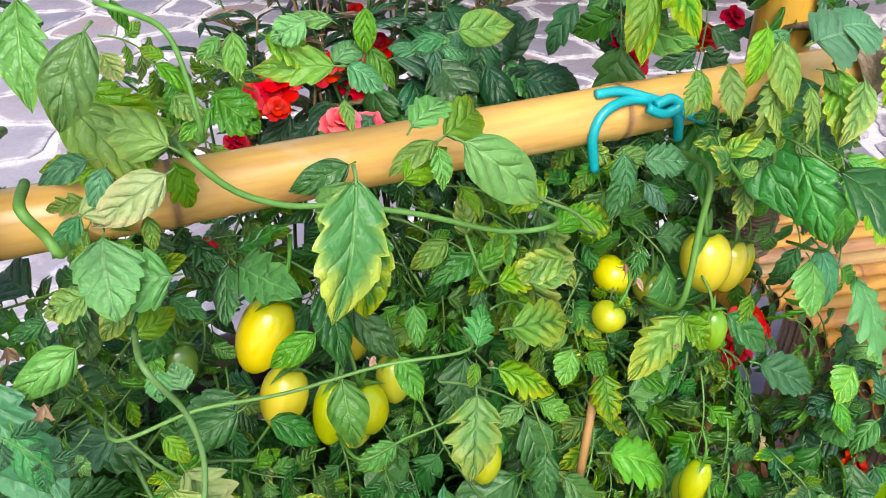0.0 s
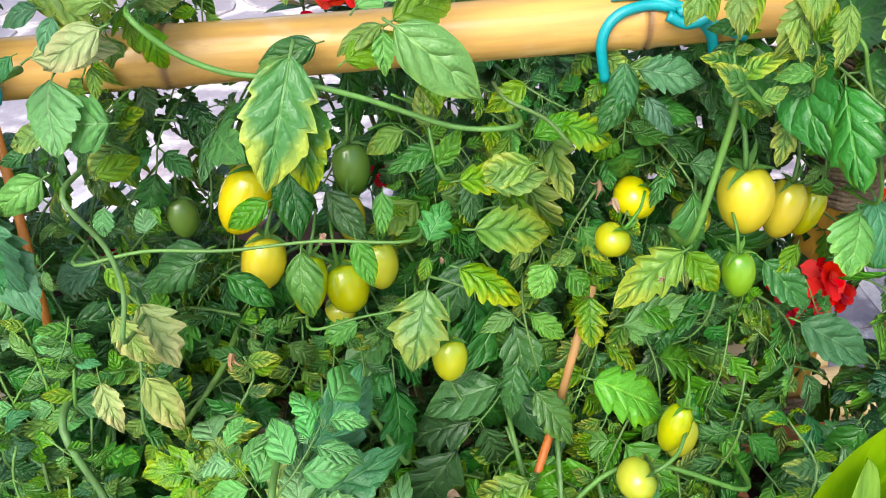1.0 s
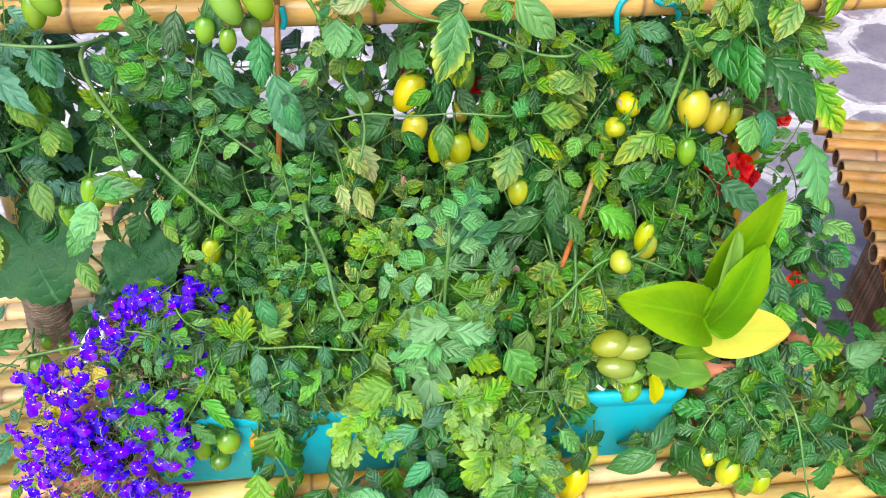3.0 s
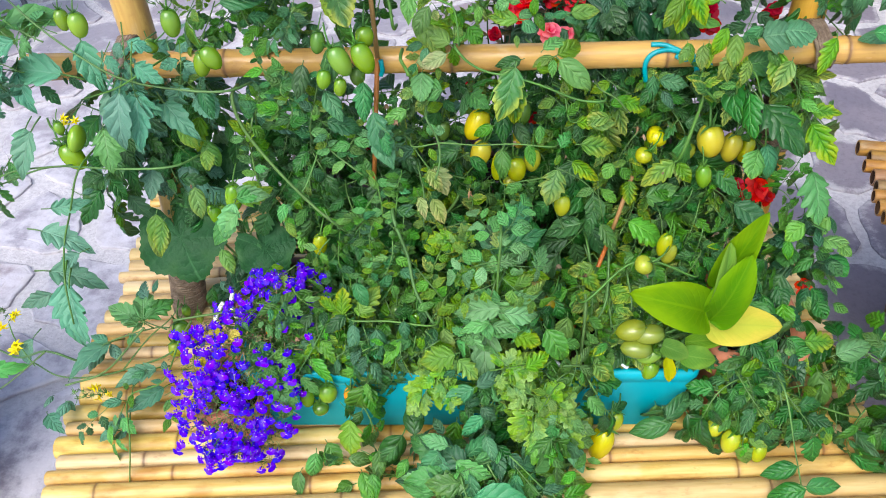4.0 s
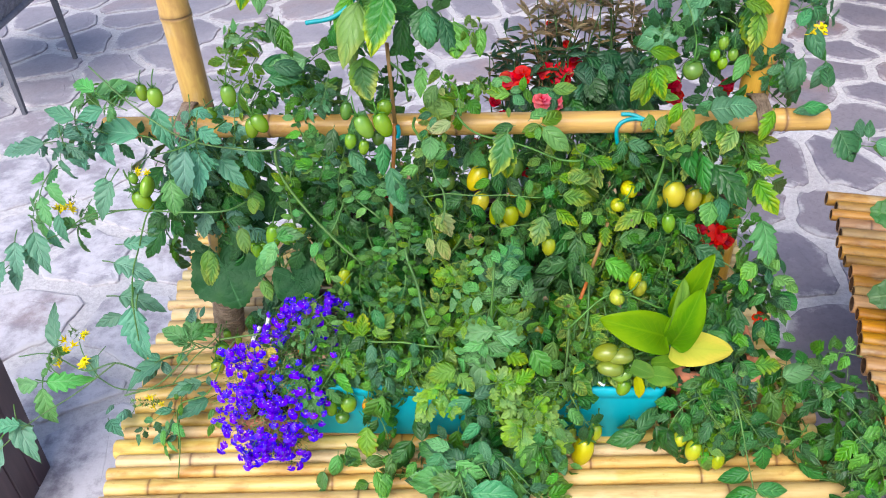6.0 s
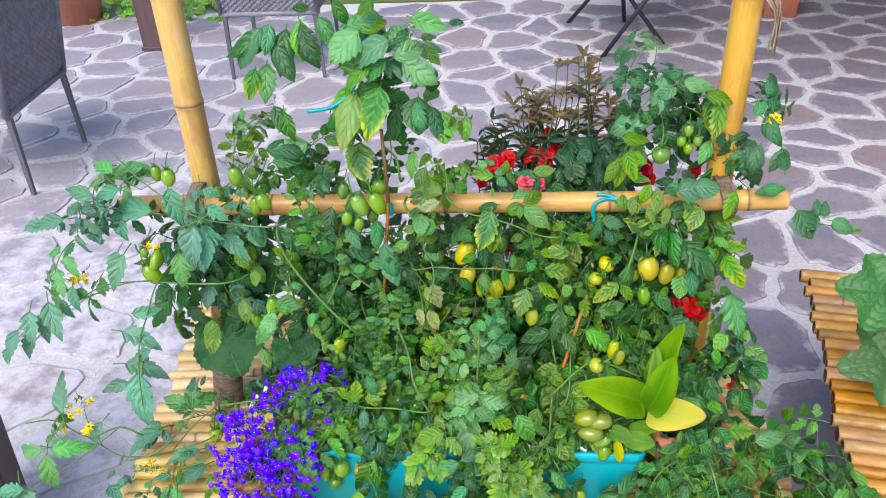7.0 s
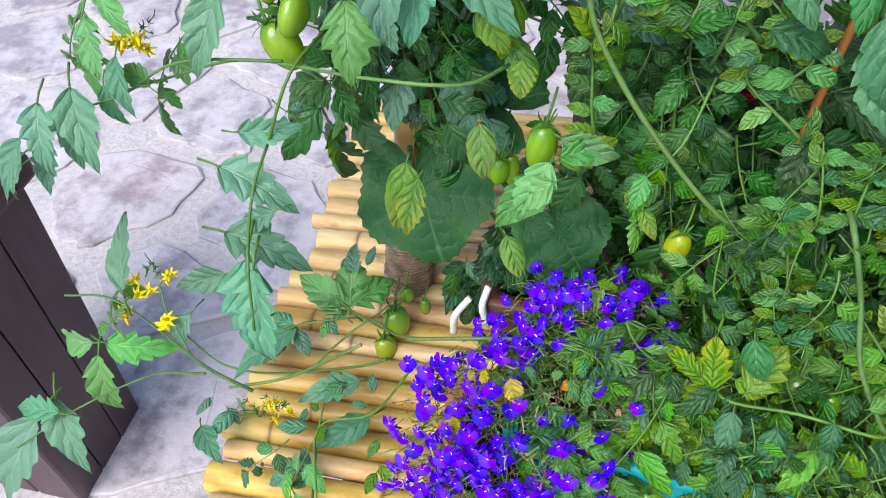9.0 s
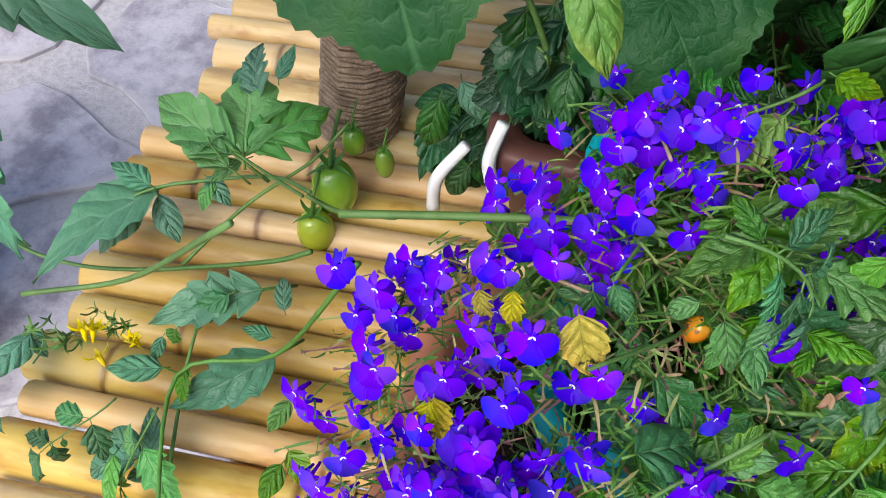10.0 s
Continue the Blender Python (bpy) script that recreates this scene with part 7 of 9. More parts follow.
leaf(tomato_mid, "f", "frill", (0.153, 0.192, 0.655), -90, 0.107)
leaf(tomato_mid, "f", "frill", (0.162, 0.178, 0.650), -40, 0.079)
leaf(tomato_mid, "f", "frill", (0.160, 0.166, 0.656), 170, 0.070)
leaf(tomato_mid, "f", "frill", (0.169, 0.165, 0.581), -100, 0.073)
leaf(tomato_mid, "f", "frill", (0.190, 0.169, 0.603), -70, 0.072)
stem(tomato_mid, [(0.105, 0.255, 0.917), (0.104, 0.215, 0.918), (0.101, 0.215, 0.858), (0.098, 0.215, 0.799), (0.085, 0.215, 0.734), (0.083, 0.255, 0.715)], 0.0020, 0.0015)

for _p, _turn, _size, _tint in (((0.104, 0.232, 0.905), 60, 0.42, "fresh"), ((0.100, 0.228, 0.900), 130, 0.36, "fresh"), ((0.106, 0.222, 0.880), -20, 0.46, "fresh"), ((0.098, 0.220, 0.875), 200, 0.44, "fresh"), ((0.108, 0.216, 0.850), -35, 0.46, "lime"), ((0.096, 0.214, 0.845), 215, 0.46, "lime"), ((0.104, 0.212, 0.800), -40, 0.50, "fresh"), ((0.096, 0.212, 0.795), 225, 0.50, "fresh")):
    leaf(tomato_mid, "y", _tint, _p, _turn, _size, 12)

# the sprawling shoots over the left end of the table
leaf(tomato_far, "n", "teal", (-0.746, 0.328, 0.896), -85, 0.076)
leaf(tomato_far, "n", "teal", (-0.706, 0.332, 0.915), -70, 0.081)
leaf(tomato_far, "n", "teal", (-0.774, 0.316, 0.861), -110, 0.067)
leaf(tomato_far, "n", "teal", (-0.655, 0.344, 0.945), -80, 0.057)
leaf(tomato_far, "k", "fresh", (-0.696, 0.364, 0.962), -110, 0.513)
leaf(tomato_far, "n", "teal", (-0.543, 0.352, 1.009), -110, 0.079)
leaf(tomato_far, "n", "fresh", (-0.786, 0.286, 0.575), 0, 0.094)
leaf(tomato_far, "n", "fresh", (-0.804, 0.285, 0.571), 190, 0.083)
leaf(tomato_far, "k", "fresh", (-0.746, 0.295, 0.596), 150, 0.766)
leaf(tomato_far, "n", "teal", (-0.755, 0.316, 0.640), 100, 0.093)
leaf(tomato_far, "n", "teal", (-0.680, 0.321, 0.615), -120, 0.067)
leaf(tomato_far, "n", "teal", (-0.818, 0.208, 0.535), 180, 0.074)
leaf(tomato_far, "n", "teal", (-0.835, 0.225, 0.533), -65, 0.101)
leaf(tomato_far, "n", "teal", (-0.885, 0.221, 0.480), -115, 0.141)
leaf(tomato_far, "n", "fresh", (-0.787, 0.270, 0.574), -80, 0.094)
leaf(tomato_far, "n", "teal", (-0.535, 0.262, 0.802), -82, 0.114)
leaf(tomato_far, "s", "dark", (-0.400, 0.439, 0.615), -100, 0.043)
leaf(tomato_far, "s", "teal", (-0.391, 0.461, 0.611), -60, 0.037)
leaf(tomato_far, "s", "dark", (-0.374, 0.409, 0.590), -120, 0.032)
leaf(tomato_left, "s", "dark", (-0.322, 0.443, 0.654), -90, 0.040)
leaf(tomato_left, "t", "mid", (-0.208, 0.291, 0.732), -140, 0.050)
leaf(tomato_left, "s", "mid", (-0.244, 0.291, 0.729), -120, 0.029)
leaf(tomato_left, "s", "mid", (-0.245, 0.303, 0.717), 20, 0.023)
leaf(tomato_left, "s", "mid", (-0.213, 0.310, 0.733), -60, 0.042)
leaf(tomato_left, "t", "mid", (-0.233, 0.304, 0.717), 10, 0.049)
leaf(tomato_left, "t", "blue", (-0.222, 0.259, 0.727), -30, 0.039)
leaf(tomato_left, "s", "fresh", (-0.227, 0.250, 0.728), -95, 0.022)
leaf(tomato_left, "s", "fresh", (-0.244, 0.246, 0.728), -70, 0.022)
leaf(tomato_left, "s", "dark", (-0.291, 0.247, 0.728), -80, 0.023)
leaf(tomato_left, "s", "blue", (-0.284, 0.253, 0.726), -60, 0.019)
leaf(tomato_left, "s", "fresh", (-0.252, 0.255, 0.723), -150, 0.017)
leaf(tomato_left, "t", "lime", (-0.233, 0.295, 0.802), -20, 0.019)
leaf(tomato_left, "s", "mid", (-0.221, 0.332, 0.719), 10, 0.021)
leaf(tomato_far, "c", "teal", (-0.599, 0.379, 1.114), -97, 0.604)
leaf(tomato_far, "c", "teal", (-0.529, 0.362, 1.096), 165, 0.474)
leaf(tomato_far, "n", "teal", (-0.700, 0.409, 1.040), 185, 0.064)
leaf(tomato_far, "n", "teal", (-0.606, 0.425, 1.057), -75, 0.055)
leaf(tomato_far, "c", "teal", (-0.393, 0.400, 1.140), -80, 0.573)
leaf(tomato_far, "n", "teal", (-0.383, 0.364, 1.063), -85, 0.089)
leaf(tomato_far, "n", "teal", (-0.417, 0.370, 1.063), -100, 0.077)
leaf(tomato_far, "n", "teal", (-0.446, 0.387, 1.125), -70, 0.081)
leaf(tomato_far, "r", "teal", (-0.314, 0.406, 1.034), -60, 0.045)
leaf(tomato_far, "n", "teal", (-0.336, 0.410, 1.043), -120, 0.057)
leaf(tomato_left, "t", "lime", (-0.322, 0.403, 0.995), -100, 0.054)
leaf(tomato_left, "t", "fresh", (-0.294, 0.363, 0.852), -120, 0.065)
leaf(tomato_left, "t", "lime", (-0.278, 0.356, 0.875), 20, 0.056)
leaf(tomato_left, "s", "lime", (-0.410, 0.359, 0.838), -95, 0.066)
leaf(tomato_left, "s", "lime", (-0.318, 0.334, 0.801), -60, 0.044)
leaf(tomato_left, "s", "dark", (-0.108, 0.420, 1.099), -120, 0.072)
leaf(tomato_left, "t", "blue", (-0.071, 0.388, 0.990), -70, 0.075)
leaf(tomato_left, "t", "blue", (-0.138, 0.390, 0.990), -10, 0.057)
leaf(tomato_left, "t", "tip", (0.131, 0.394, 1.044), -100, 0.064)
leaf(tomato_left, "l", "pale", (0.013, 0.363, 0.930), -65, 0.048)
leaf(tomato_left, "s", "pale", (0.009, 0.343, 0.887), -60, 0.045)
leaf(tomato_left, "t", "blue", (0.103, 0.296, 0.844), 45, 0.076)
leaf(tomato_left, "s", "blue", (0.099, 0.290, 0.824), 120, 0.051)
leaf(tomato_left, "t", "chlor", (-0.139, 0.259, 0.743), 150, 0.042)
leaf(tomato_left, "l", "chlor", (-0.130, 0.253, 0.738), 95, 0.046)
leaf(tomato_left, "l", "lime", (-0.103, 0.254, 0.741), 60, 0.053)
leaf(tomato_left, "l", "lime", (-0.128, 0.262, 0.740), -120, 0.042)
leaf(tomato_left, "t", "lime", (-0.113, 0.262, 0.744), -20, 0.039)
leaf(tomato_left, "l", "lime", (-0.112, 0.219, 0.675), 160, 0.048)
leaf(tomato_left, "t", "lime", (-0.114, 0.213, 0.678), 80, 0.047)
leaf(tomato_left, "k", "lime", (-0.181, 0.293, 0.793), 20, 0.343)
leaf(tomato_left, "k", "mid", (-0.142, 0.295, 0.810), 40, 0.416)
leaf(tomato_left, "k", "mid", (-0.101, 0.310, 0.849), 60, 0.320)
leaf(tomato_left, "s", "lime", (-0.206, 0.328, 0.858), -60, 0.027)
leaf(tomato_left, "t", "fresh", (-0.278, 0.334, 0.870), 215, 0.051)
leaf(tomato_left, "t", "fresh", (-0.275, 0.336, 0.897), 15, 0.044)
leaf(tomato_left, "t", "chlor", (-0.393, 0.335, 0.857), -105, 0.058)
leaf(tomato_left, "t", "lime", (-0.343, 0.372, 1.002), -60, 0.046)
leaf(tomato_left, "r", "lime", (-0.309, 0.361, 0.966), -95, 0.030)
leaf(tomato_left, "t", "fresh", (-0.208, 0.340, 0.884), -100, 0.031)
leaf(tomato_far, "n", "teal", (-0.768, 0.339, 0.841), -95, 0.058)
leaf(tomato_far, "n", "teal", (-0.741, 0.349, 0.866), -72, 0.056)
leaf(tomato_far, "n", "teal", (-0.690, 0.354, 0.904), -70, 0.046)
leaf(tomato_far, "n", "teal", (-0.802, 0.327, 0.815), -130, 0.058)
leaf(tomato_far, "n", "fresh", (-0.629, 0.339, 0.919), 150, 0.046)
leaf(tomato_far, "n", "teal", (-0.723, 0.332, 0.868), 170, 0.052)
leaf(tomato_far, "k", "teal", (-0.568, 0.387, 1.125), -100, 0.720)
leaf(tomato_far, "n", "teal", (-0.645, 0.369, 1.074), 190, 0.066)
leaf(tomato_far, "n", "teal", (-0.568, 0.354, 1.127), 160, 0.063)
leaf(tomato_far, "k", "fresh", (-0.474, 0.361, 1.142), 170, 0.710)
leaf(tomato_far, "n", "fresh", (-0.526, 0.365, 1.169), 150, 0.062)
leaf(tomato_far, "n", "teal", (-0.523, 0.367, 1.137), -160, 0.057)
stem(tomato_far, [(-0.494, 0.334, 0.963), (-0.586, 0.331, 0.954), (-0.660, 0.342, 0.906), (-0.725, 0.337, 0.879), (-0.779, 0.328, 0.841), (-0.824, 0.314, 0.807)], 0.0014, 0.0008)
leaf(tomato_side, "c", "blue", (0.397, 0.504, 1.307), 150, 0.533)
leaf(tomato_side, "c", "blue", (0.385, 0.554, 1.292), -110, 0.595)
leaf(tomato_side, "c", "blue", (0.465, 0.558, 1.286), -100, 0.645)
leaf(tomato_side, "c", "dark", (0.409, 0.543, 1.223), -60, 0.605)
leaf(tomato_side, "k", "dark", (0.408, 0.538, 1.216), -120, 0.696)
leaf(tomato_side, "s", "fresh", (0.463, 0.519, 1.254), -10, 0.059)
leaf(tomato_side, "t", "tip", (0.519, 0.535, 1.218), -85, 0.080)
leaf(tomato_side, "s", "fresh", (0.525, 0.504, 1.147), -120, 0.051)
leaf(tomato_side, "y", "blue", (0.577, 0.505, 1.224), 10, 0.641)
leaf(tomato_side, "r", "blue", (0.607, 0.498, 1.126), -120, 0.051)
leaf(tomato_side, "r", "blue", (0.591, 0.473, 1.111), 60, 0.046)
leaf(tomato_side, "s", "blue", (0.648, 0.500, 1.133), -80, 0.041)
leaf(tomato_side, "r", "blue", (0.721, 0.486, 1.011), -110, 0.052)
leaf(tomato_side, "n", "mid", (0.754, 0.471, 0.986), -12, 0.063)
leaf(tomato_side, "s", "blue", (0.722, 0.459, 1.012), 80, 0.041)
leaf(tomato_side, "s", "dark", (0.613, 0.517, 1.182), -60, 0.060)
leaf(tomato_left, "s", "dark", (-0.241, 0.449, 1.378), 205, 0.081)
leaf(tomato_left, "s", "dark", (-0.213, 0.466, 1.381), -95, 0.082)
leaf(tomato_left, "s", "mid", (-0.188, 0.464, 1.395), -80, 0.073)
leaf(tomato_left, "s", "dark", (-0.154, 0.459, 1.402), -70, 0.059)
leaf(tomato_left, "s", "blue", (-0.095, 0.443, 1.368), 200, 0.052)
leaf(tomato_left, "t", "fresh", (-0.104, 0.429, 1.394), 25, 0.067)
leaf(tomato_left, "t", "mid", (-0.123, 0.422, 1.329), 25, 0.077)
leaf(tomato_left, "t", "blue", (-0.045, 0.416, 1.354), 60, 0.067)
leaf(tomato_left, "t", "blue", (-0.062, 0.433, 1.331), 0, 0.094)
leaf(tomato_left, "t", "mid", (-0.061, 0.458, 1.280), -100, 0.088)
leaf(tomato_left, "t", "mid", (-0.098, 0.448, 1.257), -100, 0.067)
leaf(tomato_left, "r", "dark", (0.003, 0.448, 1.264), -90, 0.067)
leaf(tomato_left, "r", "mid", (0.043, 0.442, 1.240), -85, 0.058)
leaf(tomato_left, "k", "lime", (0.037, 0.430, 1.245), -10, 0.657)
leaf(tomato_left, "r", "lime", (-0.102, 0.427, 1.177), -95, 0.054)
leaf(tomato_left, "t", "fresh", (-0.252, 0.457, 1.325), -90, 0.070)
leaf(tomato_left, "s", "dark", (-0.247, 0.442, 1.254), -60, 0.058)
leaf(tomato_left, "k", "fresh", (-0.280, 0.411, 1.222), 160, 0.671)
leaf(tomato_left, "k", "fresh", (-0.288, 0.385, 1.208), 80, 0.727)
leaf(tomato_left, "s", "blue", (-0.247, 0.415, 1.184), 0, 0.059)

# stems
stem(tomato_far, [(-0.744, 0.350, 0.540), (-0.712, 0.337, 0.530), (-0.676, 0.324, 0.515), (-0.634, 0.322, 0.510), (-0.590, 0.329, 0.510), (-0.543, 0.336, 0.520), (-0.490, 0.344, 0.535), (-0.463, 0.348, 0.550)], 0.0013, 0.0018)
stem(tomato_far, [(-0.639, 0.338, 0.530), (-0.594, 0.371, 0.545), (-0.551, 0.383, 0.555), (-0.500, 0.386, 0.570), (-0.460, 0.358, 0.600)], 0.0010, 0.0015)
stem(tomato_far, [(-0.559, 0.337, 0.515), (-0.541, 0.357, 0.530), (-0.510, 0.373, 0.560), (-0.478, 0.401, 0.575), (-0.459, 0.426, 0.590)], 0.0016, 0.0011)
stem(tomato_far, [(-0.521, 0.379, 0.600), (-0.487, 0.364, 0.600), (-0.463, 0.354, 0.600)], 0.0009, 0.0012)
stem(tomato_far, [(-0.499, 0.178, 0.510), (-0.511, 0.222, 0.515), (-0.520, 0.260, 0.520), (-0.522, 0.290, 0.530)], 0.0014, 0.0011)
stem(tomato_far, [(-0.507, 0.207, 0.512), (-0.523, 0.202, 0.520), (-0.541, 0.199, 0.522)], 0.0007, 0.0005)
stem(tomato_far, [(-0.519, 0.258, 0.520), (-0.530, 0.256, 0.530), (-0.544, 0.256, 0.532)], 0.0007, 0.0005)
stem(tomato_far, [(-0.520, 0.286, 0.530), (-0.507, 0.310, 0.535), (-0.481, 0.321, 0.540)], 0.0008, 0.0008)
spray(tomato_far, "n", "teal", (-0.590, 0.379, 0.540), (-0.638, 0.289, 0.530))
spray(tomato_far, "s", "teal", (-0.602, 0.373, 0.530), (-0.623, 0.328, 0.520))
spray(tomato_far, "s", "teal", (-0.587, 0.374, 0.540), (-0.565, 0.343, 0.530))
spray(tomato_far, "s", "teal", (-0.589, 0.373, 0.550), (-0.624, 0.382, 0.550))
spray(tomato_far, "s", "fresh", (-0.549, 0.389, 0.550), (-0.557, 0.367, 0.540))
spray(tomato_far, "s", "teal", (-0.555, 0.390, 0.550), (-0.533, 0.376, 0.540))
spray(tomato_far, "l", "fresh", (-0.510, 0.376, 0.600), (-0.528, 0.445, 0.610))
spray(tomato_far, "l", "fresh", (-0.510, 0.382, 0.600), (-0.467, 0.427, 0.595))
spray(tomato_far, "n", "fresh", (-0.516, 0.375, 0.600), (-0.595, 0.403, 0.600))
spray(tomato_far, "n", "fresh", (-0.518, 0.368, 0.595), (-0.567, 0.386, 0.595))
spray(tomato_far, "k", "fresh", (-0.518, 0.369, 0.600), (-0.571, 0.424, 0.600))
spray(tomato_far, "n", "fresh", (-0.515, 0.379, 0.590), (-0.532, 0.362, 0.580))
spray(tomato_far, "n", "teal", (-0.513, 0.416, 0.610), (-0.540, 0.458, 0.620))
spray(tomato_far, "s", "teal", (-0.502, 0.425, 0.620), (-0.501, 0.450, 0.630))
spray(tomato_far, "s", "teal", (-0.531, 0.441, 0.610), (-0.534, 0.422, 0.610))
spray(tomato_far, "n", "teal", (-0.487, 0.319, 0.540), (-0.551, 0.278, 0.530))
spray(tomato_far, "n", "teal", (-0.462, 0.276, 0.540), (-0.507, 0.221, 0.525))
spray(tomato_far, "s", "teal", (-0.530, 0.256, 0.530), (-0.562, 0.241, 0.530))
spray(tomato_far, "s", "teal", (-0.537, 0.274, 0.535), (-0.539, 0.259, 0.525))
spray(tomato_far, "t", "teal", (-0.524, 0.201, 0.522), (-0.560, 0.184, 0.512))
spray(tomato_far, "s", "teal", (-0.519, 0.203, 0.525), (-0.554, 0.210, 0.525))
spray(tomato_far, "s", "teal", (-0.514, 0.204, 0.525), (-0.522, 0.229, 0.535))
spray(tomato_far, "s", "teal", (-0.508, 0.202, 0.520), (-0.528, 0.188, 0.510))
spray(tomato_far, "s", "mid", (-0.443, 0.251, 0.540), (-0.449, 0.230, 0.530))
spray(tomato_far, "s", "mid", (-0.434, 0.214, 0.540), (-0.442, 0.190, 0.530))
spray(tomato_far, "t", "lime", (-0.433, 0.222, 0.540), (-0.412, 0.205, 0.530))
spray(tomato_far, "s", "teal", (-0.464, 0.302, 0.550), (-0.473, 0.321, 0.560))
spray(tomato_far, "s", "teal", (-0.469, 0.288, 0.540), (-0.489, 0.288, 0.540))
spray(tomato_far, "s", "teal", (-0.635, 0.264, 0.520), (-0.616, 0.251, 0.510))
spray(tomato_far, "s", "teal", (-0.655, 0.267, 0.530), (-0.663, 0.242, 0.530))
spray(tomato_far, "n", "teal", (-0.655, 0.235, 0.520), (-0.614, 0.192, 0.510))
spray(tomato_far, "s", "teal", (-0.629, 0.261, 0.520), (-0.635, 0.218, 0.520))
stem(tomato_left, [(-0.191, 0.266, 0.735), (-0.214, 0.275, 0.735), (-0.235, 0.283, 0.730), (-0.256, 0.283, 0.725)], 0.0011, 0.0007)
spray(tomato_left, "t", "mid", (-0.235, 0.278, 0.735), (-0.261, 0.257, 0.730))
spray(tomato_left, "t", "mid", (-0.234, 0.279, 0.735), (-0.248, 0.291, 0.745))
spray(tomato_left, "t", "mid", (-0.230, 0.278, 0.735), (-0.241, 0.247, 0.730))
spray(tomato_left, "t", "mid", (-0.225, 0.273, 0.740), (-0.203, 0.300, 0.748))
spray(tomato_left, "l", "mid", (-0.220, 0.268, 0.740), (-0.188, 0.255, 0.735))
spray(tomato_left, "s", "fresh", (-0.231, 0.251, 0.715), (-0.227, 0.229, 0.710))
spray(tomato_left, "s", "fresh", (-0.239, 0.247, 0.715), (-0.246, 0.234, 0.710))
spray(tomato_left, "s", "mid", (-0.227, 0.260, 0.715), (-0.235, 0.248, 0.715))
spray(tomato_left, "s", "mid", (-0.209, 0.250, 0.715), (-0.215, 0.239, 0.710))
spray(tomato_left, "s", "mid", (-0.290, 0.263, 0.705), (-0.288, 0.243, 0.700))
spray(tomato_left, "s", "mid", (-0.281, 0.263, 0.705), (-0.272, 0.250, 0.700))
spray(tomato_left, "t", "mid", (-0.213, 0.253, 0.720), (-0.188, 0.245, 0.720))
stem(tomato_left, [(-0.270, 0.444, 1.022), (-0.269, 0.403, 1.025), (-0.261, 0.396, 0.979), (-0.225, 0.384, 0.919), (-0.173, 0.364, 0.861), (-0.134, 0.352, 0.830), (-0.128, 0.390, 0.815)], 0.0027, 0.0022)
stem(tomato_left, [(-0.052, 0.376, 0.855), (-0.049, 0.333, 0.857), (-0.031, 0.312, 0.805), (-0.020, 0.282, 0.759), (0.009, 0.251, 0.716), (0.013, 0.286, 0.700)], 0.0027, 0.0022)
stem(tomato_left, [(-0.128, 0.291, 0.720), (-0.119, 0.251, 0.730), (-0.061, 0.250, 0.728), (0.006, 0.246, 0.722), (0.016, 0.285, 0.711)], 0.0015, 0.0015)
stem(tomato_mid, [(0.045, 0.430, 1.093), (0.048, 0.390, 1.100), (0.066, 0.388, 1.079), (0.090, 0.387, 1.066), (0.117, 0.386, 1.060), (0.160, 0.385, 1.046), (0.212, 0.382, 1.024), (0.248, 0.382, 1.021), (0.253, 0.422, 1.011)], 0.0018, 0.0016)
stem(tomato_left, [(0.023, 0.413, 1.169), (0.026, 0.373, 1.178), (0.045, 0.371, 1.168), (0.051, 0.365, 1.151), (0.053, 0.357, 1.123), (0.053, 0.396, 1.109)], 0.0014, 0.0011)
stem(tomato_left, [(-0.022, 0.383, 1.104), (-0.021, 0.343, 1.112), (-0.015, 0.340, 1.100), (-0.011, 0.339, 1.091), (-0.010, 0.379, 1.080)], 0.0024, 0.0022)
stem(tomato_left, [(0.006, 0.373, 1.023), (0.008, 0.333, 1.029), (0.021, 0.330, 0.999), (0.024, 0.324, 0.971), (0.017, 0.318, 0.941), (0.016, 0.357, 0.926)], 0.0016, 0.0014)
stem(tomato_mid, [(-0.021, 0.403, 0.953), (-0.015, 0.363, 0.964), (0.026, 0.364, 0.969), (0.073, 0.363, 0.965), (0.127, 0.363, 0.966), (0.182, 0.362, 0.961), (0.190, 0.402, 0.950)], 0.0012, 0.0010)
stem(tomato_mid, [(0.107, 0.407, 0.882), (0.112, 0.367, 0.893), (0.142, 0.369, 0.897), (0.177, 0.371, 0.903), (0.182, 0.411, 0.894)], 0.0012, 0.0007)
stem(tomato_mid, [(0.241, 0.433, 1.024), (0.244, 0.393, 1.032), (0.267, 0.392, 1.018), (0.282, 0.390, 1.000), (0.284, 0.430, 0.987)], 0.0012, 0.0011)
stem(tomato_side, [(0.481, 0.418, 0.930), (0.480, 0.379, 0.946), (0.472, 0.388, 0.989), (0.457, 0.393, 1.029), (0.448, 0.395, 1.050), (0.447, 0.435, 1.043)], 0.0014, 0.0011)
stem(tomato_far, [(-0.237, 0.406, 1.047), (-0.260, 0.356, 1.063), (-0.325, 0.357, 1.067), (-0.402, 0.359, 1.087), (-0.478, 0.373, 1.142), (-0.535, 0.390, 1.201)], 0.0018, 0.0013)
stem(tomato_far, [(-0.339, 0.401, 1.094), (-0.355, 0.350, 1.100), (-0.402, 0.348, 1.075), (-0.474, 0.385, 1.037)], 0.0015, 0.0010)
stem(tomato_far, [(-0.322, 0.373, 0.951), (-0.349, 0.323, 0.965), (-0.426, 0.323, 0.963), (-0.544, 0.362, 0.940), (-0.630, 0.376, 0.904), (-0.686, 0.372, 0.884)], 0.0018, 0.0011)
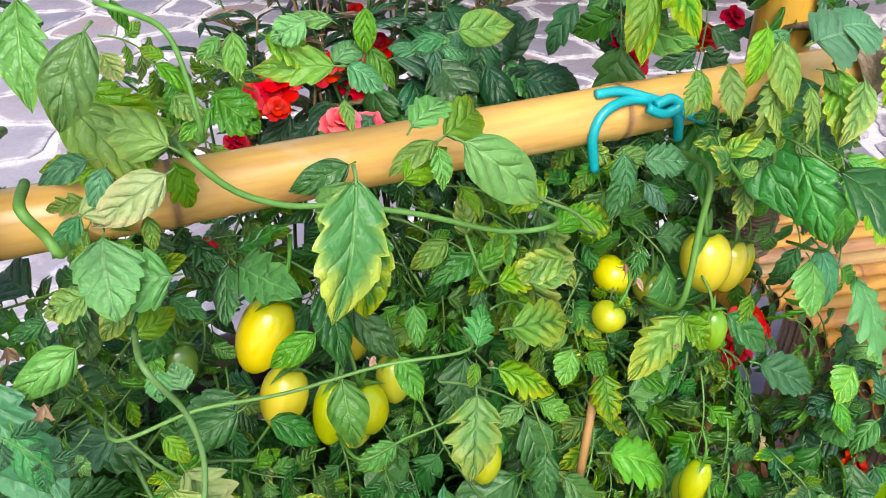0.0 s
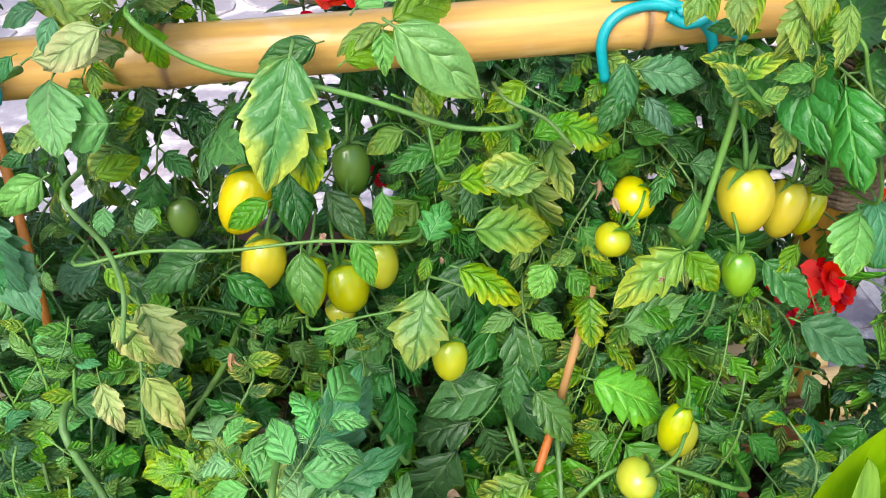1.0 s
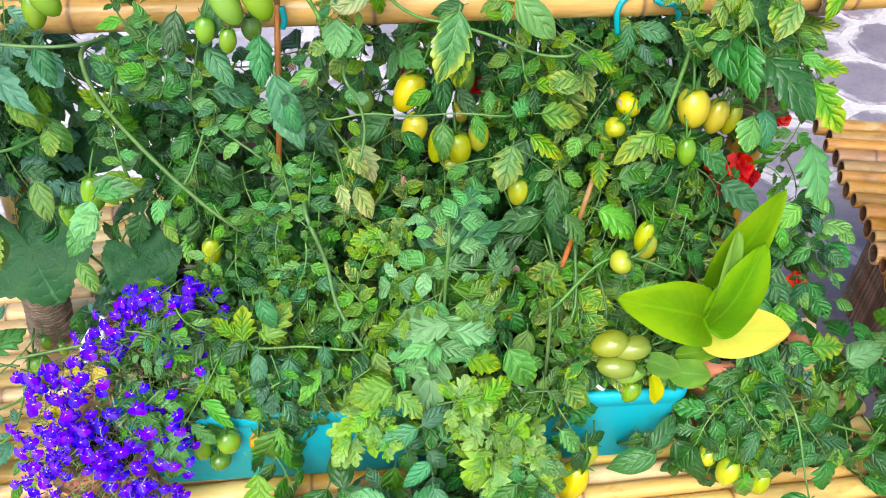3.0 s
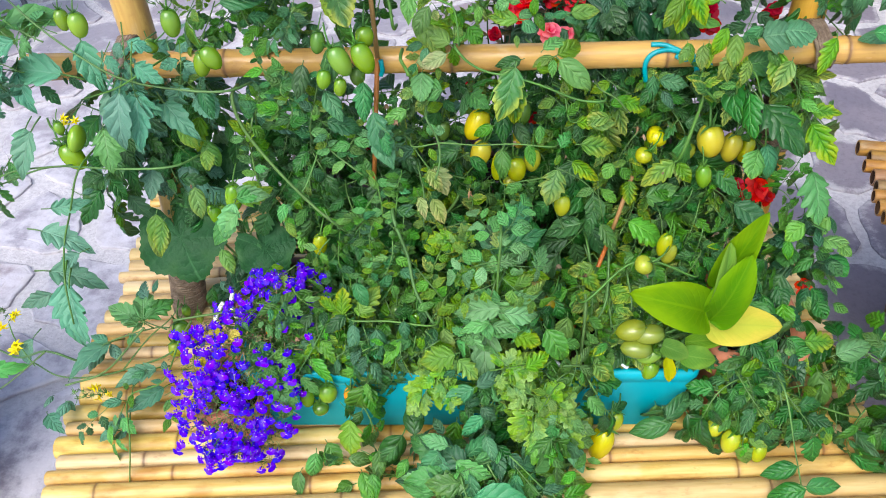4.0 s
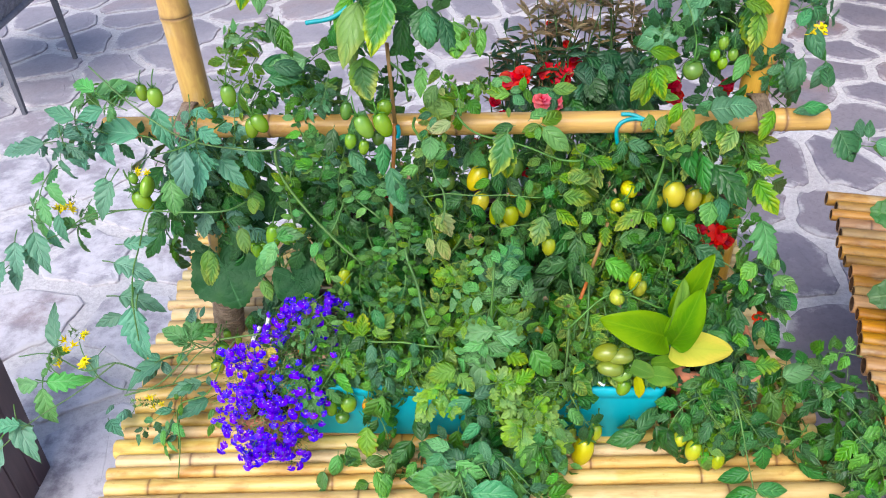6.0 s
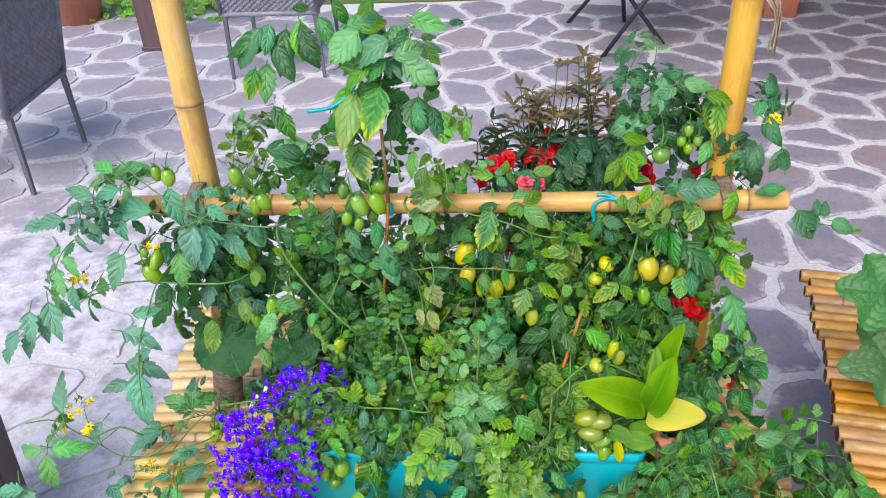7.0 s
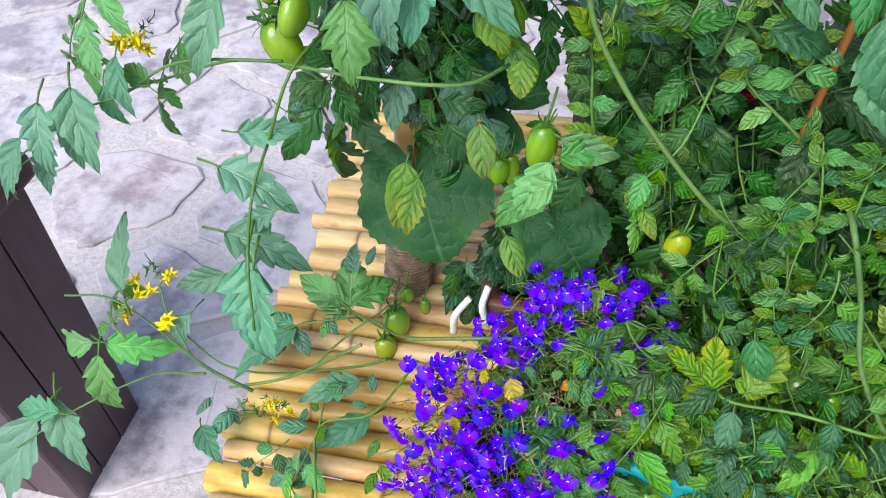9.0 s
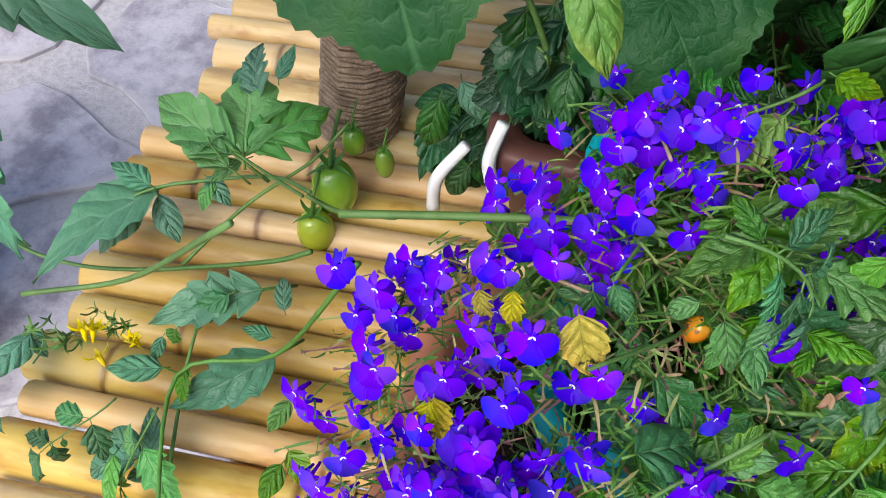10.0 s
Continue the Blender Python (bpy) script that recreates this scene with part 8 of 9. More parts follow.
stem(tomato_far, [(-0.479, 0.390, 0.958), (-0.489, 0.331, 0.953), (-0.517, 0.318, 0.890), (-0.537, 0.304, 0.843), (-0.523, 0.247, 0.818), (-0.517, 0.215, 0.764)], 0.0015, 0.0013)
stem(tomato_far, [(-0.512, 0.178, 0.726), (-0.558, 0.186, 0.738), (-0.707, 0.299, 0.593), (-0.778, 0.319, 0.619), (-0.841, 0.315, 0.615)], 0.0018, 0.0013)
stem(tomato_far, [(-0.545, 0.169, 0.756), (-0.709, 0.252, 0.580), (-0.804, 0.218, 0.531), (-0.912, 0.191, 0.446)], 0.0015, 0.0010)
stem(tomato_far, [(-0.676, 0.290, 0.580), (-0.706, 0.316, 0.618), (-0.716, 0.333, 0.640)], 0.0010, 0.0010)
stem(tomato_far, [(-0.629, 0.274, 0.549), (-0.561, 0.293, 0.563), (-0.438, 0.251, 0.716)], 0.0018, 0.0018)
stem(tomato_far, [(-0.389, 0.261, 0.690), (-0.449, 0.261, 0.576), (-0.507, 0.243, 0.556), (-0.476, 0.153, 0.557), (-0.496, 0.120, 0.458)], 0.0015, 0.0010)
stem(tomato_far, [(-0.397, 0.267, 0.715), (-0.352, 0.277, 0.715), (-0.306, 0.286, 0.715), (-0.272, 0.289, 0.715), (-0.228, 0.294, 0.715), (-0.196, 0.302, 0.715)], 0.0018, 0.0021)
stem(tomato_far, [(-0.474, 0.377, 0.570), (-0.449, 0.369, 0.570), (-0.381, 0.289, 0.690)], 0.0017, 0.0018)
stem(tomato_side, [(0.460, 0.248, 0.590), (0.469, 0.209, 0.601), (0.526, 0.214, 0.609), (0.581, 0.202, 0.589), (0.654, 0.190, 0.569), (0.665, 0.228, 0.556)], 0.0018, 0.0015)
stem(tomato_side, [(0.518, 0.212, 0.649), (0.521, 0.167, 0.648), (0.541, 0.132, 0.572), (0.560, 0.090, 0.497), (0.563, 0.124, 0.476)], 0.0015, 0.0010)
stem(tomato_side, [(0.483, 0.252, 0.596), (0.482, 0.209, 0.601), (0.473, 0.189, 0.567), (0.472, 0.226, 0.552)], 0.0013, 0.0010)
stem(tomato_right, [(0.226, 0.318, 0.716), (0.235, 0.283, 0.733), (0.296, 0.314, 0.777), (0.340, 0.317, 0.781), (0.398, 0.304, 0.762), (0.407, 0.342, 0.749)], 0.0020, 0.0018)
stem(tomato_right, [(0.233, 0.299, 0.604), (0.233, 0.261, 0.622), (0.236, 0.274, 0.676), (0.238, 0.295, 0.721), (0.238, 0.338, 0.718)], 0.0025, 0.0025)
stem(tomato_right, [(0.369, 0.440, 0.892), (0.371, 0.402, 0.910), (0.386, 0.413, 0.965), (0.393, 0.421, 1.009), (0.394, 0.462, 1.006)], 0.0025, 0.0025)
stem(tomato_left, [(-0.036, 0.471, 1.095), (-0.037, 0.433, 1.111), (-0.043, 0.445, 1.149), (-0.066, 0.451, 1.172), (-0.069, 0.492, 1.165)], 0.0025, 0.0020)
stem(tomato_mid, [(-0.002, 0.416, 0.783), (0.003, 0.378, 0.798), (0.034, 0.392, 0.831), (0.045, 0.399, 0.847), (0.047, 0.440, 0.839)], 0.0024, 0.0022)
stem(tomato_mid, [(0.166, 0.391, 0.750), (0.163, 0.354, 0.764), (0.144, 0.374, 0.792), (0.125, 0.385, 0.812), (0.122, 0.427, 0.805)], 0.0024, 0.0022)
stem(tomato_mid, [(0.250, 0.379, 0.731), (0.249, 0.342, 0.746), (0.243, 0.364, 0.777), (0.242, 0.407, 0.772)], 0.0024, 0.0018)

# yellow tomato flowers
star(tomato_far, (-0.653, 0.361, 0.943), 0.013)
star(tomato_far, (-0.768, 0.314, 0.613), 0.013)
star(tomato_far, (-0.708, 0.312, 0.611), 0.013)
star(tomato_far, (-0.494, 0.372, 1.018), 0.009)
star(tomato_side, (0.622, 0.489, 1.198), 0.015)
star(tomato_far, (-0.630, 0.342, 0.963), 0.011)
star(tomato_far, (-0.559, 0.249, 0.562), 0.011)
star(tomato_far, (-0.737, 0.329, 0.635), 0.013)
buds(tomato_far, (-0.582, 0.283, 0.528), 0.007)
star(tomato_far, (-0.562, 0.271, 0.526), 0.007)
buds(tomato_far, (-0.717, 0.342, 0.655), 0.008)
star(tomato_far, (-0.704, 0.339, 0.651), 0.009)
star(tomato_far, (-0.659, 0.381, 0.931), 0.009)
buds(tomato_far, (-0.653, 0.383, 0.942), 0.006)
buds(tomato_far, (-0.591, 0.251, 0.563), 0.008)
buds(tomato_left, (-0.320, 0.399, 1.164), 0.007)
withered(tomato_right, (0.297, 0.377, 0.983), 0.010)
withered(tomato_right, (0.306, 0.374, 0.971), 0.008)
withered(tomato_mid, (0.064, 0.348, 0.896), 0.011)
withered(tomato_mid, (0.129, 0.382, 0.958), 0.008)
withered(tomato_left, (-0.049, 0.373, 1.029), 0.011)
withered(tomato_mid, (0.195, 0.316, 0.780), 0.012)
withered(tomato_mid, (0.199, 0.368, 0.942), 0.005)
withered(tomato_right, (0.236, 0.314, 0.762), 0.012)
withered(tomato_right, (0.325, 0.303, 0.775), 0.009)
withered(tomato_left, (-0.201, 0.237, 0.709), 0.009)
withered(tomato_left, (-0.342, 0.352, 0.912), 0.007)
withered(tomato_right, (0.340, 0.363, 0.914), 0.006)
withered(tomato_left, (-0.027, 0.295, 1.053), 0.010)

# broad leaves
broad(squash, (-0.432, 0.450, 0.725), -70, 0.078, "squash", BROAD)
broad(squash, (-0.281, 0.420, 0.726), -55, 0.052, "squash", BROAD)
broad(squash, (-0.370, 0.520, 0.800), 160, 0.06, "squash", BROAD)
broad(vine, (0.930, 0.550, 0.772), 170, 0.085, "vine", VINE, lean=10)
broad(vine, (0.958, 0.500, 0.632), 190, 0.095, "vine", VINE, lean=10)
leaf(tomato_side, "c", "mid", (0.725, 0.228, 0.715), 160, 0.517)
leaf(tomato_side, "y", "mid", (0.712, 0.259, 0.668), -150, 0.539)
leaf(tomato_side, "c", "dark", (0.732, 0.281, 0.663), -100, 0.591)
leaf(tomato_side, "c", "dark", (0.654, 0.274, 0.598), -70, 0.516)
leaf(tomato_side, "c", "mid", (0.776, 0.278, 0.542), -120, 0.626)
leaf(tomato_side, "s", "dark", (0.653, 0.261, 0.523), -60, 0.068)
leaf(tomato_side, "c", "dark", (0.735, 0.282, 0.481), -90, 0.596)
leaf(tomato_side, "k", "chlor", (0.539, 0.218, 0.625), 40, 0.620)
leaf(tomato_side, "l", "chlor", (0.558, 0.240, 0.689), 0, 0.053)
leaf(tomato_side, "s", "chlor", (0.574, 0.229, 0.637), 150, 0.063)
leaf(tomato_side, "s", "fresh", (0.607, 0.232, 0.667), 20, 0.071)
stem(vine, [(0.789, 0.320, 0.497), (0.782, 0.280, 0.514), (0.732, 0.280, 0.559), (0.692, 0.280, 0.602), (0.685, 0.320, 0.599)], 0.0015, 0.0015)
stem(squash, [(-0.314, 0.500, 0.575), (-0.319, 0.460, 0.596), (-0.348, 0.460, 0.673), (-0.376, 0.460, 0.732), (-0.380, 0.500, 0.731)], 0.0020, 0.0020)

# smooth calla leaves
calla_leaf((0.384, 0.200, 0.796), (0.269, 0.165, 0.867), 0.068, "calla", arch=0.16, gutter=0.34)
calla_leaf((0.400, 0.215, 0.763), (0.429, 0.205, 0.896), 0.060, "calla", arch=0.12, gutter=0.3)
calla_leaf((0.389, 0.220, 0.778), (0.403, 0.215, 0.907), 0.038, "calla", arch=0.1, gutter=0.4, lean=0.5)
calla_leaf((0.408, 0.235, 0.806), (0.442, 0.225, 0.949), 0.044, "calla", arch=0.06, gutter=0.35, lean=-0.4)
calla_leaf((0.404, 0.225, 0.747), (0.506, 0.215, 0.748), 0.062, "calla_y", arch=0.12, gutter=0.3)
calla_leaf((0.372, 0.215, 0.717), (0.445, 0.230, 0.709), 0.024, "calla")
calla_leaf((0.367, 0.205, 0.701), (0.420, 0.205, 0.688), 0.036, "calla", arch=0.2)
calla_leaf((0.340, 0.210, 0.716), (0.379, 0.200, 0.702), 0.030, "calla", gutter=0.5)
calla_leaf((0.351, 0.215, 0.683), (0.361, 0.205, 0.637), 0.019, "calla_y", gutter=0.6)

# blooms
bloom(back_bed, "red", (0.129, 0.740, 0.984), 0.024)
bloom(back_bed, "red", (0.161, 0.745, 0.995), 0.023)
bloom(back_bed, "red", (0.152, 0.720, 0.981), 0.014)
bloom(back_bed, "red", (0.207, 0.750, 1.001), 0.020)
bloom(back_bed, "red", (0.241, 0.750, 0.987), 0.023)
bloom(back_bed, "pink", (0.199, 0.675, 0.975), 0.023)
bloom(back_bed, "pink", (0.226, 0.680, 0.968), 0.018)
bloom(back_bed, "crimson", (0.106, 0.675, 0.975), 0.015)
bloom(back_bed, "crimson", (0.120, 0.675, 0.945), 0.009)
bloom(back_bed, "crimson", (0.065, 0.690, 0.867), 0.014)
bloom(back_bed, "crimson", (0.080, 0.690, 0.846), 0.013)
bloom(back_bed, "crimson", (0.075, 0.680, 0.832), 0.008)
bloom(back_bed, "red", (0.167, 0.545, 0.896), 0.015)
bloom(back_bed, "crimson", (0.422, 0.580, 1.057), 0.020)
bloom(back_bed, "crimson", (0.432, 0.580, 1.030), 0.018)
bloom(back_bed, "crimson", (0.517, 0.560, 1.063), 0.014)
bloom(back_bed, "red", (0.526, 0.600, 1.035), 0.015)
bloom(back_bed, "red", (0.245, 0.750, 1.000), 0.023)
bloom(back_bed, "crimson", (0.266, 0.760, 1.012), 0.016)
bloom(back_bed, "red", (0.249, 0.780, 1.043), 0.009)
bloom(back_bed, "red", (0.268, 0.780, 1.029), 0.007)
bloom(back_bed, "red", (0.213, 0.800, 1.080), 0.006)
bloom(back_bed, "crimson", (-0.113, 0.620, 0.777), 0.020)
bloom(back_bed, "red", (0.670, 0.660, 0.744), 0.013)
bloom(back_bed, "crimson", (-0.120, 0.600, 0.806), 0.013)
bloom(back_bed, "crimson", (0.072, 0.550, 0.666), 0.008)
bloom(side_bed, "crimson", (0.494, 0.475, 0.797), 0.019)
bloom(side_bed, "red", (0.528, 0.475, 0.794), 0.023)
bloom(side_bed, "crimson", (0.514, 0.470, 0.767), 0.019)
bloom(side_bed, "crimson", (0.547, 0.480, 0.774), 0.016)
bloom(side_bed, "red", (0.660, 0.630, 0.766), 0.012)
bloom(side_bed, "pink", (0.528, 0.360, 0.671), 0.014)
bloom(side_bed, "red", (0.608, 0.380, 0.662), 0.017)
bloom(side_bed, "pink", (0.549, 0.340, 0.668), 0.011)
bloom(side_bed, "red", (0.575, 0.300, 0.593), 0.010)

# canes and cord
cane((-0.066, 0.450, 1.203), (-0.064, 0.445, 1.060), (-0.087, 0.430, 0.853))
cane((0.305, 0.400, 0.879), (0.276, 0.370, 0.776), (0.236, 0.330, 0.658))
cord([[(0.316, 0.449, 1.011), (0.312, 0.449, 1.038), (0.321, 0.451, 1.053), (0.341, 0.454, 1.057), (0.359, 0.452, 1.054), (0.375, 0.449, 1.046), (0.405, 0.450, 1.033)], [(0.388, 0.454, 1.020), (0.381, 0.449, 1.038), (0.369, 0.450, 1.051), (0.355, 0.453, 1.057), (0.337, 0.459, 1.062), (0.319, 0.461, 1.062)], [(0.351, 0.445, 1.053), (0.363, 0.442, 1.048), (0.375, 0.442, 1.052), (0.369, 0.445, 1.057), (0.357, 0.445, 1.054)]], "turquoise plastic cord knotted round the bamboo rail")
cord([[(-0.185, 0.420, 1.252), (-0.143, 0.430, 1.256), (-0.111, 0.445, 1.277), (-0.096, 0.450, 1.313), (-0.079, 0.450, 1.370)], [(-0.068, 0.452, 1.401), (-0.080, 0.452, 1.370), (-0.085, 0.452, 1.338), (-0.103, 0.452, 1.292)]], "turquoise plastic cord tied to the garden cane")
cord([[(-0.059, 0.440, 1.058), (-0.058, 0.440, 1.043), (-0.061, 0.440, 1.034)]], "short turquoise tie on the rail")


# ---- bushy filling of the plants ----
# inner filling uses darker leaf colours, painting in the shade within the bush
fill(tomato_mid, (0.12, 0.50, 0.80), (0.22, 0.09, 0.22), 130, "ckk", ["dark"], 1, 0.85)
fill(tomato_mid, (0.10, 0.40, 0.74), (0.20, 0.08, 0.16), 82, "ckkt", ["mid", "dark", "dark"], 2, 0.72)
fill(tomato_mid, (0.12, 0.46, 0.98), (0.17, 0.05, 0.08), 46, "ckk", ["mid", "dark", "lime"], 21, 0.65)
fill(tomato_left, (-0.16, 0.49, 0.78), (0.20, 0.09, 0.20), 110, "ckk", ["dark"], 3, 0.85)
fill(tomato_left, (-0.15, 0.38, 0.73), (0.16, 0.08, 0.14), 84, "kkt", ["dark", "dark", "mid", "mid"], 4, 0.75)
fill(tomato_left, (-0.08, 0.44, 1.20), (0.07, 0.05, 0.16), 12, "ck", ["mid", "dark", "blue"], 5, 0.7)
fill(tomato_left, (-0.07, 0.455, 1.31), (0.12, 0.03, 0.09), 14, "ct", ["blue", "fresh", "mid"], 58, 0.75)
fill(tomato_left, (-0.26, 0.46, 1.10), (0.10, 0.05, 0.07), 22, "ck", ["mid", "lime", "blue"], 6, 0.6)
fill(tomato_left, (0.05, 0.48, 1.08), (0.13, 0.04, 0.05), 30, "kkt", ["mid", "lime", "mid"], 22, 0.55)
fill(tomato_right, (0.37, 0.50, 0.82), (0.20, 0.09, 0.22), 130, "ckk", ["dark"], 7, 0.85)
fill(tomato_right, (0.37, 0.40, 0.75), (0.18, 0.08, 0.14), 100, "ckt", ["mid", "chlor", "mid", "dark"], 8, 0.72)
fill(tomato_right, (0.42, 0.46, 0.98), (0.16, 0.05, 0.08), 46, "ckk", ["mid", "dark", "chlor"], 23, 0.65)
fill(tomato_far, (-0.40, 0.49, 0.92), (0.12, 0.08, 0.16), 50, "ck", ["teal", "dark", "dark"], 9, 0.8)
fill(tomato_side, (0.49, 0.54, 1.16), (0.13, 0.06, 0.12), 36, "ck", ["blue", "dark", "mid"], 10, 0.75)
fill(tomato_side, (0.545, 0.45, 0.84), (0.05, 0.08, 0.18), 18, "ck", ["mid", "dark", "mid"], 11, 0.7)
fill(tomato_left, (-0.12, 0.27, 0.665), (0.15, 0.04, 0.055), 54, "kkt", ["dark", "dark", "mid", "dark"], 59, 0.65, hem=False)
fill(tomato_mid, (0.10, 0.26, 0.665), (0.14, 0.04, 0.055), 70, "kkt", ["mid", "lime", "dark", "mid"], 60, 0.65, hem=False)
fill(tomato_right, (0.33, 0.28, 0.665), (0.12, 0.04, 0.05), 56, "kkt", ["mid", "chlor", "dark", "dark"], 61, 0.65, hem=False)
fill(tomato_far, (-0.58, 0.38, 0.98), (0.13, 0.07, 0.13), 16, "ct", ["blue", "fresh", "blue"], 62, 0.75, hem=False)
fill(tomato_far, (-0.47, 0.45, 0.84), (0.05, 0.05, 0.10), 10, "ckt", ["blue", "mid", "dark"], 63, 0.7, hem=False)
# leaves over the soil and the rims of the boxes
fill(tomato_left, (-0.13, 0.325, 0.695), (0.15, 0.085, 0.035), 95, "kkct", ["dark", "mid", "dark", "lime"], 101, 0.72, 0.0, hem=False, thin=False)
fill(tomato_mid, (0.08, 0.335, 0.70), (0.13, 0.085, 0.035), 90, "kkct", ["dark", "mid", "mid", "lime"], 102, 0.72, 0.0, hem=False, thin=False)
fill(tomato_right, (0.29, 0.345, 0.70), (0.13, 0.075, 0.035), 80, "kktc", ["mid", "dark", "chlor", "mid"], 103, 0.68, 0.0, hem=False, thin=False)
fill(tomato_left, (-0.08, 0.222, 0.652), (0.19, 0.012, 0.012), 46, "sk", ["mid", "dark", "lime", "blue"], 104, 0.55, 0.0, hem=False, thin=False, down=0.5)
fill(tomato_right, (0.30, 0.222, 0.655), (0.11, 0.012, 0.012), 44, "st", ["mid", "chlor", "dark"], 105, 0.6, 0.0, hem=False, thin=False, down=0.5)
fill(tomato_mid, (0.03, 0.11, 0.53), (0.11, 0.06, 0.028), 26, "sy", ["blue", "dark", "mid", "blue"], 86, 0.95, 0.0, hem=False)
fill(tomato_left, (-0.13, 0.10, 0.53), (0.08, 0.05, 0.025), 14, "sn", ["mid", "dark", "fresh"], 87, 0.85, 0.0, hem=False)
fill(tomato_mid, (0.055, 0.085, 0.565), (0.11, 0.03, 0.02), 30, "sty", ["blue", "fresh", "mid", "dark"], 106, 0.95, 0.0, hem=False, thin=False)
fill(tomato_mid, (0.179, 0.120, 0.569), (0.06, 0.03, 0.02), 16, "st", ["mid", "blue", "mid", "dark"], 107, 0.9, 0.0, hem=False, thin=False)
fill(side_bed, (0.555, 0.232, 0.635), (0.035, 0.018, 0.055), 44, "st", ["dark", "mid", "gera", "lime"], 108, 0.75, 0.0, hem=False, thin=False)
fill(tomato_right, (0.40, 0.222, 0.655), (0.035, 0.012, 0.012), 14, "st", ["mid", "chlor", "dark"], 109, 0.6, 0.0, hem=False, thin=False, down=0.5)
fill(tomato_mid, (0.10, 0.402, 0.668), (0.27, 0.018, 0.02), 64, "kt", ["dark", "dark", "mid"], 85, 0.6, 0.0, hem=False, thin=False)
fill(tomato_left, (-0.20, 0.412, 0.66), (0.08, 0.02, 0.018), 26, "sk", ["dark"], 84, 0.6, 0.0, hem=False, thin=False)
fill(tomato_left, (-0.24, 0.205, 0.665), (0.05, 0.025, 0.03), 44, "ksn", ["mid", "fresh", "dark", "blue"], 83, 0.7, 0.0, hem=False)
fill(side_bed, (0.50, 0.225, 0.645), (0.075, 0.025, 0.025), 60, "st", ["dark", "mid", "gera", "mid"], 70, 0.75, 0.0, hem=False, thin=False)
fill(tomato_side, (0.49, 0.20, 0.58), (0.07, 0.03, 0.07), 90, "stk", ["dark", "mid", "dark", "lime"], 67, 0.8, 0.0, hem=False, thin=False)
fill(tomato_far, (-0.425, 0.505, 0.87), (0.05, 0.03, 0.13), 34, "ck", ["dark", "teal", "dark"], 69, 0.75, 0.0, hem=False, thin=False)
fill(squash, (-0.32, 0.45, 0.625), (0.075, 0.022, 0.035), 64, "sr", ["gera", "dark", "gera"], 110, 0.95, 0.0, hem=False, thin=False)
fill(squash, (-0.385, 0.47, 0.545), (0.06, 0.035, 0.045), 40, "sr", ["gera", "dark", "gera"], 68, 0.75, 0.0, hem=False, thin=False)
fill(tomato_left, (-0.06, 0.235, 0.680), (0.19, 0.02, 0.02), 90, "ksnt", ["mid", "lime", "blue", "mid"], 64, 0.62, 0.0, hem=False, thin=False)
fill(tomato_mid, (0.16, 0.20, 0.65), (0.12, 0.016, 0.03), 60, "ktt", ["lime", "mid", "mid", "dark"], 65, 0.75, 0.0, hem=False, thin=False)
fill(tomato_right, (0.34, 0.25, 0.675), (0.09, 0.03, 0.02), 50, "ktn", ["chlor", "mid", "dark", "mid"], 66, 0.6, 0.0, hem=False, thin=False)
fill(tomato_left, (-0.25, 0.29, 0.675), (0.055, 0.06, 0.03), 46, "kts", ["mid", "fresh", "dark", "mid"], 71, 0.7, 0.0, hem=False, thin=False)
fill(tomato_left, (-0.125, 0.185, 0.63), (0.055, 0.025, 0.07), 34, "ksn", ["mid", "dark", "blue", "mid"], 72, 0.75, 0.0, hem=False)
fill(tomato_left, (-0.02, 0.215, 0.685), (0.15, 0.02, 0.025), 44, "ksn", ["mid", "dark", "blue", "lime"], 73, 0.7, 0.0, hem=False, thin=False)
fill(tomato_mid, (0.10, 0.19, 0.64), (0.055, 0.03, 0.06), 30, "stk", ["blue", "mid", "fresh", "dark"], 77, 0.95, 0.0, hem=False)
fill(tomato_mid, (0.178, 0.165, 0.603), (0.045, 0.022, 0.060), 26, "ffk", ["lime", "mid", "fresh", "lime"], 78, 0.8, 0.0, hem=False, thin=False)
fill(tomato_mid, (0.09, 0.16, 0.56), (0.12, 0.03, 0.05), 34, "sty", ["dark", "blue", "mid", "dark"], 51, 0.9, 0.0, hem=False)
fill(tomato_mid, (0.22, 0.14, 0.53), (0.09, 0.04, 0.04), 20, "tyk", ["mid", "dark", "lime"], 52, 0.8, 0.0, hem=False)
fill(tomato_right, (0.30, 0.23, 0.69), (0.08, 0.02, 0.02), 26, "ktn", ["chlor", "mid", "tip", "dark"], 53, 0.65, 0.0, hem=False)
fill(tomato_right, (0.38, 0.185, 0.535), (0.07, 0.025, 0.03), 14, "s", ["dark", "dark", "mid"], 54, 1.05, 0.0, hem=False)
fill(tomato_left, (-0.13, 0.12, 0.535), (0.10, 0.04, 0.03), 16, "sny", ["mid", "blue", "dark"], 76, 0.8, 0.0, hem=False)
fill(tomato_right, (0.36, 0.21, 0.685), (0.09, 0.02, 0.025), 36, "kts", ["mid", "dark", "chlor"], 74, 0.5, 0.0, hem=False)
fill(side_bed, (0.52, 0.27, 0.655), (0.08, 0.07, 0.05), 130, "sr", ["gera", "dark", "mid"], 75, 0.65, 0.0, hem=False)
fill(tomato_side, (0.47, 0.57, 1.15), (0.12, 0.06, 0.12), 44, "ck", ["blue", "dark", "blue"], 79, 0.75)
fill(tomato_right, (0.36, 0.44, 0.93), (0.18, 0.03, 0.12), 40, "kt", ["chlor", "lime", "tip", "mid"], 81, 0.6)
fill(tomato_mid, (0.10, 0.43, 0.90), (0.18, 0.03, 0.13), 40, "kt", ["lime", "tip", "mid"], 82, 0.6)
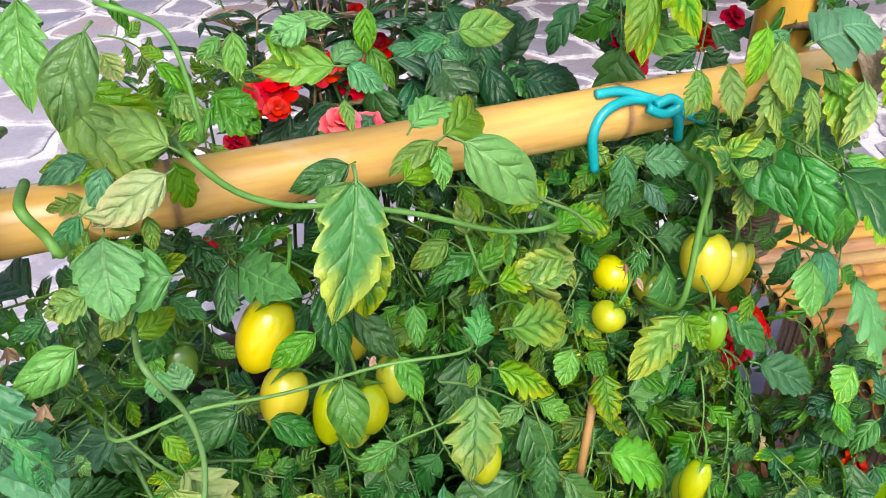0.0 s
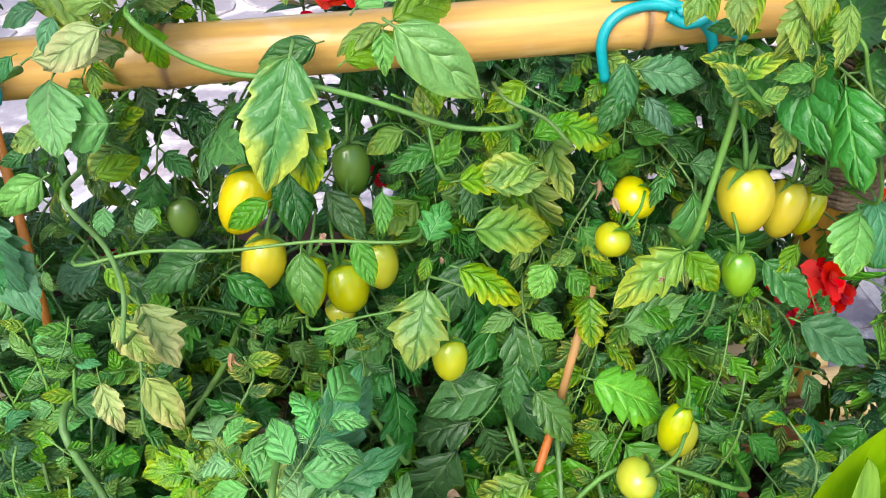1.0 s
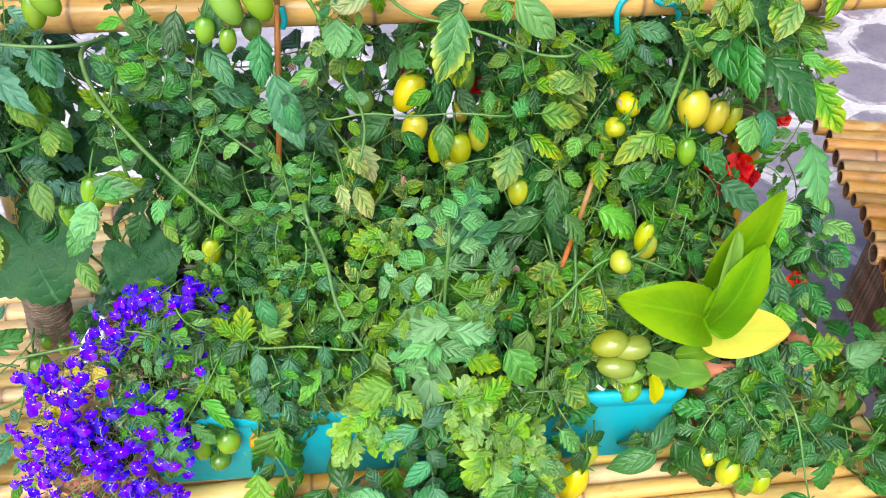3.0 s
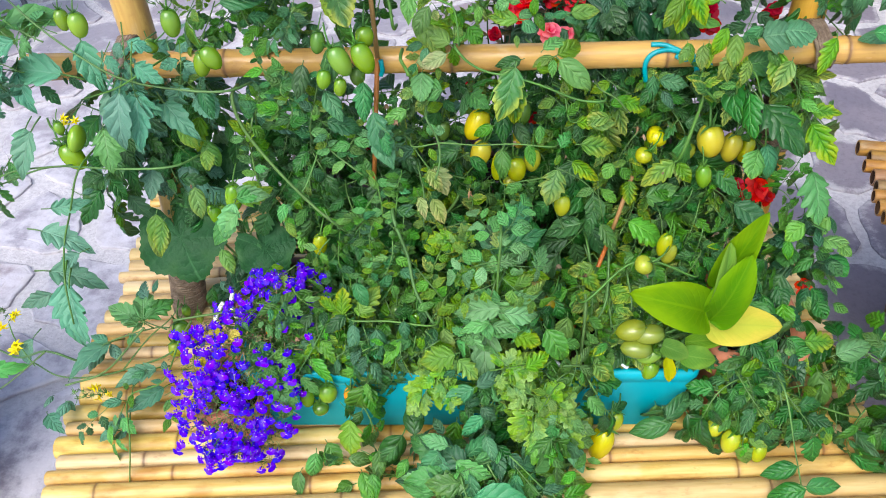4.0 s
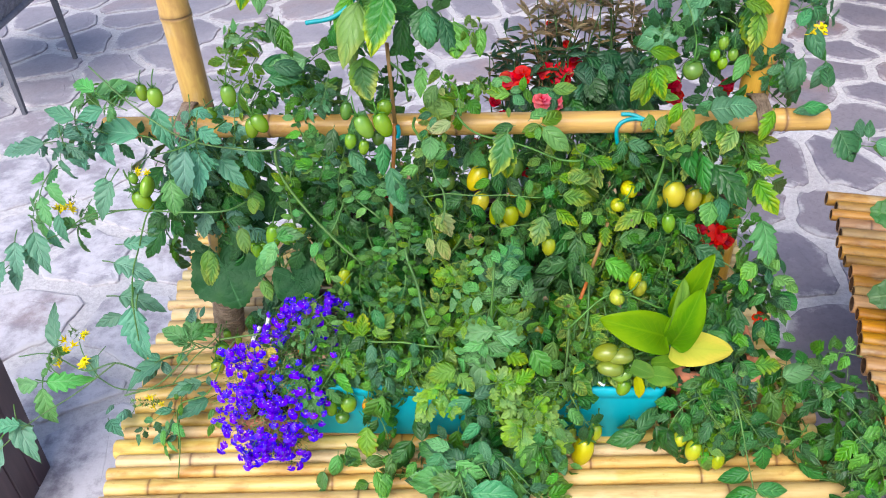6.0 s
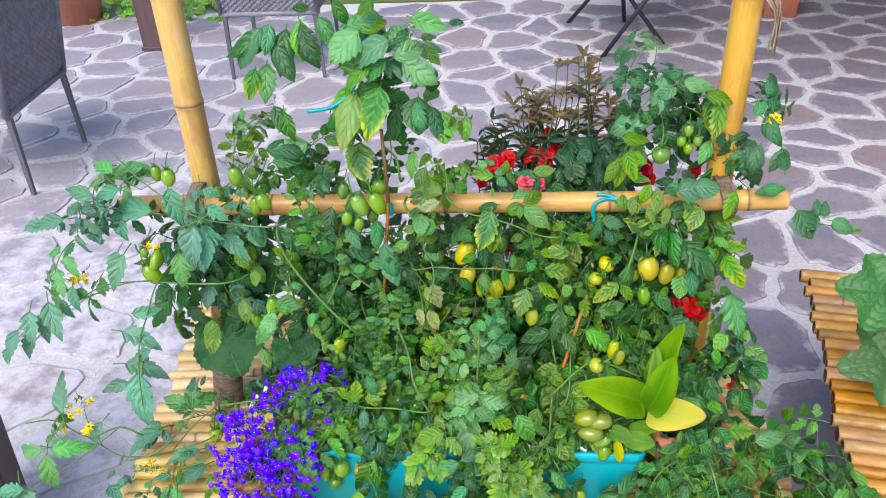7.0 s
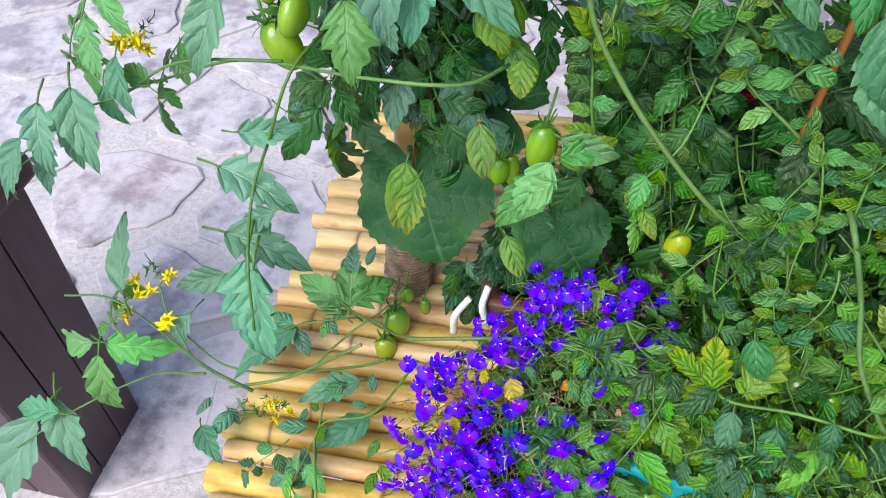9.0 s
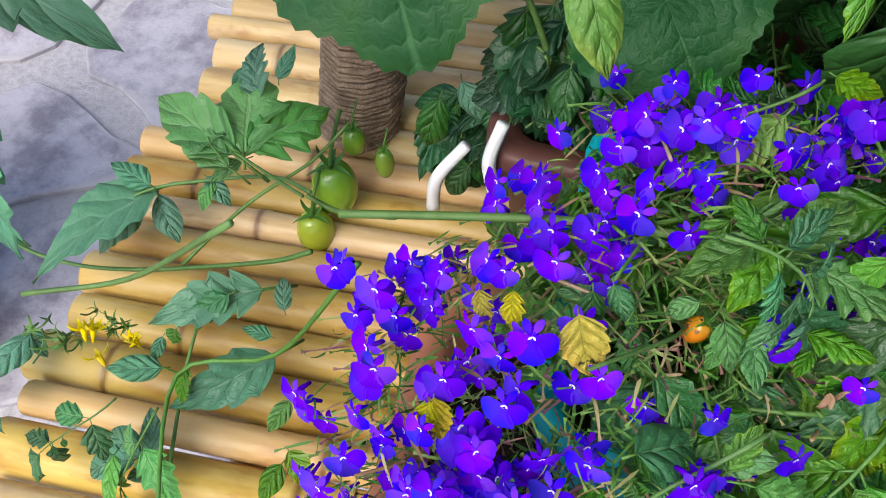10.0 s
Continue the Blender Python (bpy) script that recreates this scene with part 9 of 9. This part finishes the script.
shoots(tomato_left, (-0.30, -0.02), (0.68, 1.0), 46, ["mid", "lime", "fresh", "dark", "blue"], 201)
shoots(tomato_mid, (-0.02, 0.26), (0.70, 1.0), 40, ["lime", "mid", "chlor", "tip", "dark"], 202)
shoots(tomato_right, (0.24, 0.48), (0.70, 1.02), 34, ["chlor", "lime", "mid", "tip", "dark"], 203)
# shoots that hang over the front of the boxes
fill(tomato_side, (0.57, 0.20, 0.60), (0.11, 0.06, 0.09), 70, "cstk", ["mid", "dark", "lime"], 55, 0.65, hem=False)
fill(tomato_side, (0.70, 0.17, 0.60), (0.11, 0.07, 0.09), 84, "cst", ["mid", "dark", "dark"], 56, 0.8, hem=False)
fill(tomato_far, (-0.52, 0.28, 0.55), (0.05, 0.12, 0.04), 10, "cts", ["blue", "fresh", "mid"], 57, 0.6, hem=False)
fill(side_bed, (0.51, 0.33, 0.69), (0.07, 0.08, 0.03), 70, "srt", ["gera", "dark", "mid", "dark"], 88, 0.8, 0.0, hem=False, thin=False)
fill(back_bed, (0.29, 0.70, 0.97), (0.17, 0.09, 0.09), 150, "sr", ["gera", "gera", "dark"], 31, 0.95, 0.0)
fill(back_bed, (0.24, 0.74, 0.78), (0.28, 0.08, 0.13), 90, "sr", ["gera", "dark"], 32, 0.9, 0.0)
fill(back_bed, (-0.10, 0.72, 0.74), (0.20, 0.06, 0.07), 26, "sk", ["gera", "dark", "mid"], 33, 0.9, 0.0)
fill(side_bed, (0.59, 0.36, 0.70), (0.08, 0.12, 0.10), 120, "sr", ["gera", "dark", "mid"], 34, 0.65, 0.0)


# ---- ivy at the edge of the yard ----
ivy = thing("ivy", "low yellow-green ivy by the terracotta pot", "ivy")
_r = random.Random(77)
for _k in range(150):
    _p = (_r.uniform(-3.1, -1.5), _r.uniform(5.05, 5.5), _r.uniform(0.01, 0.16))
    _s = _r.uniform(0.06, 0.11)
    child("leaf", _r.choice(ROUND + LOBED), ivy, frame_of(_p, (_r.uniform(-1, 1), -0.5, _r.uniform(-0.2, 0.6)), (0, -0.5, 0.8)) @ Matrix.Diagonal((_s, _s, _s, 1)), (M[_r.choice(("lime", "mid", "fresh"))],))
verge = new("verge", mesh_of("verge", [(-60, 5.42, 0.002), (60, 5.42, 0.002), (60, 60, 0.002), (-60, 60, 0.002)], [(0, 1, 2, 3)], [M["grass"]], smooth=False))
tagged(verge, "rough green verge beyond the paving", "ground", kind="structure")


# unseen walls added to cut sky light from the far paving
def wall(name, loc, size, col):
    w = new(name, box_mesh(name, size, col, 0.0))
    w.matrix_basis = pose(*loc)
    return tagged(w, "unseen plain rendered wall added to darken the far paving", "wall", kind="structure")


wall("wall_back", (4.0, 6.6, 1.9), (6.4, 0.3, 3.8), M["render"])
wall("wall_right", (5.6, 3.0, 1.9), (0.3, 6.9, 3.8), M["render"])

# unseen slab overhead, added to shade the far right paving
shade_top = new("porch_roof", box_mesh("porch_roof", (6.4, 5.3, 0.12), M["wood"], 0.0))
shade_top.matrix_basis = pose(4.1, 4.85, 2.45)
tagged(shade_top, "unseen dark slab added to shade the far corner of the yard", "roof", kind="structure")
